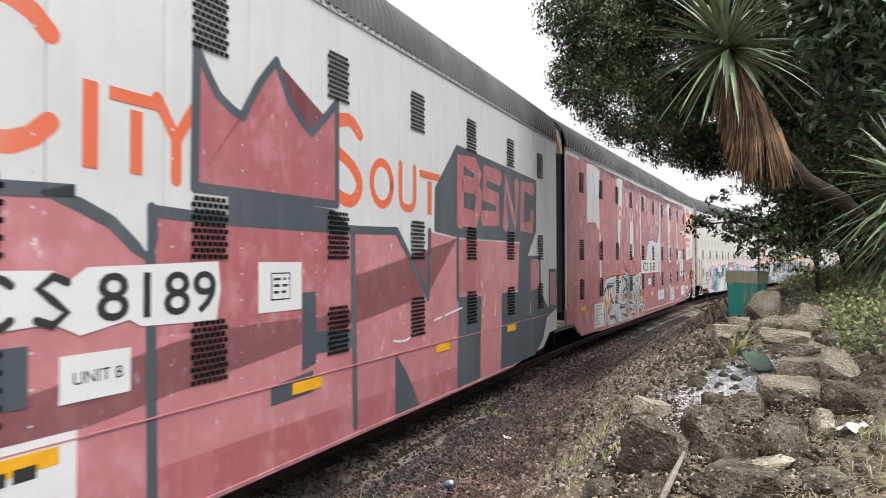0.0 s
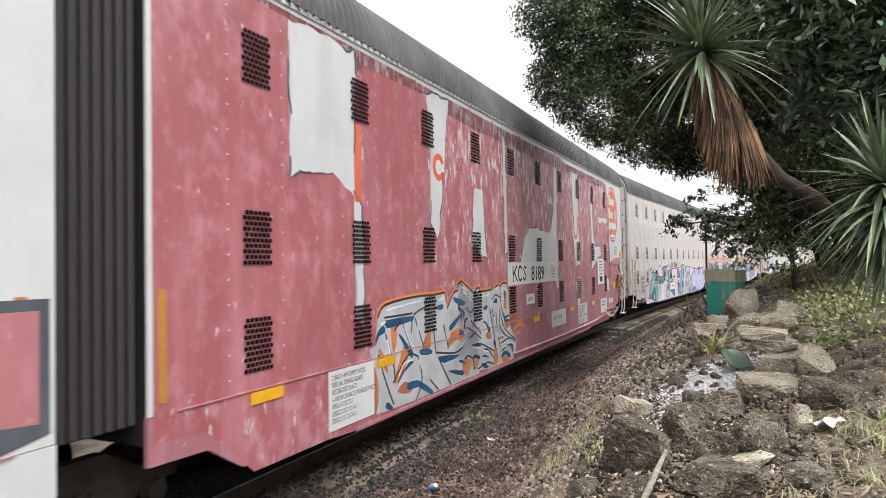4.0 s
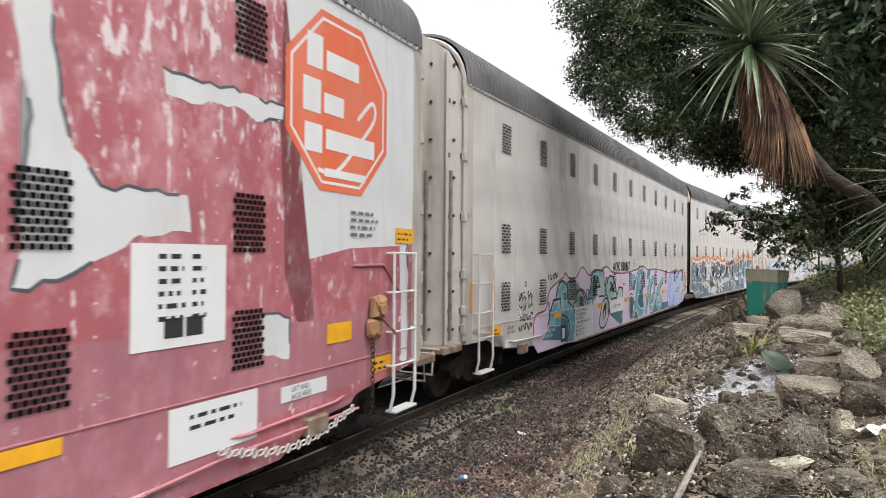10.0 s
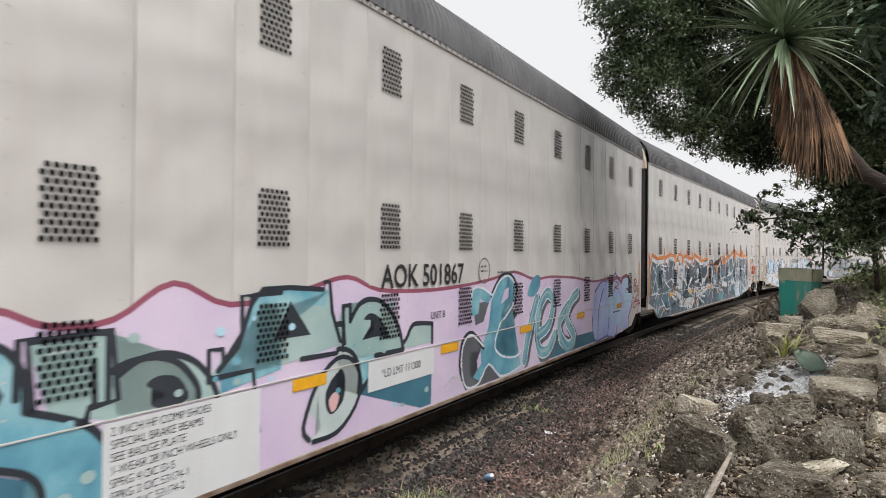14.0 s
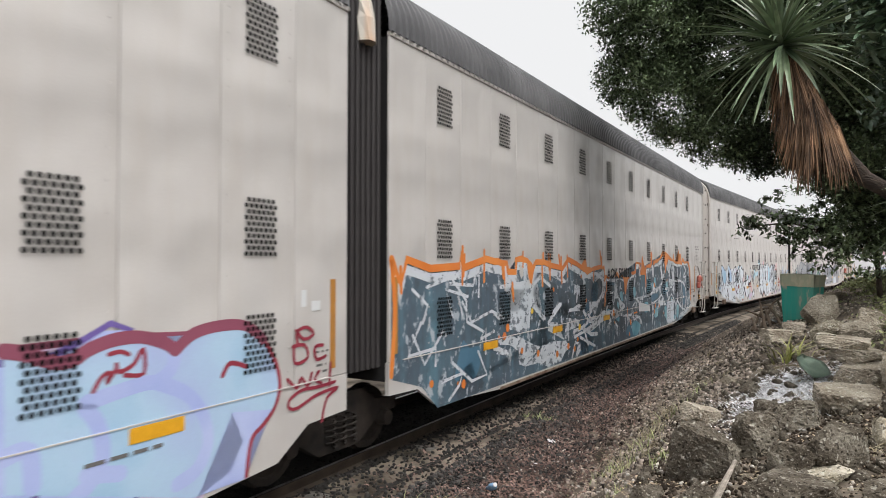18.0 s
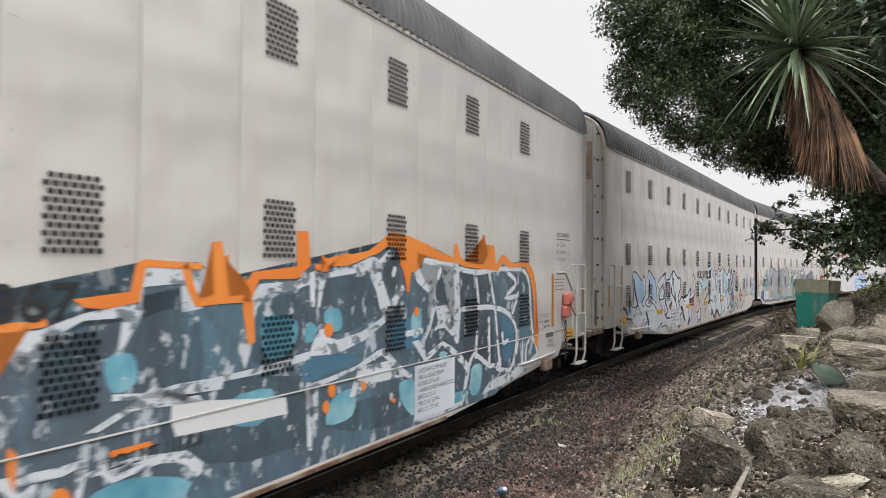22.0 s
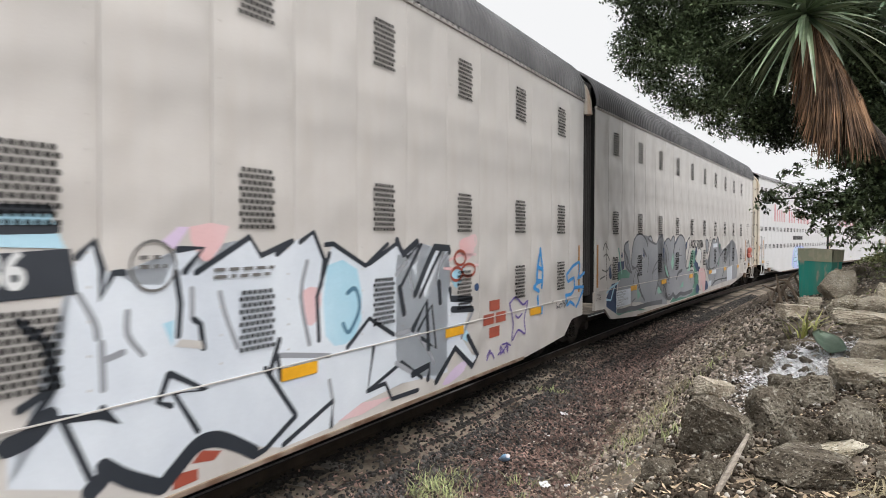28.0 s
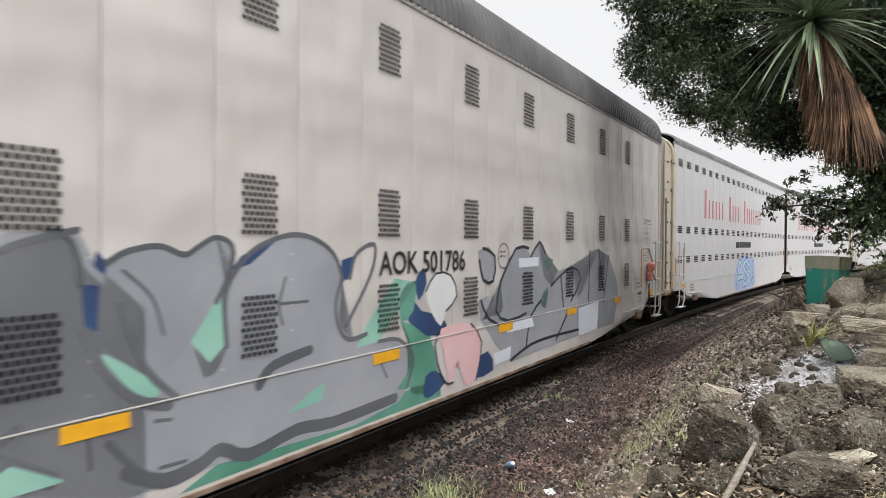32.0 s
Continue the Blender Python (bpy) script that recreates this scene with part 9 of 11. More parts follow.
    poly(c, w, 3, ((-3.47, 2.44), (-3.19, 2.39), (-2.89, 2.27), (-2.79, 2.35), (-2.75, 1.87), (-2.85, 1.75), (-2.85, 2.1), (-3.13, 2.24), (-3.47, 2.33)), CHALK, 0)
    poly(c, w, 3, ((-2.7, 2.16), (-2.56, 2.24), (-2.26, 2.29), (-1.57, 2.28), (-1.55, 2.22), (-2.22, 2.21), (-2.12, 2.02), (-2.36, 2.14)), CHALK, 0)
    poly(c, w, 3, ((-2.45, 1.63), (-1.9, 1.61), (-2.05, 1.45), (-2.44, 1.32)), CHALK, 0)
    poly(c, w, 3, ((-3.46, 1.81), (-3.4, 2.05), (-3.28, 2.01), (-3.23, 1.9)), CHALK, 0)
    strokes(c, w, 4, [[(-1.55, 2.27), (-1.45, 1.93), (-1.56, 1.74), (-1.9, 1.58)], [(-3.45, 1.52), (-3.2, 1.57), (-3.01, 1.58)], [(-2.85, 1.45), (-2.51, 1.2), (-2.27, 1.18)], [(-3.44, 1.07), (-3.13, 1.07), (-2.78, 1.13), (-2.44, 1.22), (-2.05, 1.26)], [(-2.92, 1.09), (-2.33, 0.9), (-1.89, 0.87)]], 0.085, CHALK_LINE, 0)
    strokes(c, w, 4, [[(-3.45, 1.28), (-3.36, 1.29), (-3.29, 1.26), (-3.45, 1.22)]], 0.085, CHALK_LINE, 0)
    jag = []
    for k in range(12):
        u, z = rng.uniform(-9.7, -7.2), rng.uniform(0.6, 2.2)
        pts = [(u, z)]
        for _ in range(rng.choice((2, 3, 4))):
            u, z = u + rng.uniform(-0.5, 0.7), min(2.3, max(0.55, z + rng.uniform(-0.45, 0.45)))
            pts.append((min(9.4, max(-9.7, u)), z))
        jag.append(pts)
    strokes(c, w, 5, jag, 0.05, CHALK_LINE, 0, label="white scrawled lines")
    strokes(c, w, 4, [[(a, b - 0.13) for a, b in top[i:i + 4]] for i in range(0, len(top) - 1, 3)], 0.13, CHALK_LINE, 0, label="white band under the orange outline")
    for k in range(12):
        u, z, s = rng.uniform(-9, -2), rng.uniform(0.6, 1.9), rng.uniform(0.2, 0.5)
        poly(c, w, 2, [(u + s * math.cos(a) * rng.uniform(0.6, 1.3), max(0.52, z + s * math.sin(a) * rng.uniform(0.6, 1.3))) for a in np.arange(0, 6.2, 0.7)], rng.choice((BLUE_GREY, DARK_SLATE, DARK_SLATE)), 2, name="graffiti_patch")
    for k in range(18):
        u, z, r = rng.uniform(-9.8, -1.8), rng.uniform(0.65, 2.3), rng.uniform(0.025, 0.075)
        poly(c, w, 9, ring(u, z, r, r, 0, 330, 9), rng.choice((ORANGE, ORANGE, YELLOW)), name="paint_dot")
    for pts in (((3.61, 2.35), (4.01, 2.38), (4.17, 2.36), (4.35, 2.41), (4.51, 2.14), (4.57, 2.01), (4.19, 1.82), (3.85, 1.77), (3.64, 1.81), (3.54, 1.99)), ((5.43, 2.5), (6.27, 2.45), (6.28, 1.99), (5.82, 2.04), (5.66, 2.21), (5.43, 2.34)), ((6.48, 2.45), (7.32, 2.42), (7.45, 1.9), (6.53, 1.93)), ((8.47, 2.41), (8.87, 2.34), (9.02, 2.05), (8.48, 2.04)), ((6.6, 1.83), (7.36, 1.82), (7.64, 0.98), (6.99, 1.21), (6.61, 1.18)), ((4.57, 2.49), (4.85, 2.6), (4.95, 2.32), (4.78, 2.14)), ((3.69, 1.01), (4.92, 0.99), (5.28, 0.91), (5.23, 0.65), (4.37, 0.65), (3.62, 0.83)),):
        poly(c, w, 2, pts, DARK_SLATE, 2)
    for pts in (((3.72, 1.11), (4.08, 1.15), (4.05, 0.87), (3.62, 0.86)), ((3.32, 1.93), (3.47, 1.86), (3.44, 1.76), (3.29, 1.73)), ((4.97, 1.08), (5.28, 1.05), (5.31, 0.63), (5.02, 0.83)), ((5.92, 1.35), (6.11, 1.32), (6.05, 1.22), (5.92, 1.24)), ((6.19, 0.73), (6.72, 0.71), (6.61, 0.6), (6.12, 0.59)), ((3.57, 2.02), (3.81, 2.03), (3.85, 1.83), (3.64, 1.82)), ((5.21, 1.86), (5.43, 1.95), (5.41, 1.63), (5.24, 1.61)), ((6.84, 1.02), (7.16, 1.01), (7.08, 0.64), (6.8, 0.65)),):
        poly(c, w, 3, pts, TEAL, 3, name="graffiti_patch")
    for pts in (((4.81, 1.79), (5.43, 1.84), (5.49, 1.59), (5.17, 1.48), (4.81, 1.53)), ((3.32, 1.57), (3.96, 1.55), (4.08, 1.45), (3.61, 1.37), (3.29, 1.34)), ((7.87, 1.74), (8.27, 1.57), (8.32, 1.13), (7.97, 0.98)),):
        poly(c, w, 2, pts, BLUE_GREY, 3, name="graffiti_patch")
    for pts in (((3.38, 2.43), (3.6, 2.41), (3.99, 2.48), (4.37, 2.59), (4.43, 2.59), (4.48, 2.45), (4.35, 2.44), (4.17, 2.38), (4.23, 2.42), (4.01, 2.4), (3.61, 2.36), (3.53, 2.24), (3.5, 2.06), (3.46, 2.08), (3.49, 2.29), (3.48, 2.35), (3.37, 2.36)), ((4.31, 2.42), (4.43, 2.59), (4.5, 2.56), (4.59, 2.32), (4.71, 2.11), (4.78, 1.99), (4.76, 1.91), (4.64, 1.86), (4.53, 2.01), (4.46, 2.2)), ((3.35, 1.61), (3.35, 1.59), (3.68, 1.57), (3.85, 1.58), (4.24, 1.66), (4.67, 1.84), (4.78, 1.94), (4.69, 1.97), (4.55, 1.88), (4.19, 1.76), (3.78, 1.71), (3.64, 1.75), (3.55, 1.9), (3.49, 1.89), (3.51, 1.81), (3.41, 1.74)), ((4.5, 2.55), (4.77, 2.72), (4.85, 2.67), (4.8, 2.61), (4.57, 2.5), (4.55, 2.39), (4.5, 2.44)), ((4.77, 2.09), (5, 2.27), (5.06, 2.21), (4.82, 1.97)), ((3.29, 1.31), (3.65, 1.34), (4.12, 1.4), (4.49, 1.52), (4.65, 1.54), (4.82, 1.4), (5.07, 1.23), (5.25, 1.14), (5.22, 1.1), (4.96, 1.16), (4.82, 1.23), (4.72, 1.38), (4.58, 1.46), (4.28, 1.39), (3.82, 1.31), (3.49, 1.27), (3.49, 0.85), (3.42, 0.87), (3.42, 1.26), (3.3, 1.25)), ((4.15, 1.38), (4.72, 1.38), (4.82, 1.23), (5.02, 1.15), (4.37, 1.16), (4.11, 1.06), (3.99, 1.08), (4.06, 1.21)), ((5.26, 2.42), (5.37, 2.61), (5.84, 2.58), (6.31, 2.55), (6.41, 2.53), (6.47, 1.92), (6.35, 1.41), (6.25, 1.58), (6.31, 1.97), (6.27, 2.48), (5.91, 2.52), (5.66, 2.5), (5.43, 2.53), (5.4, 2.43), (5.46, 2.36), (5.57, 2.25), (5.75, 2.19), (5.82, 2), (5.67, 1.68), (5.55, 1.54), (5.51, 1.58), (5.66, 1.82), (5.71, 2.04), (5.57, 2.16), (5.32, 2.29)), ((5.79, 1.96), (6.24, 1.97), (6.28, 1.5), (6.04, 1.66), (5.85, 1.66), (5.73, 1.62), (5.85, 1.77)), ((5.22, 1.55), (5.38, 1.56), (5.58, 1.36), (5.98, 1.49), (6.25, 1.38), (6.53, 1.23), (6.77, 1.07), (6.74, 0.91), (6.54, 0.5), (6.59, 0.81), (6.65, 1), (6.39, 1.2), (5.98, 1.43), (5.67, 1.3), (5.53, 1.26), (5.33, 1.46)), ((7.42, 0.73), (8.32, 0.79), (8.7, 0.88), (9.29, 0.82), (8.38, 0.63), (7.16, 0.58), (7.33, 0.68)), ((5.34, 0.55), (6.06, 0.59), (6.61, 0.6), (6.55, 0.53), (5.93, 0.51), (5.39, 0.52)),):
        poly(c, w, 5, pts, CHALK, 0)
    strokes(c, w, 6, (((6.45, 2.45), (6.98, 2.4), (7.4, 2.43), (7.77, 2.45), (8.37, 2.45), (8.75, 2.41), (8.98, 2.18), (9.04, 1.71), (9.14, 1.34)), ((6.53, 1.88), (7.07, 1.88), (7.5, 1.86), (7.96, 1.78), (8.27, 1.62), (8.43, 1.41), (8.38, 1.07), (8.17, 0.81), (7.68, 0.9)), ((7.36, 2.44), (7.49, 2.13), (7.59, 1.85), (7.68, 1.43), (7.78, 0.92)), ((6.94, 2.36), (7.03, 1.97)), ((8.06, 2.39), (8.37, 2.27), (8.32, 2.15), (7.96, 1.99), (8.42, 2), (8.48, 2.04)), ((8.42, 1.92), (8.27, 1.74)), ((6.76, 1.07), (6.91, 1.22), (7.41, 0.97), (7.78, 0.96)), ((6.99, 1.51), (6.95, 1.17)), ((8.7, 1.23), (8.65, 0.74)), ((8.53, 1.4), (8.43, 1.06)), ((8.82, 0.86), (8.87, 1.16), (9.17, 1.23), (9.35, 0.95), (9.29, 0.8)), ((7.87, 1.42), (7.92, 1.27), (8.07, 1.3)), ((6.45, 1.88), (6.39, 1.45)), ((7.38, 1.69), (7.41, 1.02)), ((4.8, 2.39), (4.83, 2.45)), ((5.11, 1.66), (5.44, 1.67)), ((5.91, 2.45), (5.85, 2.34)), ((3.37, 2.39), (3.39, 2.11)),), 0.075, CHALK_LINE, 2, label="white outline of the letters")
    for pts in (((3.51, 2.59), (3.55, 2.59), (3.58, 2.56), (3.87, 2.61), (3.93, 2.63), (3.99, 2.61), (4.31, 2.66), (4.52, 2.76), (4.68, 2.86), (4.8, 2.89), (5.19, 2.85), (5.31, 2.82), (5.57, 2.77), (5.9, 2.68), (6.27, 2.61), (6.27, 2.8), (6.36, 2.81), (6.45, 2.63), (6.59, 2.57), (6.9, 2.52), (7.23, 2.52), (7.14, 2.97), (7.21, 2.96), (7.36, 2.62), (7.31, 2.82), (7.4, 2.82), (7.45, 2.6), (7.47, 2.81), (7.56, 2.81), (7.62, 2.53), (7.81, 2.67), (7.96, 2.67), (8.21, 2.56), (8.37, 2.54), (8.58, 2.58), (8.86, 2.59), (9.1, 2.46), (9.26, 2.22), (9.31, 1.69), (9.26, 1.38), (9.42, 1.26), (9.35, 1.05), (9.23, 1.12), (9.14, 1.96), (9.02, 2.28), (8.78, 2.48), (8.42, 2.48), (8.16, 2.46), (7.86, 2.55), (7.69, 2.42), (7.32, 2.45), (6.9, 2.46), (6.52, 2.49), (6.34, 2.54), (5.91, 2.56), (5.54, 2.62), (5.34, 2.66), (5.32, 2.43), (5.18, 2.4), (5.15, 2.17), (5.09, 2.18), (5.05, 2.38), (4.95, 2.49), (4.9, 2.67), (4.8, 2.72), (4.66, 2.71), (4.48, 2.63), (4.35, 2.6), (3.95, 2.49), (3.6, 2.48), (3.6, 2.42), (3.51, 2.43), (3.42, 2.45), (3.42, 2.5), (3.56, 2.5), (3.58, 2.51)),):
        poly(c, w, 8, pts, ORANGE, 0, label="orange outline")
    for pts in (((3.71, 1.82), (3.69, 1.77), (3.65, 1.75), (3.6, 1.76), (3.56, 1.81), (3.56, 1.86), (3.59, 1.9), (3.64, 1.9), (3.69, 1.87)), ((4.28, 1.16), (4.27, 1.12), (4.24, 1.11), (4.21, 1.12), (4.19, 1.16), (4.19, 1.19), (4.21, 1.22), (4.24, 1.22), (4.27, 1.19)), ((3.76, 1.19), (3.75, 1.14), (3.71, 1.12), (3.67, 1.14), (3.64, 1.19), (3.64, 1.24), (3.67, 1.27), (3.71, 1.28), (3.75, 1.24)), ((3.67, 1.03), (3.65, 0.99), (3.62, 0.97), (3.58, 0.99), (3.55, 1.03), (3.55, 1.08), (3.58, 1.11), (3.62, 1.11), (3.65, 1.07)), ((5.38, 1.92), (5.36, 1.88), (5.33, 1.86), (5.3, 1.87), (5.27, 1.9), (5.27, 1.95), (5.29, 1.98), (5.33, 1.98), (5.36, 1.96)), ((4.88, 0.89), (4.87, 0.87), (4.84, 0.87), (4.81, 0.88), (4.79, 0.9), (4.79, 0.92), (4.81, 0.93), (4.84, 0.92), (4.87, 0.91)),):
        poly(c, w, 9, pts, ORANGE, name="paint_dot")
    for pts in (((-1.16, 2.05), (-0.52, 2.01), (-0.54, 1.83), (-0.6, 1.65), (-0.66, 1.48), (-0.77, 1.35), (-1.14, 1.42)), ((-0.33, 2.07), (0.26, 2.04), (0.35, 1.92), (0.39, 1.67), (0.31, 1.44), (0, 1.55), (-0.35, 1.75), (-0.37, 1.97)), ((-0.57, 1.46), (-0.51, 1.6), (-0.35, 1.64), (-0.21, 1.58), (-0.12, 1.47), (-0.1, 1.24), (-0.34, 1.29), (-0.56, 1.41)), ((-0.53, 1.25), (-0.06, 1.14), (0.36, 1.08), (0.37, 0.7), (-0.2, 0.85), (-0.59, 1.1)), ((-1.62, 2.2), (-1.47, 2.17), (-1.42, 1.99), (-1.44, 1.83), (-1.6, 1.66)), ((1.48, 2.08), (2.02, 2.07), (2.03, 1.44), (1.7, 1.48), (1.44, 1.55)), ((0.87, 2.01), (1.32, 2.07), (1.27, 1.81), (0.92, 1.91)), ((-1.6, 1.51), (-1.39, 1.65), (-1.29, 1.45), (-1.33, 1.41), (-1.6, 1.33)), ((2.65, 2.1), (3.16, 2.22), (3.34, 1.94), (3.09, 1.61), (2.62, 1.61)), ((1.85, 1.46), (3.26, 1.41), (3.32, 0.74), (1.86, 0.91)),):
        poly(c, w, 2, pts, DARK_SLATE, 2)
    for pts in (((-0.47, 1.23), (-0.13, 1.14), (-0.16, 1.01), (-0.5, 1.13)), ((1.22, 1.81), (1.43, 1.83), (1.47, 1.62), (1.28, 1.57)), ((-0.28, 1.53), (-0.12, 1.45), (-0.17, 1.34), (-0.31, 1.42)), ((-0.08, 1.72), (0.15, 1.76), (0.27, 1.53), (0.08, 1.53)), ((1.09, 0.85), (1.45, 0.92), (1.98, 0.74), (1.63, 0.52), (1.19, 0.56)), ((-1.14, 1.37), (-0.94, 1.38), (-0.96, 1.29), (-1.11, 1.27)), ((2.72, 2.01), (3.17, 1.95), (3.09, 1.67), (2.77, 1.65)), ((2.35, 1.33), (2.85, 1.35), (2.78, 1.08), (2.42, 1.1)),):
        poly(c, w, 3, pts, TEAL, 3, name="graffiti_patch")
    for pts in (((0.66, 0.82), (1.09, 0.82), (1.74, 0.57), (1.63, 0.5), (1.2, 0.5), (0.5, 0.62)), ((-1.16, 2.04), (-0.55, 2), (-0.56, 1.94), (-1.13, 1.96)),):
        poly(c, w, 2, pts, BLUE_GREY, 3, name="graffiti_patch")
    for pts in (((-1.51, 2.34), (-1.38, 2.36), (-1.36, 2.07), (-1.34, 2.03), (-1.21, 2.13), (-1.2, 2.09), (-1.28, 1.91), (-1.32, 1.8), (-1.48, 1.68), (-1.6, 1.58), (-1.6, 1.64), (-1.46, 1.77), (-1.39, 1.83), (-1.42, 2.01), (-1.46, 2.22), (-1.5, 2.28)), ((-1.2, 2.13), (-1.03, 2.11), (-0.82, 2.11), (-0.36, 2.1), (-0.08, 2.1), (0.26, 2.07), (0.38, 2.04), (0.42, 1.94), (0.3, 2.01), (-0.08, 2.08), (-0.33, 2.07), (-0.37, 2), (-0.39, 1.96), (-0.45, 1.97), (-0.52, 2.02), (-1.16, 2.06), (-1.18, 2.08)), ((-0.52, 2.02), (-0.37, 1.96), (-0.4, 1.81), (-0.35, 1.74), (-0.18, 1.68), (0, 1.54), (0.39, 1.41), (0.38, 1.34), (0.08, 1.34), (-0.03, 1.22), (-0.1, 1.24), (-0.07, 1.38), (-0.12, 1.5), (-0.21, 1.6), (-0.35, 1.66), (-0.51, 1.61), (-0.58, 1.47), (-0.64, 1.46), (-0.6, 1.63), (-0.54, 1.78), (-0.51, 1.88)), ((-0.03, 1.37), (0.38, 1.34), (0.16, 1.28), (-0.01, 1.22)), ((-0.65, 1.4), (-0.5, 1.36), (-0.34, 1.27), (-0.06, 1.19), (0.32, 1.15), (0.57, 1.16), (0.89, 1.14), (1.08, 1.15), (1.09, 1.11), (0.94, 1.07), (0.57, 1.11), (0.44, 1.11), (0.45, 0.83), (0.41, 0.69), (0.38, 0.7), (0.39, 1.09), (-0.06, 1.16), (-0.34, 1.24), (-0.53, 1.34), (-0.64, 1.35), (-0.71, 1.23), (-0.59, 1.08), (-0.23, 0.91), (-0.25, 0.85), (-0.36, 0.9), (-0.65, 1.06), (-0.82, 1.23), (-0.77, 1.24)), ((-1.59, 1.31), (-1.4, 1.38), (-1.31, 1.37), (-1.19, 1.29), (-1.01, 1.27), (-0.82, 1.16), (-0.79, 0.96), (-1.06, 1.03), (-0.93, 1.08), (-1.14, 1.21), (-1.31, 1.31), (-1.49, 1.29), (-1.59, 1.25)), ((0.51, 2.06), (0.77, 2.06), (1.06, 2.15), (1.4, 2.2), (1.48, 2.18), (1.53, 2.47), (2.01, 2.45), (2.05, 2.13), (1.86, 2.11), (1.84, 2.34), (1.51, 2.32), (1.49, 2.09), (1.38, 1.91), (1.31, 1.82), (1.35, 2.1), (1.06, 2.1), (0.87, 2.01), (0.75, 1.85), (0.69, 1.75), (0.67, 1.76), (0.71, 1.92), (0.53, 1.97)), ((1.08, 1.32), (1.47, 1.48), (1.61, 1.57), (1.7, 1.45), (2.03, 1.43), (2.08, 1.37), (1.61, 1.4), (1.44, 1.41), (1.18, 1.31)), ((1.03, 1.13), (1.11, 1.08), (1.04, 0.73), (1.02, 0.74)), ((1.08, 1.05), (1.45, 1.07), (1.92, 1.01), (2.09, 0.87), (2.08, 0.79), (1.86, 0.93), (1.45, 1.02), (1.13, 1.01)), ((2.5, 2.12), (2.68, 2.32), (3.16, 2.34), (3.42, 2.44), (3.57, 2.38), (3.16, 2.25), (2.76, 2.22), (2.65, 2.1), (2.58, 1.72), (2.52, 1.57), (2.44, 1.74)), ((1.28, 1.56), (1.58, 1.52), (1.79, 1.55), (2.28, 1.55), (2.85, 1.58), (3.35, 1.64), (3.37, 1.56), (2.77, 1.51), (2.28, 1.5), (2.28, 1.44), (1.74, 1.46), (1.28, 1.51)), ((3.31, 1.34), (3.37, 1.33), (3.41, 0.65), (3.34, 0.67)),):
        poly(c, w, 5, pts, CHALK, 0)
    strokes(c, w, 6, (((-0.89, 1.79), (-0.84, 1.76), (-0.57, 1.77)), ((-0.03, 1.98), (-0.01, 1.86), (0.11, 1.83)), ((0.57, 1.12), (0.66, 1.01), (0.75, 1.05)), ((1.23, 1.09), (1.29, 0.95), (1.79, 1), (2.04, 0.8)), ((-1.14, 1.42), (-1.04, 1.5), (-0.91, 1.52)), ((-0.32, 2.05), (-0.32, 1.75)),), 0.05, CHALK_LINE, 2)
    for pts in (((-1.63, 2.65), (-1.54, 2.66), (-1.52, 2.41), (-1.43, 2.42), (-1.42, 2.44), (-1.35, 2.43), (-1.34, 2.39), (-1.33, 2.21), (-1.26, 2.2), (-1.2, 2.21), (-1.19, 2.18), (-1.12, 2.17), (-1.01, 2.14), (-1.03, 2.11), (-1.16, 2.13), (-1.21, 2.13), (-1.28, 2.09), (-1.34, 2.03), (-1.36, 2.07), (-1.38, 2.36), (-1.51, 2.34), (-1.62, 2.35)), ((-0.96, 2.19), (-0.89, 2.18), (-0.88, 2.11), (-0.93, 2.1)), ((-0.47, 2.17), (-0.44, 2.25), (-0.36, 2.27), (-0.23, 2.25), (-0.16, 2.18), (-0.16, 2.12), (-0.29, 2.17), (-0.39, 2.15), (-0.44, 2.15)), ((-0.01, 2.17), (0.22, 2.14), (0.21, 2.2), (0.26, 2.14), (0.46, 2.12), (0.73, 2.12), (0.79, 2.17), (0.82, 2.08), (0.64, 2.06), (0.51, 2.06), (0.53, 1.84), (0.47, 1.69), (0.39, 1.68), (0.35, 1.95), (0.28, 2.06), (0.22, 2.11), (0.06, 2.13)), ((0.98, 2.25), (1.4, 2.29), (1.45, 2.5), (1.52, 2.53), (2.04, 2.5), (2.04, 2.45), (1.53, 2.47), (1.48, 2.21), (1.21, 2.17), (1.06, 2.19)), ((-1.21, 2.06), (-1.15, 2.05), (-1.16, 1.8), (-1.21, 1.78)), ((-1.39, 1.74), (-1.35, 1.71), (-1.35, 1.45), (-1.37, 1.46)), ((-1.32, 1.82), (-1.27, 1.79), (-1.24, 1.53), (-1.26, 1.43), (-1.3, 1.59)), ((0.59, 1.35), (0.65, 1.29), (0.64, 1.04), (0.59, 1.18)), ((1.84, 2.47), (1.91, 2.52), (1.96, 2.34), (2.02, 2.21), (2.17, 2.24), (2.14, 2.68), (2.24, 2.69), (2.27, 2.56), (2.32, 2.58), (2.32, 2.22), (2.5, 2.23), (2.51, 2.34), (2.6, 2.43), (3.16, 2.48), (3.15, 2.82), (3.31, 2.83), (3.35, 2.49), (3.16, 2.36), (2.67, 2.36), (2.57, 2.16), (2.26, 2.16), (1.98, 2.15), (1.9, 2.29)), ((2.5, 2.38), (2.6, 2.16), (2.63, 1.8), (2.55, 1.78), (2.48, 2.11)),):
        poly(c, w, 8, pts, ORANGE, 0, label="orange outline")
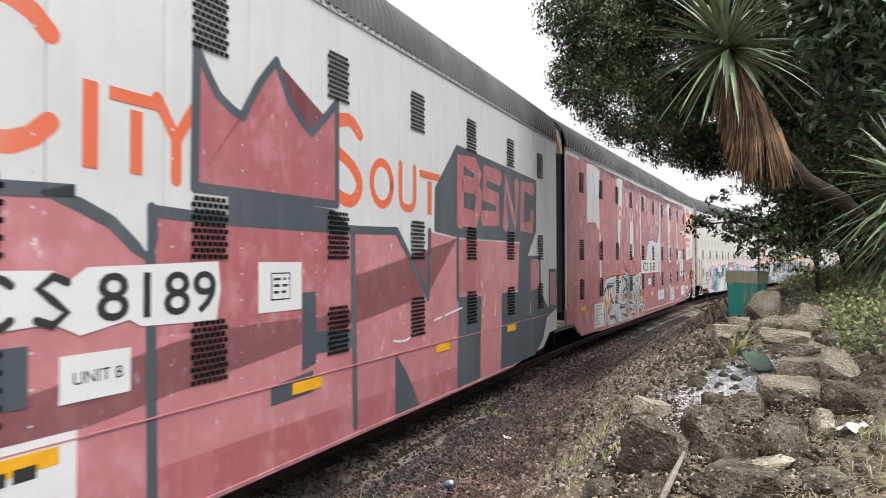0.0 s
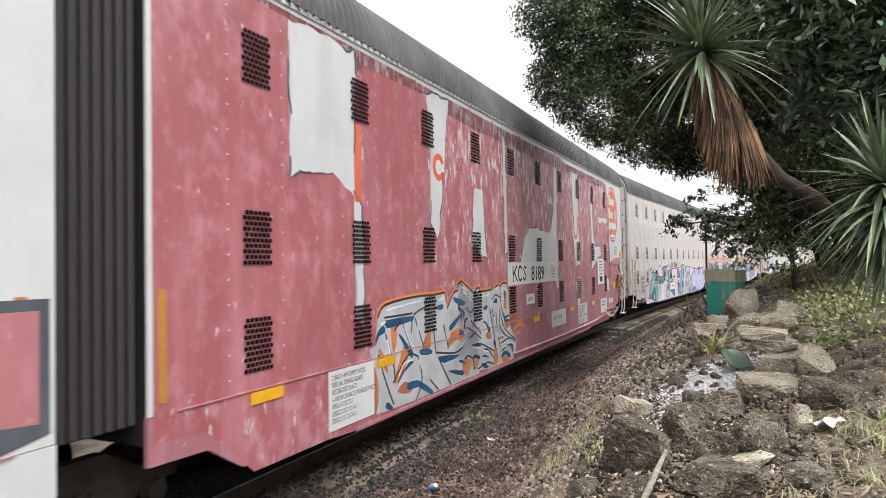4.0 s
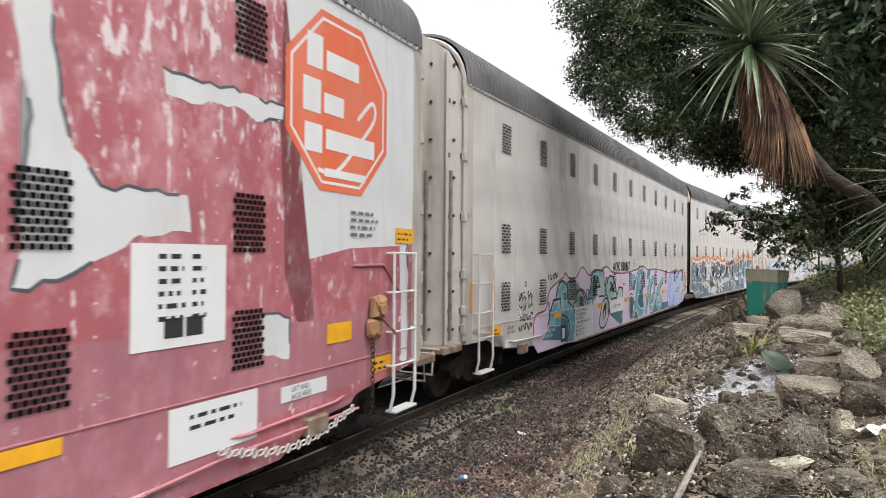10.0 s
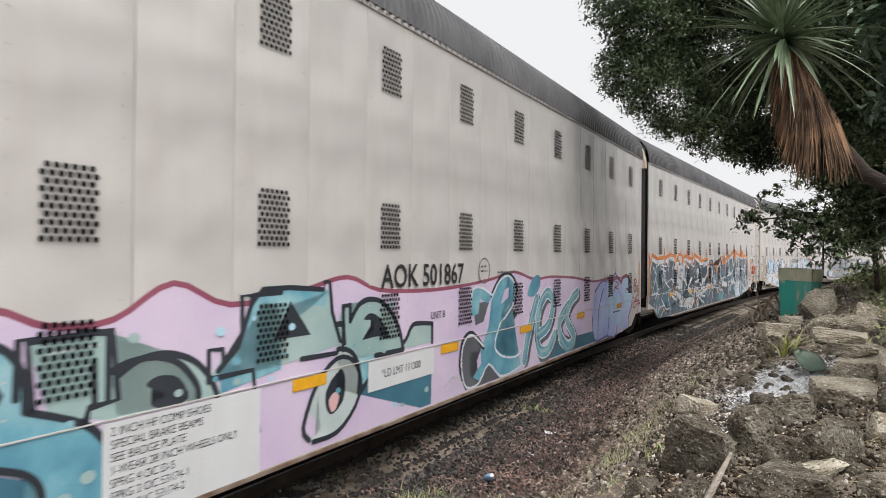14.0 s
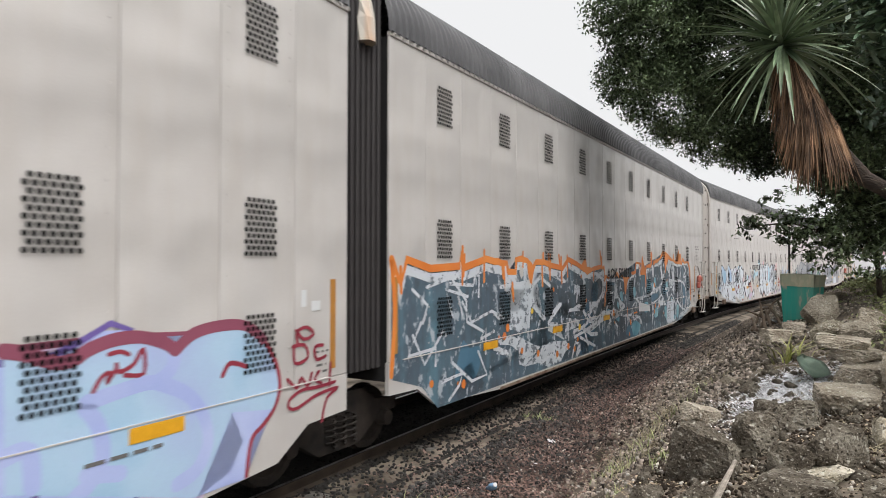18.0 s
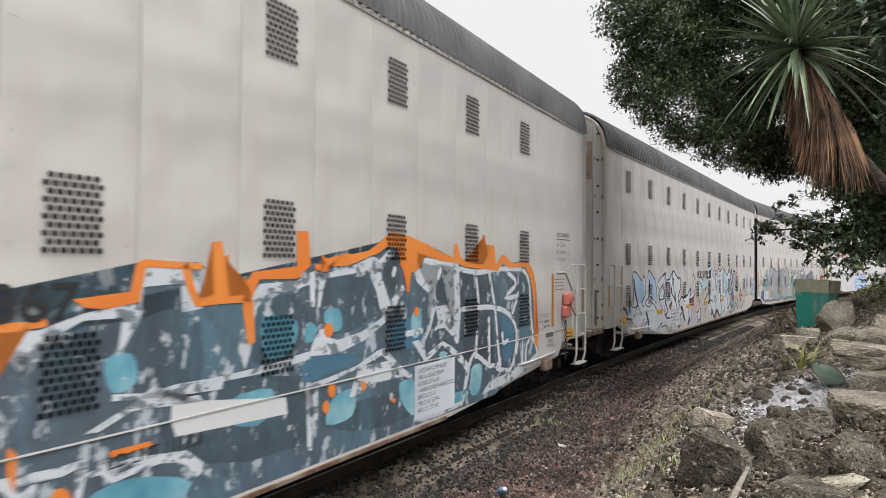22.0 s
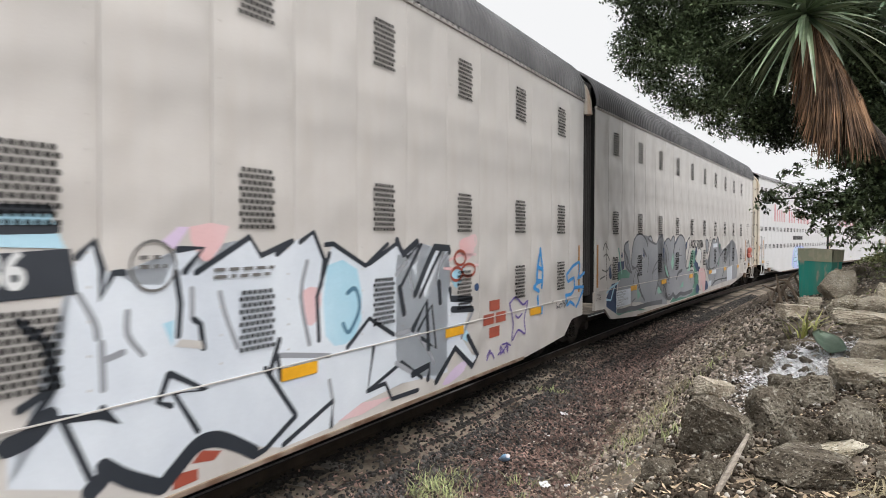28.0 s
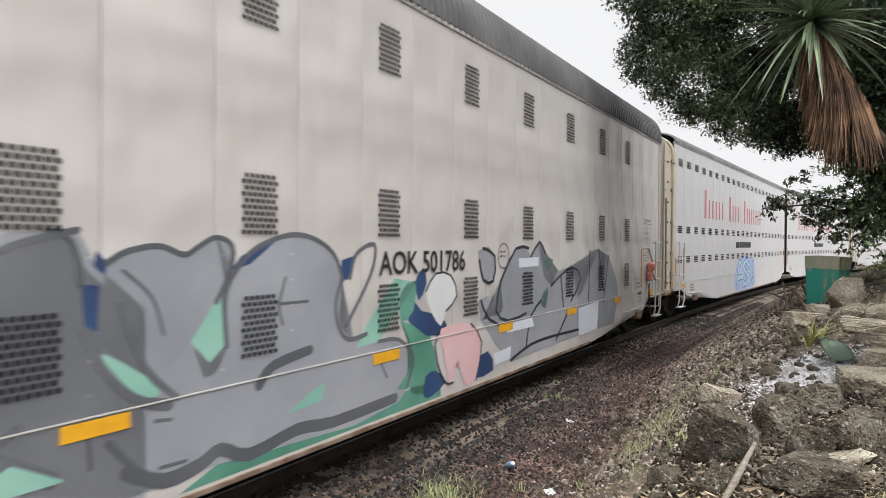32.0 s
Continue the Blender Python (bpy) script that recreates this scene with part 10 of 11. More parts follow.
    for pts in (((-0.53, 1.24), (-0.55, 1.19), (-0.6, 1.17), (-0.66, 1.19), (-0.69, 1.25), (-0.69, 1.31), (-0.66, 1.34), (-0.6, 1.34), (-0.55, 1.3)), ((1, 0.9), (0.98, 0.85), (0.94, 0.83), (0.89, 0.85), (0.86, 0.9), (0.86, 0.96), (0.89, 1), (0.94, 1), (0.98, 0.96)), ((0.88, 0.59), (0.87, 0.55), (0.83, 0.54), (0.78, 0.56), (0.75, 0.6), (0.75, 0.64), (0.78, 0.67), (0.83, 0.66), (0.87, 0.63)), ((-0.48, 1.01), (-0.49, 0.99), (-0.52, 0.99), (-0.55, 1), (-0.57, 1.02), (-0.57, 1.04), (-0.55, 1.06), (-0.52, 1.05), (-0.49, 1.03)), ((1.26, 1.16), (1.59, 1.16), (1.62, 1.12), (1.29, 1.11)),):
        poly(c, w, 9, pts, ORANGE, name="paint_dot")
    poly(c, w, 8, ((-2.97, 2.47), (-2.78, 2.59), (-2.67, 2.57), (-2.59, 2.33), (-2.18, 2.41), (-1.74, 2.45), (-1.6, 2.45), (-1.66, 2.35), (-2.18, 2.32), (-2.6, 2.23), (-2.73, 2.27), (-2.97, 2.37)), ORANGE, 0, label="orange outline")
    big_letters("AOK 501867", 0.35, INK, c, w + 0.0125, -1.14, 2.12, "wagon_number", wide=1.14, bold=0.006)
    letters("*LD LMT 111300", 0.14, INK, c, w + LAY, 1.2, 1.03, wide=0.88)
    plate_on(c, w + 0.011, 5.29, 6.31, 0.56, 1.24, PALE), letters(BRAKE_TEXT, 0.083, GREY_INK, c, w + LAY, 5.36, 1.14, wide=0.78)
    coupler_end_marks(c, w)


def coupler_end_marks(c, w):
    letters("DECK CLEARANCE", 0.105, GREY_INK, c, w + 0.004, 10.33, 3.08, wide=0.80, bold=0.002)
    plate_on(c, w + 0.006, 10.33, 11.10, 3.02, 3.035, GREY_INK, "rule_line")
    for k, row in enumerate(("A 73   1/8   MIN", "B 71   3/8   MIN", "C 72   5/8   MIN")):
        letters(row, 0.095, GREY_INK, c, w + 0.004, 10.33, 2.88 - 0.14 * k, wide=0.78)
    bars(c, w + 0.004, 10.26, 2.24, 0.55, 4, GREY_INK, 0.065, 0.022, 6)
    strokes(c, w, 2, [[(9.45, 1.36), (9.45, 1.62), (9.62, 1.62), (9.62, 1.36), (9.45, 1.36)], [(9.45, 1.49), (9.62, 1.49)]], 0.012, GREY_INK, 0, "mark_frame")
    letters("CLASS B", 0.085, GREY_INK, c, w + 0.004, 9.68, 1.57, wide=0.85)
    bars(c, w + 0.004, 9.70, 1.46, 0.32, 2, GREY_INK, 0.09, 0.05, 7)
    plate_on(c, w + 0.006, 9.80, 10.16, 1.18, 1.27, GREY_INK, "mark_block")
    letters("LIFT AND\nJACK HERE", 0.085, GREY_INK, c, w + 0.004, 9.84, 1.08, wide=0.85)
    hand_brake(c, w, 10.30, 11.25, CREAM, 1.0, RED_BRAKE)


def paint_pale_wagon():
    c, w = car_f, AW
    poly(c, w, 1, ((-9.55, 1.37), (-9.38, 1.47), (-9.27, 1.61), (-9.32, 2.27), (-9.17, 2.38), (-8.9, 2.31), (-8.49, 2.15), (-8.32, 2.26), (-8.14, 2.04), (-7.97, 2.25), (-7.83, 2.4), (-7.58, 2.24), (-7.38, 2.17), (-7.17, 2.03), (-6.9, 2.04), (-6.51, 2.2), (-6.3, 2.34), (-6.3, 2.06), (-6.3, 2.16), (-6.3, 2.36), (-6.3, 2.31), (-6.3, 2.13), (-6.3, 1.85), (-6.3, 0.52), (-6.3, 0.52), (-7.56, 0.71), (-7.94, 0.76), (-8.12, 0.7), (-8.64, 0.82), (-8.88, 0.9), (-9.72, 1.24)), PALE, 0, label="pale blue-grey painted letters")
    for pts in (((-9.13, 2.35), (-8.66, 2.2), (-8.32, 2), (-8.4, 1.54), (-8.81, 1.58), (-9.05, 1.95)), ((-7.78, 2.34), (-7.17, 2), (-7.11, 1.63), (-7.57, 1.61), (-7.82, 1.98)), ((-9.75, 1.39), (-9.34, 1.37), (-9.41, 1.24), (-9.79, 1.28)),):
        poly(c, w, 2, pts, PALE_BLUE, 3)
    strokes(c, w, 5, (((-9.25, 1.53), (-9.26, 1.88), (-9.34, 2.22), (-9.21, 2.38), (-8.9, 2.31), (-8.51, 2.13), (-8.32, 2.26), (-8.16, 2.04), (-8.23, 1.74), (-8.52, 1.51), (-8.31, 1.41)), ((-8.89, 1.52), (-8.56, 1.2)), ((-8.89, 1.52), (-9.19, 1.18)), ((-9.52, 1.63), (-9.27, 1.44), (-8.89, 1.46)), ((-7.96, 2.18), (-7.92, 2.38), (-7.8, 2.4), (-7.38, 2.19), (-7.17, 2.03), (-7.06, 1.48), (-7.37, 1.55), (-7.67, 1.66)), ((-7.82, 2.14), (-7.77, 1.85), (-7.95, 1.64), (-8.22, 1.51), (-7.86, 1.39), (-7.47, 1.47), (-7.05, 1.25)), ((-6.9, 1.87), (-6.96, 2.04), (-6.13, 2.34), (-6.2, 1.87), (-6.14, 1.61), (-6.73, 1.55), (-6.9, 1.76), (-6.39, 2.02)), ((-6.39, 2.02), (-6.84, 1.61), (-6.43, 1.19)), ((-8.3, 1.07), (-8.64, 0.84)), ((-7.85, 1.01), (-8.12, 0.96), (-8.39, 0.83)), ((-7.04, 0.68), (-6.54, 0.86), (-6.6, 0.72), (-6.12, 0.75), (-5.74, 0.52), (-5.48, 0.67)),), 0.035, DARK_LINE, 3, label="dark outline of the letters")
    strokes(c, w, 5, (((-9.21, 2.15), (-9.13, 1.88), (-8.89, 1.52)), ((-8.13, 1.26), (-7.94, 1.03), (-7.85, 0.77)), ((-10.08, 1.46), (-9.88, 1.41), (-9.75, 1.28)), ((-9.59, 1.75), (-9.55, 1.35)), ((-7.82, 2.11), (-7.79, 1.8)),), 0.10, DARK_LINE, 3)
    poly(c, w, 5, ((-9.82, 1.21), (-9.41, 1.16), (-9.39, 1.08), (-9.61, 1.14), (-9.82, 1.13)), DARK_LINE, 0)
    poly(c, w, 5, ((-10.08, 1.57), (-9.86, 1.57), (-9.82, 1.44), (-10.06, 1.45)), ROSE, 0)
    poly(c, w, 1, ((-6.37, 2.24), (-6.13, 2.33), (-6.22, 2.15), (-6.11, 2.07), (-5.99, 2.12), (-5.68, 2.14), (-5.37, 2.34), (-5.18, 2.38), (-4.94, 2.27), (-4.54, 2.12), (-4.39, 2.17), (-4.31, 1.98), (-4.34, 1.82), (-4.54, 1.65), (-4.58, 1.39), (-4.2, 1.51), (-4.2, 1.58), (-4.2, 0.59), (-4.2, 0.79), (-4.49, 0.72), (-4.77, 0.5), (-5.52, 0.64), (-6.37, 0.92)), PALE, 0, label="pale grey angular letters")
    for pts in (((-5.53, 1.22), (-4.53, 1.17), (-4.39, 0.89), (-5.11, 0.78), (-5.54, 0.66)),):
        poly(c, w, 3, pts, PALE, 0)
    for pts in (((-5.75, 2.21), (-5.62, 2.35), (-5.45, 2.29), (-5.65, 2.16)), ((-4.88, 2.27), (-4.77, 2.34), (-4.68, 2.28), (-4.68, 2.08)), ((-6.22, 1.72), (-6.11, 1.73), (-6.11, 1.5), (-6.19, 1.55)), ((-4.41, 0.82), (-4.28, 0.81), (-4.34, 0.6), (-4.44, 0.59)),):
        poly(c, w, 3, pts, SKY, 2)
    for pts in (((-6.13, 2.19), (-5.99, 2.19), (-6.02, 2.08), (-6.13, 2.07)), ((-6.37, 1.33), (-6.22, 1.35), (-5.96, 0.94), (-6.22, 0.96)),):
        poly(c, w, 2, pts, LILAC, 2)
    for pts in (((-6.37, 1.98), (-6.27, 1.98), (-6.29, 1.87), (-6.37, 1.87)), ((-5.72, 1.3), (-5.45, 1.37), (-5.37, 1.24), (-5.62, 1.18)), ((-4.74, 0.64), (-4.28, 0.63), (-4.63, 0.51)),):
        poly(c, w, 3, pts, BRICK, 0)
    for pts in (((-6.24, 1.99), (-6.08, 1.99), (-6.08, 1.79), (-6.22, 1.84)), ((-4.46, 1.64), (-4.34, 1.76), (-4.2, 1.74), (-4.2, 1.52), (-4.44, 1.52)), ((-5.52, 1.3), (-5.41, 1.32), (-5.39, 1.25), (-5.55, 1.22)),):
        poly(c, w, 3, pts, ROSE, 2)
    for pts in (((-6.11, 2.05), (-6.02, 2.09), (-5.95, 2.01), (-5.99, 1.92), (-6.11, 1.92)), ((-6.09, 1.92), (-6.02, 1.91), (-6.05, 1.78), (-6.09, 1.59)), ((-5.52, 1.86), (-5.41, 1.87), (-5.45, 1.73), (-5.52, 1.76)), ((-5.34, 2.17), (-5.18, 2.16), (-5.18, 2.08), (-5.32, 2.1)), ((-5.11, 1.51), (-4.98, 1.53), (-4.98, 1.41), (-5.07, 1.47)), ((-6.23, 1.23), (-6.16, 1.21), (-6.18, 1.11), (-6.23, 1.13)), ((-5.53, 1.43), (-5.45, 1.44), (-5.37, 1.24), (-5.45, 1.33)), ((-6.37, 1.66), (-6.26, 1.7), (-6.24, 1.66), (-6.37, 1.59)), ((-5.86, 1.74), (-5.81, 1.76), (-5.77, 1.62), (-5.84, 1.6)),):
        poly(c, w, 4, pts, DARK_LINE, 2)
    strokes(c, w, 5, (((-6.37, 2.24), (-6.13, 2.33), (-6.22, 2.15)), ((-5.99, 2.12), (-5.68, 2.14), (-5.37, 2.34)), ((-5.37, 2.34), (-5.17, 2.38), (-4.94, 2.27), (-4.56, 2.12), (-4.51, 2.16), (-4.39, 2.17), (-4.31, 1.98), (-4.39, 1.81)), ((-5.32, 2.34), (-5.32, 2.19)), ((-5.3, 2.08), (-5.41, 1.89), (-5.41, 1.73)), ((-5.17, 2.14), (-5.2, 1.91), (-5.07, 1.51)), ((-5.48, 1.72), (-5.07, 1.49), (-4.81, 1.25)), ((-4.39, 1.79), (-4.58, 1.62), (-4.61, 1.4), (-4.39, 1.2)), ((-4.56, 1.37), (-4.2, 1.55)), ((-6.11, 1.88), (-6.02, 1.78), (-6.08, 1.58), (-6.11, 1.39)), ((-6.37, 1.88), (-6.24, 1.75), (-6.26, 1.7)), ((-6.11, 1.39), (-5.87, 1.15), (-6.18, 1.07)), ((-6.18, 1.07), (-5.9, 0.95), (-5.69, 0.95)), ((-5.72, 1.31), (-5.45, 1.43)), ((-4.44, 0.92), (-4.2, 1.03)), ((-5.93, 2.01), (-5.68, 2.02), (-5.67, 1.61)), ((-4.98, 1.69), (-4.94, 1.38)), ((-6.22, 1.61), (-6.11, 1.36)),), 0.055, DARK_LINE, 3)
    poly(c, w, 2, ((-4.25, 1.51), (-3.95, 1.45), (-3.76, 1.54), (-3.56, 1.55), (-3.32, 1.62), (-2.96, 1.77), (-3.05, 1.59), (-3.12, 1.27), (-2.9, 1.16), (-2.81, 0.92), (-2.9, 0.72), (-3.15, 0.7), (-3.38, 0.65), (-4.25, 0.94)), PALE, 0, label="pale grey painted letters")
    poly(c, w, 2, ((-3.53, 1.6), (-3.48, 1.83), (-3.29, 1.86), (-3.23, 1.74), (-3.38, 1.59)), SKY, 3)
    poly(c, w, 2, ((-2.94, 1.67), (-2.63, 1.83), (-2.46, 1.81), (-2.55, 1.57)), LILAC, 3)
    poly(c, w, 2, ((-2.5, 1.04), (-2.37, 1.32), (-2.19, 1.25), (-2.0, 0.93), (-2.37, 0.94)), ROSE, 3)
    poly(c, w, 2, ((-2.9, 0.75), (-2.14, 0.89), (-2.07, 0.73), (-2.86, 0.58)), LILAC, 3)
    poly(c, w, 3, ((-2.92, 0.58), (-2.46, 0.58), (-2.46, 0.5), (-2.9, 0.52)), SKY, 0)
    poly(c, w, 4, ((-3.01, 1.43), (-2.79, 1.46), (-2.5, 1.44), (-2.48, 1.17), (-2.79, 1.18), (-3.02, 1.22)), BRICK, 0)
    strokes(c, w, 5, [[(-4.25, 1.53), (-4.12, 1.53), (-3.95, 1.47), (-3.87, 1.38), (-3.76, 1.39)], [(-3.89, 1.51), (-3.76, 1.54), (-3.59, 1.55), (-3.38, 1.59), (-3.19, 1.7), (-2.96, 1.77), (-3.01, 1.62), (-3.06, 1.41)], [(-3.1, 1.43), (-3.13, 1.26), (-3.05, 1.21)]], 0.06, DARK_LINE, 4)
    strokes(c, w, 5, [[(-4.25, 1.19), (-4.07, 1.11), (-3.99, 0.97), (-3.79, 0.77)], [(-3.13, 0.76), (-3.32, 0.61)]], 0.14, DARK_LINE, 3)
    strokes(c, w, 5, [[(-3.06, 1.22), (-3.25, 1.18), (-3.3, 1.03), (-3.23, 0.82), (-3.06, 0.7), (-2.88, 0.75), (-2.82, 0.92), (-2.88, 1.11), (-3.06, 1.22)]], 0.05, GREY, 4)
    strokes(c, w, 5, [[(-2.55, 2.17), (-2.42, 2.02), (-2.35, 1.85), (-2.4, 1.66), (-2.55, 1.55), (-2.71, 1.49), (-2.98, 1.46), (-3.02, 1.31)]], 0.19, DARK_LINE, 4)
    strokes(c, w, 6, [[(-2.56, 2.15), (-2.43, 2.01), (-2.37, 1.84), (-2.42, 1.67), (-2.57, 1.57), (-2.73, 1.52), (-2.96, 1.49)]], 0.11, PALE, 4)
    poly(c, w, 4, ((-2.05, 0.9), (-1.85, 0.96), (-1.69, 1.04), (-1.49, 1.01), (-1.52, 0.7), (-1.46, 0.53), (-1.68, 0.63), (-1.99, 0.5), (-1.95, 0.8)), PALE, 0)
    strokes(c, w, 5, [[(-2.05, 0.9), (-1.77, 0.94), (-1.69, 1.04)], [(-1.49, 1.01), (-1.52, 0.7), (-1.46, 0.53), (-1.68, 0.67), (-1.99, 0.5), (-1.94, 0.79), (-2.05, 0.9)], [(-1.8, 1.55), (-1.72, 1.39), (-1.58, 1.25)]], 0.06, DARK_LINE, 0)
    poly(c, w, 3, ((-1.5, 1.96), (-1.04, 1.74), (-0.42, 1.79), (-0.23, 2.03), (-0.78, 1.99), (-1.04, 1.93), (-1.41, 2.17)), SKY, 0)
    poly(c, w, 3, ((-1.69, 1.76), (-1.64, 1.89), (-1.35, 1.87), (-1.32, 1.71), (-1.47, 1.55), (-1.66, 1.61)), SKY, 0)
    strokes(c, w, 5, [[(-1.5, 1.96), (-1.22, 1.78)], [(-0.42, 1.77), (-0.77, 1.67)], [(-1.44, 2.17), (-1.04, 2.03)], [(-0.81, 1.29), (-0.26, 1.53)], [(-0.77, 0.86), (-0.56, 1.06)], [(0.06, 1.87), (0.19, 1.53), (-0.1, 1.14)]], 0.05, DARK_LINE, 0)
    poly(c, w, 6, ((-0.31, 2.43), (-0.23, 2.63), (0.14, 2.64), (0.24, 2.41)), SKY, 0)
    poly(c, w, 7, ((-0.44, 2.37), (0.27, 2.41), (0.32, 2.1), (-0.46, 2.08)), DARK_LINE, 0)
    strokes(c, w, 7, [[(-0.23, 2.66), (0.14, 2.67)], [(-0.23, 2.53), (0.18, 2.54)], [(-0.06, 1.95), (0.13, 1.77), (0.15, 1.49), (-0.06, 1.39)]], 0.06, DARK_LINE, 0)
    strokes(c, w, 5, [[(4.15, 2.45), (4.28, 2.28), (4.59, 2.43)], [(4.55, 1.78), (4.82, 2.13), (5.02, 2.36)], [(5.02, 2.36), (5.4, 2.34), (5.4, 2.29)], [(4.5, 1.35), (4.82, 1.67), (4.87, 1.06)], [(5.13, 1.89), (5.16, 1.63)], [(5.42, 1.78), (5.45, 1.65), (6.04, 1.6)], [(5.49, 1.5), (6.08, 1.45)], [(5.06, 0.59), (5.57, 0.96), (6.08, 0.62), (6.25, 0.75), (5.94, 1.07)], [(4.5, 0.79), (4.9, 0.84), (4.86, 0.67)], [(4.21, 1.88), (4.3, 1.57)]], 0.09, DARK_LINE, 0)
    strokes(c, w, 4, [[(4.59, 2.43), (4.58, 2.23), (4.44, 2.13), (4.43, 1.98), (4.53, 1.75)], [(5.4, 2.29), (5.17, 2.14), (5.08, 1.94), (5.17, 1.69)], [(4.14, 2.04), (4.36, 2.19)], [(4.49, 1.35), (4.7, 1.19), (4.9, 0.99), (5.0, 0.85)], [(5.75, 1.08), (6.1, 1.43)], [(4.43, 1.34), (4.14, 1.33)], [(4.14, 0.99), (4.47, 0.82)]], 0.06, GREY, 4)
    poly(c, w, 2, ((4.14, 2.28), (4.28, 2.28), (4.59, 2.43), (4.59, 1.8), (4.82, 2.13), (5.02, 2.36), (5.4, 2.31), (5.17, 2.11), (5.1, 1.91), (5.42, 1.72), (6.04, 1.56), (5.75, 1.08), (6.08, 0.79), (6.25, 0.75), (6.08, 0.62), (5.57, 0.94), (5.06, 0.61), (4.14, 0.94)), PALE, 0)
    poly(c, w, 3, ((5.69, 2.43), (5.91, 2.49), (6.13, 2.49), (6.11, 2.27), (5.9, 2.16), (5.73, 2.26)), ROSE, 3)
    poly(c, w, 3, ((5.46, 1.96), (5.73, 2.13), (5.84, 1.99), (5.61, 1.78)), SKY, 3)
    poly(c, w, 3, ((5.23, 0.53), (5.53, 0.68), (5.9, 0.74), (5.81, 0.59), (5.41, 0.5)), LILAC, 3)
    poly(c, w, 3, ((6.14, 1.79), (6.22, 1.82), (6.28, 1.78), (6.27, 1.72), (6.2, 1.7), (6.14, 1.73)), NAVY, 2)
    strokes(c, w, 3, [[(5.42, 2.18), (5.73, 2.24), (6.18, 2.24)], [(5.27, 2.07), (5.57, 2.05)], [(5.95, 2.09), (6.25, 2.08)], [(5.99, 2.49), (6.16, 2.51), (6.18, 2.39), (6.02, 2.32)]], 0.04, ROSE, 4)
    poly(c, w, 3, ((5.81, 1.23), (6.03, 1.05), (5.97, 0.99), (5.77, 1.07)), SKY, 2)
    poly(c, w, 2, ((0.21, 2.04), (0.32, 2.35), (0.44, 2.45), (0.5, 2.26), (0.6, 2.22), (0.75, 2.14), (0.98, 2.12), (1.12, 2.39), (1.35, 2.4), (1.27, 2.23), (1.86, 2.48), (2.0, 2.34), (2.4, 2.44), (2.69, 2.54), (2.87, 2.24), (2.99, 2.42), (3.54, 2.18), (4.16, 2.41), (4.38, 2.26), (4.7, 2.41), (4.34, 1.91), (4.8, 1.72), (5.21, 2.32), (5.35, 2.32), (5.36, 0.66), (4.26, 0.72), (3.47, 0.66), (2.99, 0.52), (2.27, 0.5), (1.67, 0.69), (1.26, 0.81), (0.97, 0.53), (0.5, 0.86), (0.36, 0.74), (-0.13, 0.91), (-0.13, 1.14), (0.15, 1.28)), PALE, 0, label="pale grey angular letters")
    strokes(c, w, 4, [[(0.32, 2.35), (0.44, 2.46), (0.5, 2.26), (0.48, 2.05), (0.58, 2.23), (0.66, 2.23)], [(1.12, 2.39), (1.36, 2.4), (1.18, 2.21)], [(1.29, 2.2), (1.86, 2.49), (1.99, 2.32), (2.39, 2.45)], [(2.39, 2.45), (2.19, 2.33)], [(2.5, 2.44), (2.69, 2.54), (2.85, 2.26), (2.8, 2.0)], [(2.87, 2.41), (2.99, 2.42), (3.54, 2.17), (3.96, 2.41)], [(3.61, 2.19), (4.16, 2.42), (4.38, 2.24), (4.7, 2.41), (4.25, 1.91)]], 0.055, DARK_LINE, 0)
    strokes(c, w, 4, [[(4.66, 1.74), (4.95, 2.07), (5.19, 2.32)], [(1.1, 2.21), (1.14, 1.96), (1.12, 1.71)], [(1.36, 1.58), (1.33, 1.78), (1.27, 1.82)], [(1.05, 1.42), (1.38, 1.23), (1.08, 1.26), (1.3, 0.91)], [(1.03, 1.42), (0.94, 1.22), (1.05, 1.17)], [(0.2, 1.27), (0.47, 1.23), (0.61, 1.14), (0.49, 1.28)], [(0.22, 1.24), (0.4, 0.81)], [(2.43, 0.76), (2.04, 0.55), (1.9, 0.52)], [(2.04, 1.29), (2.43, 0.78)]], 0.055, DARK_LINE, 0)
    strokes(c, w, 4, [[(2.27, 0.51), (2.99, 0.79), (2.96, 0.53)], [(2.09, 1.22), (2.22, 1.53)], [(2.24, 1.16), (2.19, 1.39)], [(3.69, 1.24), (3.58, 0.77), (4.26, 0.98), (4.71, 0.71)], [(3.58, 0.77), (3.92, 0.79), (4.05, 0.58), (4.62, 0.57)], [(4.62, 1.32), (4.95, 1.61), (5.06, 1.03), (4.71, 1.21)], [(2.93, 2.32), (2.74, 1.89), (2.77, 1.45)], [(3.22, 1.31), (3.61, 1.58), (4.08, 1.34)]], 0.055, DARK_LINE, 0)
    strokes(c, w, 4, [[(0.97, 0.5), (1.11, 0.67), (1.3, 0.8), (1.5, 0.79), (1.72, 0.68), (1.9, 0.5)], [(-0.13, 1.17), (0.03, 1.21), (0.13, 1.31)], [(0.5, 0.86), (0.68, 0.72), (0.95, 0.53)], [(0.4, 0.72), (0.48, 0.77)]], 0.13, DARK_LINE, 3)
    strokes(c, w, 3, [[(0.33, 2.09), (0.44, 1.89), (0.46, 1.78)], [(0.69, 1.94), (0.69, 1.77), (0.81, 1.61)], [(1.53, 2.02), (1.59, 1.82), (1.72, 1.53)], [(1.25, 2.07), (1.25, 1.84)], [(2.6, 2.25), (2.51, 1.91), (2.63, 1.43)], [(0.49, 1.61), (0.65, 1.65)], [(2.24, 1.38), (2.93, 1.27)], [(0.49, 1.74), (0.5, 1.41)], [(2.93, 1.01), (2.99, 0.77)]], 0.05, GREY, 3)
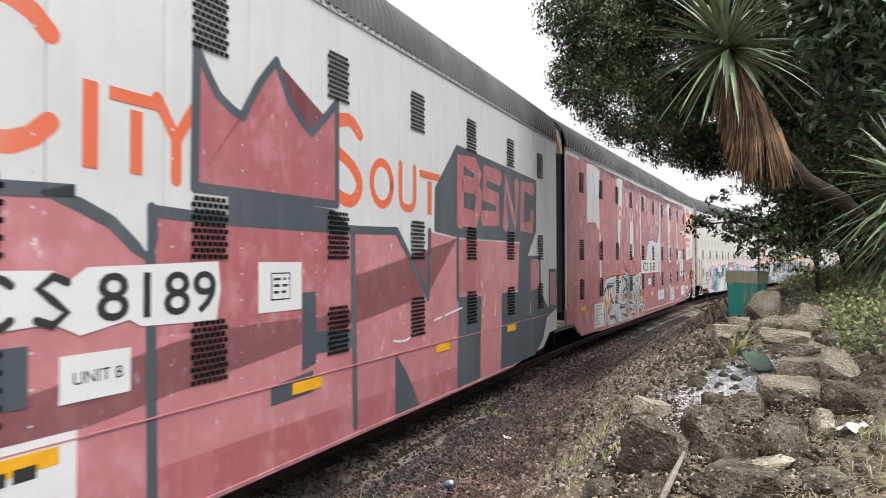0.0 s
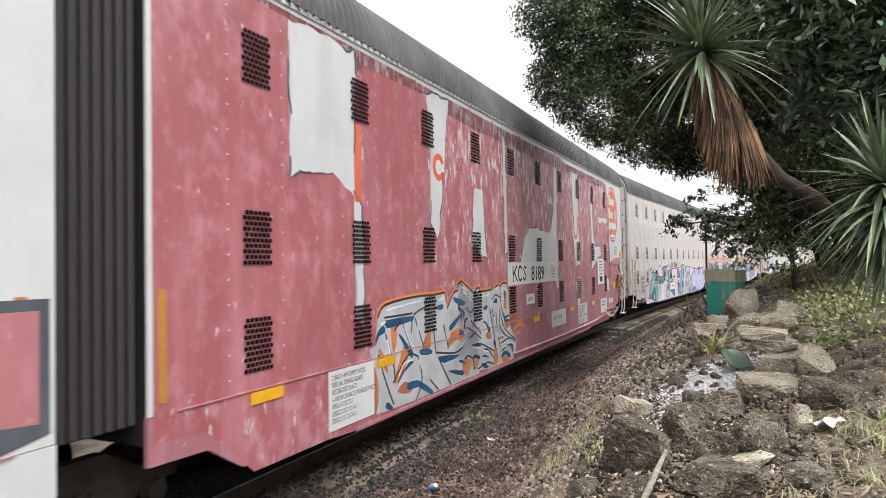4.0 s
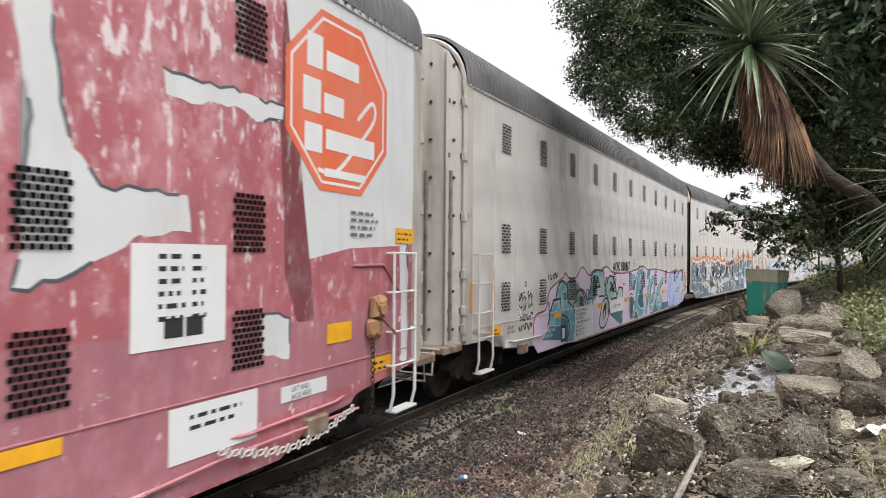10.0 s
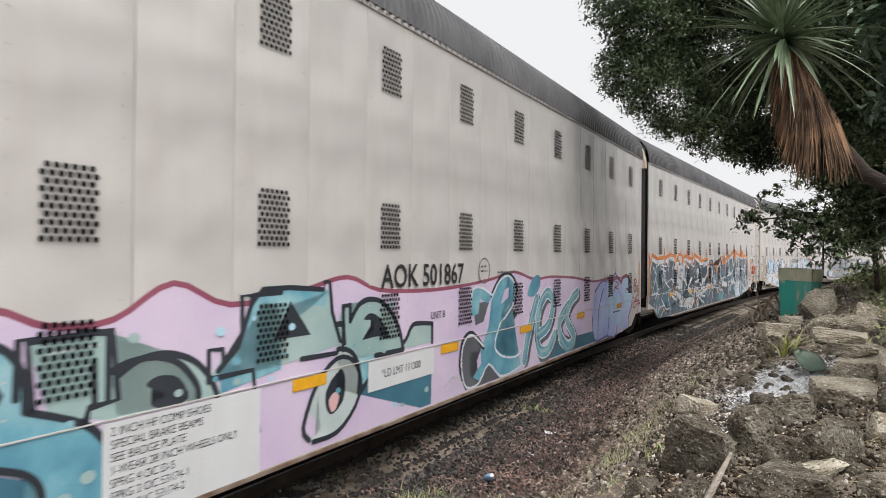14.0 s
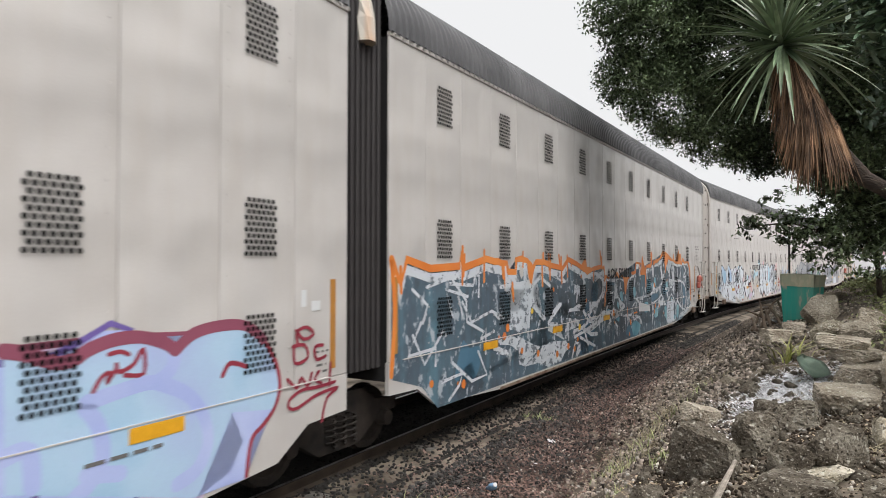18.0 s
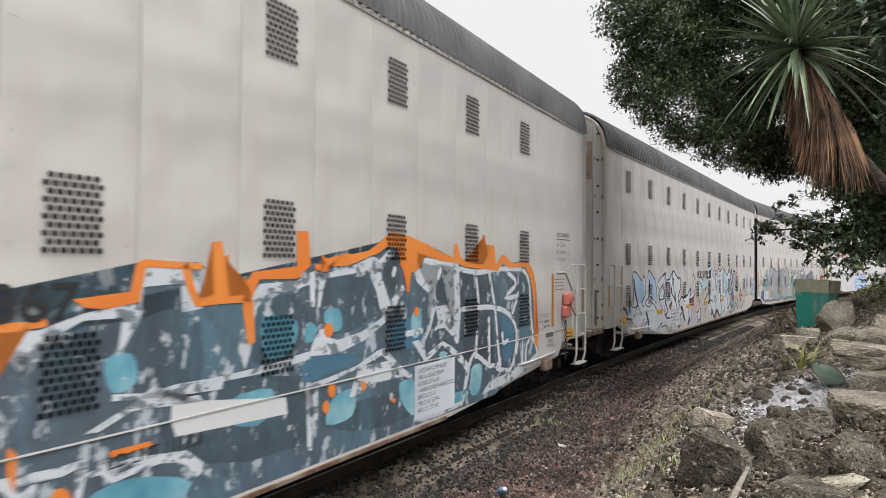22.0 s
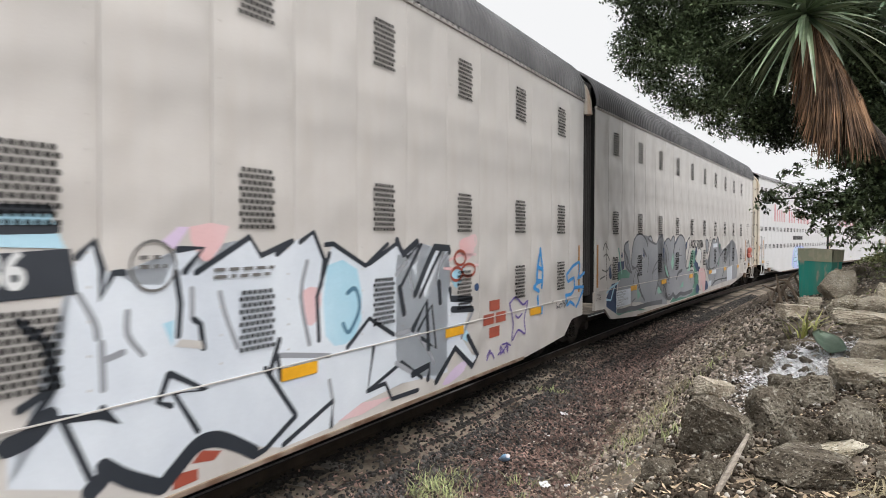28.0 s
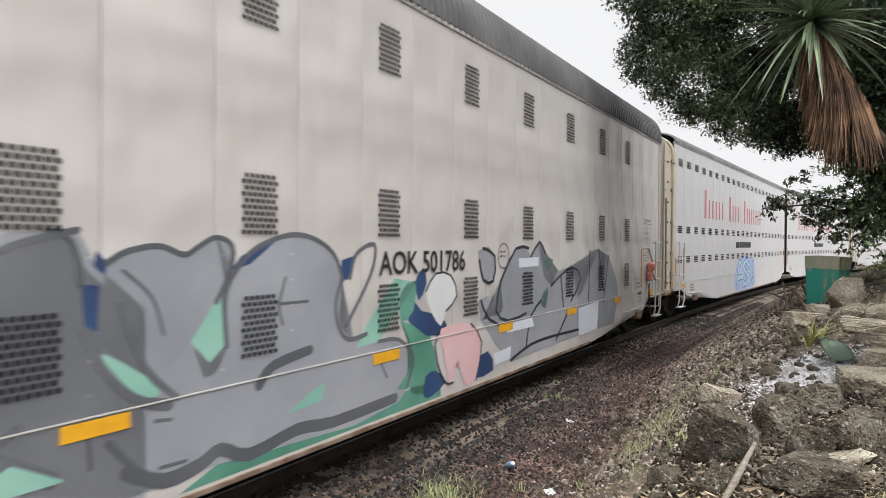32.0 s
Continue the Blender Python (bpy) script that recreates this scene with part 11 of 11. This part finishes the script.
    poly(c, w, 3, ((1.24, 0.66), (1.34, 0.74), (1.54, 0.68), (1.46, 0.62)), BRICK, 0)
    poly(c, w, 3, ((1.08, 0.62), (1.3, 0.6), (1.3, 0.51), (1.06, 0.5)), BRICK, 0)
    poly(c, w, 3, ((2.49, 1.95), (2.8, 1.97), (2.74, 1.65), (2.57, 1.64)), ROSE, 2)
    poly(c, w, 3, ((3.06, 0.55), (3.47, 0.66), (4.09, 0.61), (3.47, 0.53)), ROSE, 0)
    poly(c, w, 3, ((1.23, 2.57), (1.63, 2.58), (1.43, 2.29), (1.31, 2.35)), ROSE, 2)
    poly(c, w, 3, ((2.9, 2.2), (3.39, 2.14), (3.46, 1.57), (3.19, 1.35), (2.87, 1.48)), SKY, 2)
    strokes(c, w, 4, [[(3.22, 1.89), (3.36, 1.93), (3.43, 1.71), (3.25, 1.47), (3.15, 1.57)]], 0.05, BLUE_GREY, 4)
    poly(c, w, 3, ((0.97, 2.45), (1.12, 2.57), (1.23, 2.57), (1.09, 2.39)), LILAC, 0)
    poly(c, w, 3, ((0.98, 1.82), (1.08, 1.84), (1.07, 1.63)), SKY, 0)
    poly(c, w, 5, ((1.08, 1.63), (1.14, 1.68), (1.34, 1.64), (1.36, 1.57)), CREAM, 0)
    big_letters("AOK 5017", 0.38, INK, c, w + LAY, -2.08, 2.12, "wagon_number", wide=0.95, bold=0.006)
    big_letters("86", 0.34, LABEL, c, w + 0.010, -0.30, 2.16, "wagon_number", wide=0.86, bold=0.01)
    # bricks, blue figures, small tags near the joint
    for a, z in ((6.42, 1.16), (6.85, 1.16), (6.62, 1.36), (6.62, 0.95)):
        poly(c, w, 8, ((a, z), (a + 0.36, z), (a + 0.36, z + 0.16), (a, z + 0.16)), BRICK, name="painted_brick")
    strokes(c, w, 8, [ring(5.7, 2.2, 0.16, 0.10), ring(5.95, 2.02, 0.2, 0.09), ring(5.6, 1.98, 0.16, 0.09)], 0.04, BRICK, 0, "graffiti_tag")
    strokes(c, w, 8, [[(7.37, 1.42), (7.6, 1.5), (7.9, 1.35), (8.1, 1.4), (7.95, 1.1), (8.0, 0.85), (7.7, 0.95), (7.45, 0.8), (7.5, 1.1), (7.35, 1.42)], [(7.6, 1.2), (7.7, 1.15), (7.85, 1.2)]], 0.035, VIOLET, 3, "graffiti_tag")
    scribble(c, w, 8, 6.5, 7.4, 0.62, 0.80, 5, 0.03, VIOLET, 5)
    strokes(c, w, 8, [[(8.67, 2.28), (8.59, 2.09), (8.53, 1.94), (8.51, 1.81), (8.5, 1.68)], [(8.67, 2.25), (8.72, 2.08), (8.77, 1.91), (8.77, 1.75), (8.73, 1.59)], [(8.58, 1.95), (8.76, 1.91)], [(8.37, 1.61), (8.54, 1.69), (8.62, 1.69)], [(8.37, 1.61), (8.54, 1.55), (8.6, 1.53)], [(8.54, 1.72), (8.74, 1.7)], [(8.55, 1.43), (8.57, 1.3)]], 0.07, BRIGHT_BLUE, 3, "graffiti_tag", label="bright blue painted figure")
    strokes(c, w, 8, [[(10.04, 1.75), (10.39, 1.9), (10.76, 1.97), (10.83, 1.92), (10.77, 1.73), (10.71, 1.63)], [(10.05, 1.73), (10.13, 1.61), (10.47, 1.67), (10.5, 1.46), (10.3, 1.35), (10.0, 1.35)], [(10.5, 1.46), (11.09, 1.44), (10.91, 1.28), (10.77, 1.15), (10.62, 1.07)], [(10.0, 1.35), (10.07, 1.14), (10.25, 1.2), (10.5, 1.11)], [(10.77, 1.65), (11.12, 1.74)]], 0.065, BRIGHT_BLUE, 2, "graffiti_tag")
    poly(c, w, 8, ((8.61, 1.14), (8.65, 1.25), (8.79, 1.25), (8.77, 1.09)), BRIGHT_BLUE, 0)
    scribble(c, w, 8, 9.3, 10.1, 1.1, 1.3, 5, 0.025, GREY_INK, 15)
    badge(c, w, 0.90, 2.27)
    bars(c, w + LAY, 1.46, 2.2, 0.85, 2, GREY_INK, 0.06, 0.028, 16)
    letters(BRAKE_TEXT, 0.105, GREY_INK, c, w + LAY, -5.55, 1.12, wide=0.86)
    letters("LIFT AND\nJACK HERE", 0.085, GREY_INK, c, w + 0.003, -9.6, 1.12, wide=0.85)


def paint_green_wagon():
    c, w = car_g, AW
    strokes(c, w, 2, [[(-9.55, 2.2), (-9.4, 2.35), (-9.2, 2.2)], [(-9.5, 2.05), (-9.3, 2.1), (-9.1, 1.95)], [(-9.6, 1.75), (-9.3, 1.7), (-9.0, 1.85)], [(-9.7, 1.55), (-9.4, 1.6)], [(-9.35, 2.4), (-9.3, 1.5)]], 0.035, GREY_INK, 3, "graffiti_tag")
    poly(c, w, 2, ((-9.3, 1.1), (-9.16, 1.21), (-8.93, 1.39), (-8.57, 1.4), (-8.74, 1.21), (-8.8, 1.06), (-8.6, 0.65), (-9.3, 0.88)), NAVY, 0)
    poly(c, w, 3, ((-8.54, 1.63), (-8.25, 1.68), (-7.86, 1.69), (-7.58, 1.58), (-7.27, 1.68), (-7.36, 1.52), (-7.66, 1.36), (-8.18, 1.48), (-8.54, 1.43)), GREEN, 0)
    poly(c, w, 3, ((-8.51, 1.9), (-8.04, 1.9), (-8.04, 1.71), (-8.51, 1.64)), NAVY, 0)
    poly(c, w, 3, ((-9.14, 1.7), (-9.08, 1.82), (-8.99, 1.7), (-8.97, 1.54), (-9.07, 1.52), (-9.14, 1.59)), NAVY, 3)
    poly(c, w, 3, ((-8.28, 2.03), (-8.2, 2.13), (-8.16, 2.02), (-8.22, 1.98)), NAVY, 3)
    strokes(c, w, 4, [[(-9.3, 1.2), (-9.03, 1.3), (-8.51, 1.39)], [(-9.3, 1.05), (-9.01, 1.01), (-8.71, 1.38)]], 0.05, SKY, 0)
    poly(c, w, 4, ((-8.07, 2.12), (-8.02, 2.31), (-7.74, 2.39), (-7.62, 2.06), (-7.45, 1.79), (-7.49, 1.57), (-7.9, 1.69), (-8.04, 1.9)), GREY, 2, label="grey bubble letter")
    poly(c, w, 4, ((-7.47, 1.78), (-7.45, 2.05), (-7.32, 2.36), (-7.13, 2.5), (-6.94, 2.56), (-6.57, 2.56), (-6.22, 2.42), (-6.07, 2.25), (-5.97, 2.5), (-5.74, 2.51), (-5.56, 2.35), (-5.23, 2.3), (-4.95, 2.46), (-4.53, 2.57), (-4.39, 2.31), (-4.02, 1.99), (-4.02, 0.5), (-5.56, 0.59), (-6.73, 0.78), (-7.58, 0.84), (-8.51, 0.87), (-8.54, 1.17), (-8.48, 1.39), (-8.25, 1.49), (-7.9, 1.42), (-7.66, 1.46)), GREY, 0, label="grey bubble letters")
    poly(c, w, 4, ((-5.06, 2.5), (-4.97, 2.55), (-4.76, 2.56), (-4.6, 2.51), (-4.54, 2.38), (-4.51, 2.19), (-4.35, 2.18), (-4.32, 2.34), (-4.17, 2.43), (-3.91, 2.47), (-3.69, 2.39), (-3.58, 2.45), (-3.38, 2.54), (-3.21, 2.45), (-3.25, 2.22), (-3.38, 1.96), (-3.61, 1.69), (-3.5, 1.38), (-3.38, 1.4), (-3.25, 1.61), (-3.27, 2.02), (-3.17, 2.22), (-2.94, 2.44), (-2.55, 2.56), (-2.21, 2.53), (-1.91, 2.37), (-1.78, 2.12), (-1.84, 1.63), (-1.58, 1.43), (-0.92, 1.39), (-0.58, 1.21), (-0.45, 0.85), (-0.74, 0.62), (-1.57, 0.53), (-3.37, 0.63), (-4.13, 0.61), (-5.06, 0.92)), GREY, 0, label="grey bubble letters")
    strokes(c, w, 6, [[(-7.47, 1.78), (-7.45, 2.05), (-7.32, 2.36), (-7.13, 2.5), (-6.94, 2.56), (-6.57, 2.56), (-6.22, 2.42), (-6.07, 2.25)], [(-5.97, 2.5), (-5.74, 2.51), (-5.56, 2.35), (-5.23, 2.3), (-4.95, 2.46), (-4.53, 2.57)], [(-8.07, 2.12), (-8.02, 2.31), (-7.74, 2.39)], [(-8.04, 2.12), (-7.93, 1.79), (-7.58, 1.6)], [(-7.82, 2.01), (-7.66, 1.8), (-7.49, 1.59)]], 0.05, DARK_GREY, 4)
    strokes(c, w, 6, [[(-6.99, 1.76), (-7.23, 1.68), (-7.41, 1.68)], [(-7.32, 1.27), (-7.23, 1.5), (-6.99, 1.69)], [(-6.03, 2.0), (-5.97, 1.83), (-6.07, 1.54)], [(-5.63, 1.32), (-5.49, 1.52), (-5.11, 1.62)], [(-6.99, 1.28), (-6.57, 0.93), (-6.34, 0.85)], [(-7.49, 0.68), (-7.41, 0.83), (-7.13, 0.91)]], 0.03, DARK_GREY, 4)
    strokes(c, w, 5, [[(-8.51, 0.71), (-8.08, 0.68), (-7.58, 0.69), (-7.04, 0.65), (-6.1, 0.66), (-4.61, 0.62)]], 0.12, DARK_GREY, 3)
    strokes(c, w, 6, [[(-4.73, 2.56), (-4.59, 2.51), (-4.53, 2.37), (-4.51, 2.19)], [(-4.32, 2.34), (-4.17, 2.42), (-3.91, 2.46), (-3.69, 2.39), (-3.56, 2.45), (-3.38, 2.53), (-3.21, 2.45), (-3.25, 2.22), (-3.38, 1.99)], [(-3.27, 1.61), (-3.29, 2.02), (-3.17, 2.25), (-2.94, 2.44), (-2.55, 2.56), (-2.21, 2.53), (-1.91, 2.37), (-1.77, 2.1)], [(-1.65, 2.12), (-1.55, 2.37), (-1.23, 2.47), (-1.3, 2.14), (-1.71, 1.62)], [(-1.78, 2.12), (-1.88, 1.88), (-1.84, 1.63), (-1.68, 1.47), (-1.37, 1.49)], [(-1.15, 1.38), (-0.75, 1.35), (-0.45, 1.09), (-0.58, 0.78)]], 0.05, DARK_GREY, 4)
    strokes(c, w, 6, [[(-4.2, 2.28), (-3.97, 2.07), (-3.87, 1.78)], [(-2.59, 2.16), (-2.67, 1.9), (-2.62, 1.73)], [(-2.64, 1.92), (-2.29, 1.92)], [(-1.15, 1.2), (-0.99, 0.95)], [(-3.94, 1.13), (-3.8, 1.11)], [(-3.9, 0.76), (-3.67, 0.75)], [(-4.46, 1.17), (-4.44, 0.91)]], 0.03, DARK_GREY, 4)
    strokes(c, w, 5, [[(-4.17, 0.8), (-3.87, 0.65), (-3.53, 0.68), (-3.33, 0.75), (-3.02, 0.62), (-2.42, 0.7), (-1.9, 0.65), (-0.83, 0.68)], [(-5.06, 1.15), (-4.9, 1.03), (-4.71, 0.91)]], 0.12, DARK_GREY, 3)
    strokes(c, w, 6, [[(-2.91, 1.21), (-2.74, 1.36), (-2.26, 1.44)], [(-4.47, 1.85), (-4.29, 1.52), (-4.04, 1.3), (-3.83, 1.23)]], 0.1, DARK_GREY, 3)
    poly(c, w, 7, ((-4.37, 1.7), (-4.2, 1.61), (-3.92, 1.4), (-3.94, 1.31), (-4.1, 1.37), (-4.26, 1.53)), GREEN_LIGHT, 2)
    poly(c, w, 5, ((-3.63, 1.69), (-3.46, 1.9), (-3.34, 2.09), (-3.29, 1.62), (-3.44, 1.49)), GREEN_LIGHT, 0)
    poly(c, w, 7, ((-2.56, 0.88), (-2.2, 1.04), (-2.05, 1.07), (-2.08, 0.9)), GREEN_LIGHT, 0)
    poly(c, w, 5, ((-1.54, 1.36), (-1.37, 1.58), (-0.84, 2.08), (-0.42, 2.01), (-1.15, 1.38)), GREEN_LIGHT, 0)
    poly(c, w, 5, ((-4.51, 2.2), (-4.38, 2.18), (-4.39, 1.86), (-4.48, 1.88)), NAVY, 0)
    poly(c, w, 5, ((-4.42, 2.32), (-4.4, 2.43), (-4.32, 2.34), (-4.34, 2.25)), NAVY, 0)
    poly(c, w, 5, ((-1.79, 2.31), (-1.59, 2.35), (-1.69, 2.1), (-1.81, 2.12)), NAVY, 0)
    poly(c, w, 5, ((-3.23, 2.25), (-3.12, 2.37), (-2.65, 2.55), (-3.01, 2.3)), NAVY, 0)
    poly(c, w, 3, ((-3.72, 0.5), (-3.37, 0.63), (-2.74, 0.59), (-1.83, 0.56), (-0.4, 0.74), (0.17, 0.64), (0.2, 0.5), (-2.74, 0.5)), GREEN, 0)
    poly(c, w, 3, ((-0.59, 1.4), (-0.1, 1.41), (0.1, 0.9), (0.2, 0.53), (-0.49, 0.66)), GREEN, 0)
    poly(c, w, 7, ((-6.99, 1.19), (-6.68, 0.96), (-6.94, 0.85)), GREEN_LIGHT, 0)
    poly(c, w, 7, ((-5.11, 1.0), (-4.95, 1.08), (-4.61, 0.88), (-5.03, 0.88)), GREEN_LIGHT, 0)
    poly(c, w, 3, ((-8.6, 0.65), (-8.51, 0.74), (-7.66, 0.65), (-6.94, 0.64), (-6.03, 0.5), (-6.94, 0.58), (-7.9, 0.61), (-8.42, 0.59)), GREEN, 0)
    strokes(c, w, 7, (((-8.07, 2.18), (-7.88, 2.02), (-7.77, 1.79), (-7.71, 1.66), (-7.47, 1.6)), ((-7.42, 1.75), (-7.17, 1.69), (-6.95, 1.78)), ((-6.05, 2.45), (-5.75, 2.37), (-5.35, 2.31)), ((-5.6, 1.49), (-5.35, 1.7), (-5.04, 1.83)), ((-4.22, 2.03), (-4.03, 1.55), (-3.75, 1.27)), ((-6.46, 2.18), (-6.19, 1.98)), ((-7, 1.53), (-6.71, 1.1), (-6.33, 0.8)), ((-5.27, 0.88), (-5.09, 1.17), (-4.91, 1.3)), ((-4.31, 1.05), (-4.03, 0.71)),), 0.06, DARK_GREY, 3)
    for pts, mat in zip((((-6.46, 2.18), (-6.32, 2.13), (-6.36, 1.92), (-6.49, 2)), ((-8.52, 2.23), (-8.45, 2.25), (-8.19, 1.62), (-8.27, 1.58)),), (NAVY, GREEN_LIGHT)):
        poly(c, w, 4, pts, mat)
    for pts in (((1.19, 2.38), (1.5, 2.45), (1.75, 2.3), (1.67, 1.97), (1.43, 1.94), (1.24, 2.13)), ((1.92, 1.92), (2.45, 2.41), (2.83, 2.45), (3.04, 2.28), (3.35, 2.54), (3.69, 2.36), (3.58, 1.93), (3.93, 1.73), (4.29, 1.99), (4.93, 2.06), (5.5, 1.85), (5.37, 1.36), (5.95, 1.83), (6.1, 2.34), (6.58, 2.39), (6.6, 1.7), (7.29, 2.22), (7.87, 1.75), (8.08, 1.28), (7.71, 0.67), (4.7, 0.67), (3.07, 0.64), (2.3, 0.62), (1.94, 0.84), (1.28, 1.37), (1.2, 1.66), (1.51, 1.72), (1.76, 1.4), (2.02, 1.45)),):
        poly(c, w, 5, pts, GREY, 0, label="grey painted letters")
    for pts in (((-0.41, 2.03), (-0.24, 2.18), (-0.16, 1.98), (-0.34, 1.78)), ((-0.53, 1.86), (-0.27, 1.65), (0.21, 1.54), (0.33, 1.32), (-0.17, 1.33), (-0.56, 1.55)), ((-0.17, 0.82), (0.07, 0.85), (0.32, 0.67), (-0.03, 0.54), (-0.21, 0.58)), ((0.92, 0.77), (1.52, 0.9), (1.69, 0.59), (1.03, 0.58)),):
        poly(c, w, 4, pts, NAVY, 2)
    for pts in (((-0.72, 1.92), (-0.41, 2.03), (-0.46, 1.66), (-0.72, 1.57)), ((-0.72, 1.57), (-0.17, 1.33), (0.06, 1.03), (-0.28, 0.78), (-0.79, 0.77), (-0.4, 1.11)), ((3.58, 2.19), (4.04, 2.22), (3.81, 2.01)), ((3.44, 1.5), (3.81, 1.74), (3.71, 1.35)),):
        poly(c, w, 5, pts, GREEN, 2)
    for pts in (((-0.18, 1.89), (0.05, 2.1), (0.43, 2.06), (0.59, 1.78), (0.31, 1.6), (0.18, 1.41), (-0.06, 1.63)),):
        poly(c, w, 7, pts, LABEL, 2)
    for pts in (((0.18, 1.38), (0.99, 1.36), (1.29, 1.08), (1.14, 0.55), (0.78, 0.56), (0.64, 0.96), (0.51, 0.62), (0.38, 0.67), (0.25, 1.08)),):
        poly(c, w, 7, pts, ROSE, 2)
    strokes(c, w, 8, (((1.92, 1.92), (2.45, 2.41), (2.94, 2.41)), ((3.04, 2.28), (3.42, 2.52), (3.64, 2.32)), ((3.93, 1.73), (4.93, 2.05), (5.5, 1.8), (4.95, 1.39)), ((5.97, 1.31), (6.03, 2.34)), ((6.58, 2.39), (6.95, 1.46)), ((1.34, 2.42), (1.71, 2.3), (1.67, 1.93), (1.35, 1.96), (1.23, 2.24)), ((1.92, 1.92), (1.76, 1.47), (2.19, 1.28), (2.86, 1.34)), ((2.87, 0.8), (3.06, 1.28), (3.48, 1.5)), ((4.19, 0.73), (4.82, 1.21)), ((2.3, 0.65), (3.07, 0.8), (4.19, 0.82), (5.83, 0.78)), ((1.28, 1.66), (1.52, 1.38), (2.11, 1.17)), ((7.29, 2.22), (6.96, 1.24)), ((4.41, 1.89), (4.55, 1.32)),), 0.05, DARK_LINE, 2, label="dark outline of the grey letters")
    strokes(c, w, 8, (((-0.18, 1.89), (0.05, 2.1), (0.43, 2.06), (0.59, 1.78), (0.31, 1.6)), ((0.18, 1.38), (0.04, 1.17), (0.25, 0.68), (0.51, 0.62)), ((0.99, 1.36), (1.32, 1.06), (1.14, 0.55)),), 0.03, DARK_LINE, 2)
    for pts in (((2.11, 1.23), (3.1, 1.25), (3.19, 1.09), (2.14, 1.1)), ((5.37, 1.21), (6.61, 1.27), (6.53, 0.68), (5.39, 0.66)), ((1.69, 0.84), (2.29, 0.87), (2.26, 0.68), (1.74, 0.66)), ((2.55, 2.25), (3.36, 2.26), (3.36, 2.11), (2.57, 2.1)),):
        poly(c, w, 10, pts, PALE, name="label_patch")
    big_letters("AOK 501786", 0.38, INK, c, w + LAY, -1.15, 2.13, "wagon_number", wide=0.95, bold=0.006)
    badge(c, w, 2.0, 2.3)
    plate_on(c, w + 0.011, -8.63, -7.53, 0.80, 1.20, PALE), letters(BRAKE_TEXT, 0.062, GREY_INK, c, w + LAY, -8.58, 1.13, wide=0.95)
    letters("LIFT AND\nJACK HERE", 0.085, GREY_INK, c, w + 0.003, -9.95, 1.16, wide=0.7)
    coupler_end_marks(c, w)


FRESH_RED = paint("fresh_red_lettering", (0.50, 0.12, 0.13), dirt=(0.6, 0.4, 0.4), amount=0.2)


def paint_fresh_wagons():
    for c, shift in ((car_h, 0.0), (car_i, 0.5)):
        w = AW
        bm = bmesh.new()
        rng = random.Random(2)
        u = -7.6 + shift
        for word in (6, 4, 8):
            for k in range(word):
                tall = 1.0 if k == 0 else 0.68
                box(bm, w + 0.004, w + 0.006, u, u + (0.26 if k == 0 else 0.18), 3.42, 3.42 + tall)
                u += 0.62 if k == 0 else 0.52
            u += 0.75
        tagged(part("company_mark", bm, FRESH_RED, c, "row of red painted blocks"), kind="stuff")
        bars(c, w + 0.006, -2.3, 2.35, 3.4, 1, INK, 0.2, 0.25, 6)
        plate_on(c, w + 0.006, 5.0, 5.6, 1.0, 1.2)
        bars(c, w + 0.006, -9.4, 1.12, 0.7, 3, GREY_INK, 0.09, 0.04, 8)
    poly(car_h, AW, 2, [(-2.2, 0.55), (-2.3, 1.4), (-1.6, 1.9), (0.2, 1.95), (1.6, 1.8), (1.9, 1.2), (1.7, 0.55)], PERIWINKLE, 3)
    piece(car_h, AW, 3, "asn", -2.0, 1.6, 0.7, 1.7, 0.2, SKY, NAVY, 41)


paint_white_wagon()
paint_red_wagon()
paint_teal_wagon()
paint_joint_wagon()
paint_grey_wagon()
paint_pale_wagon()
paint_green_wagon()
paint_fresh_wagons()


# ---- what moves ----
def motions():
    for car, offset, hw in CARS:
        rows = []
        for t, s in RUN:
            y = s + offset
            rows.append((t, pose(track_x(y), y, 0, 0, 0, -math.degrees(track_turn(y)))))
        walk(car, rows)
    # the wheels roll: at most a fifth of a turn from row to row
    start, end = RUN[0][1], RUN[-1][1]
    ts, ss = [r[0] for r in RUN], [r[1] for r in RUN]
    turns = []
    n = int((start - end) / 0.55) + 1
    for i in range(n + 1):
        s = start + (end - start) * i / n
        turns.append((float(np.interp(-s, [-q for q in ss], ts)), math.degrees(-s / 0.42) % 360))
    for wheels in WHEELS:
        y = wheels.location.y
        walk(wheels, [(t, pose(0, y, 0.42, a)) for t, a in turns])


motions()
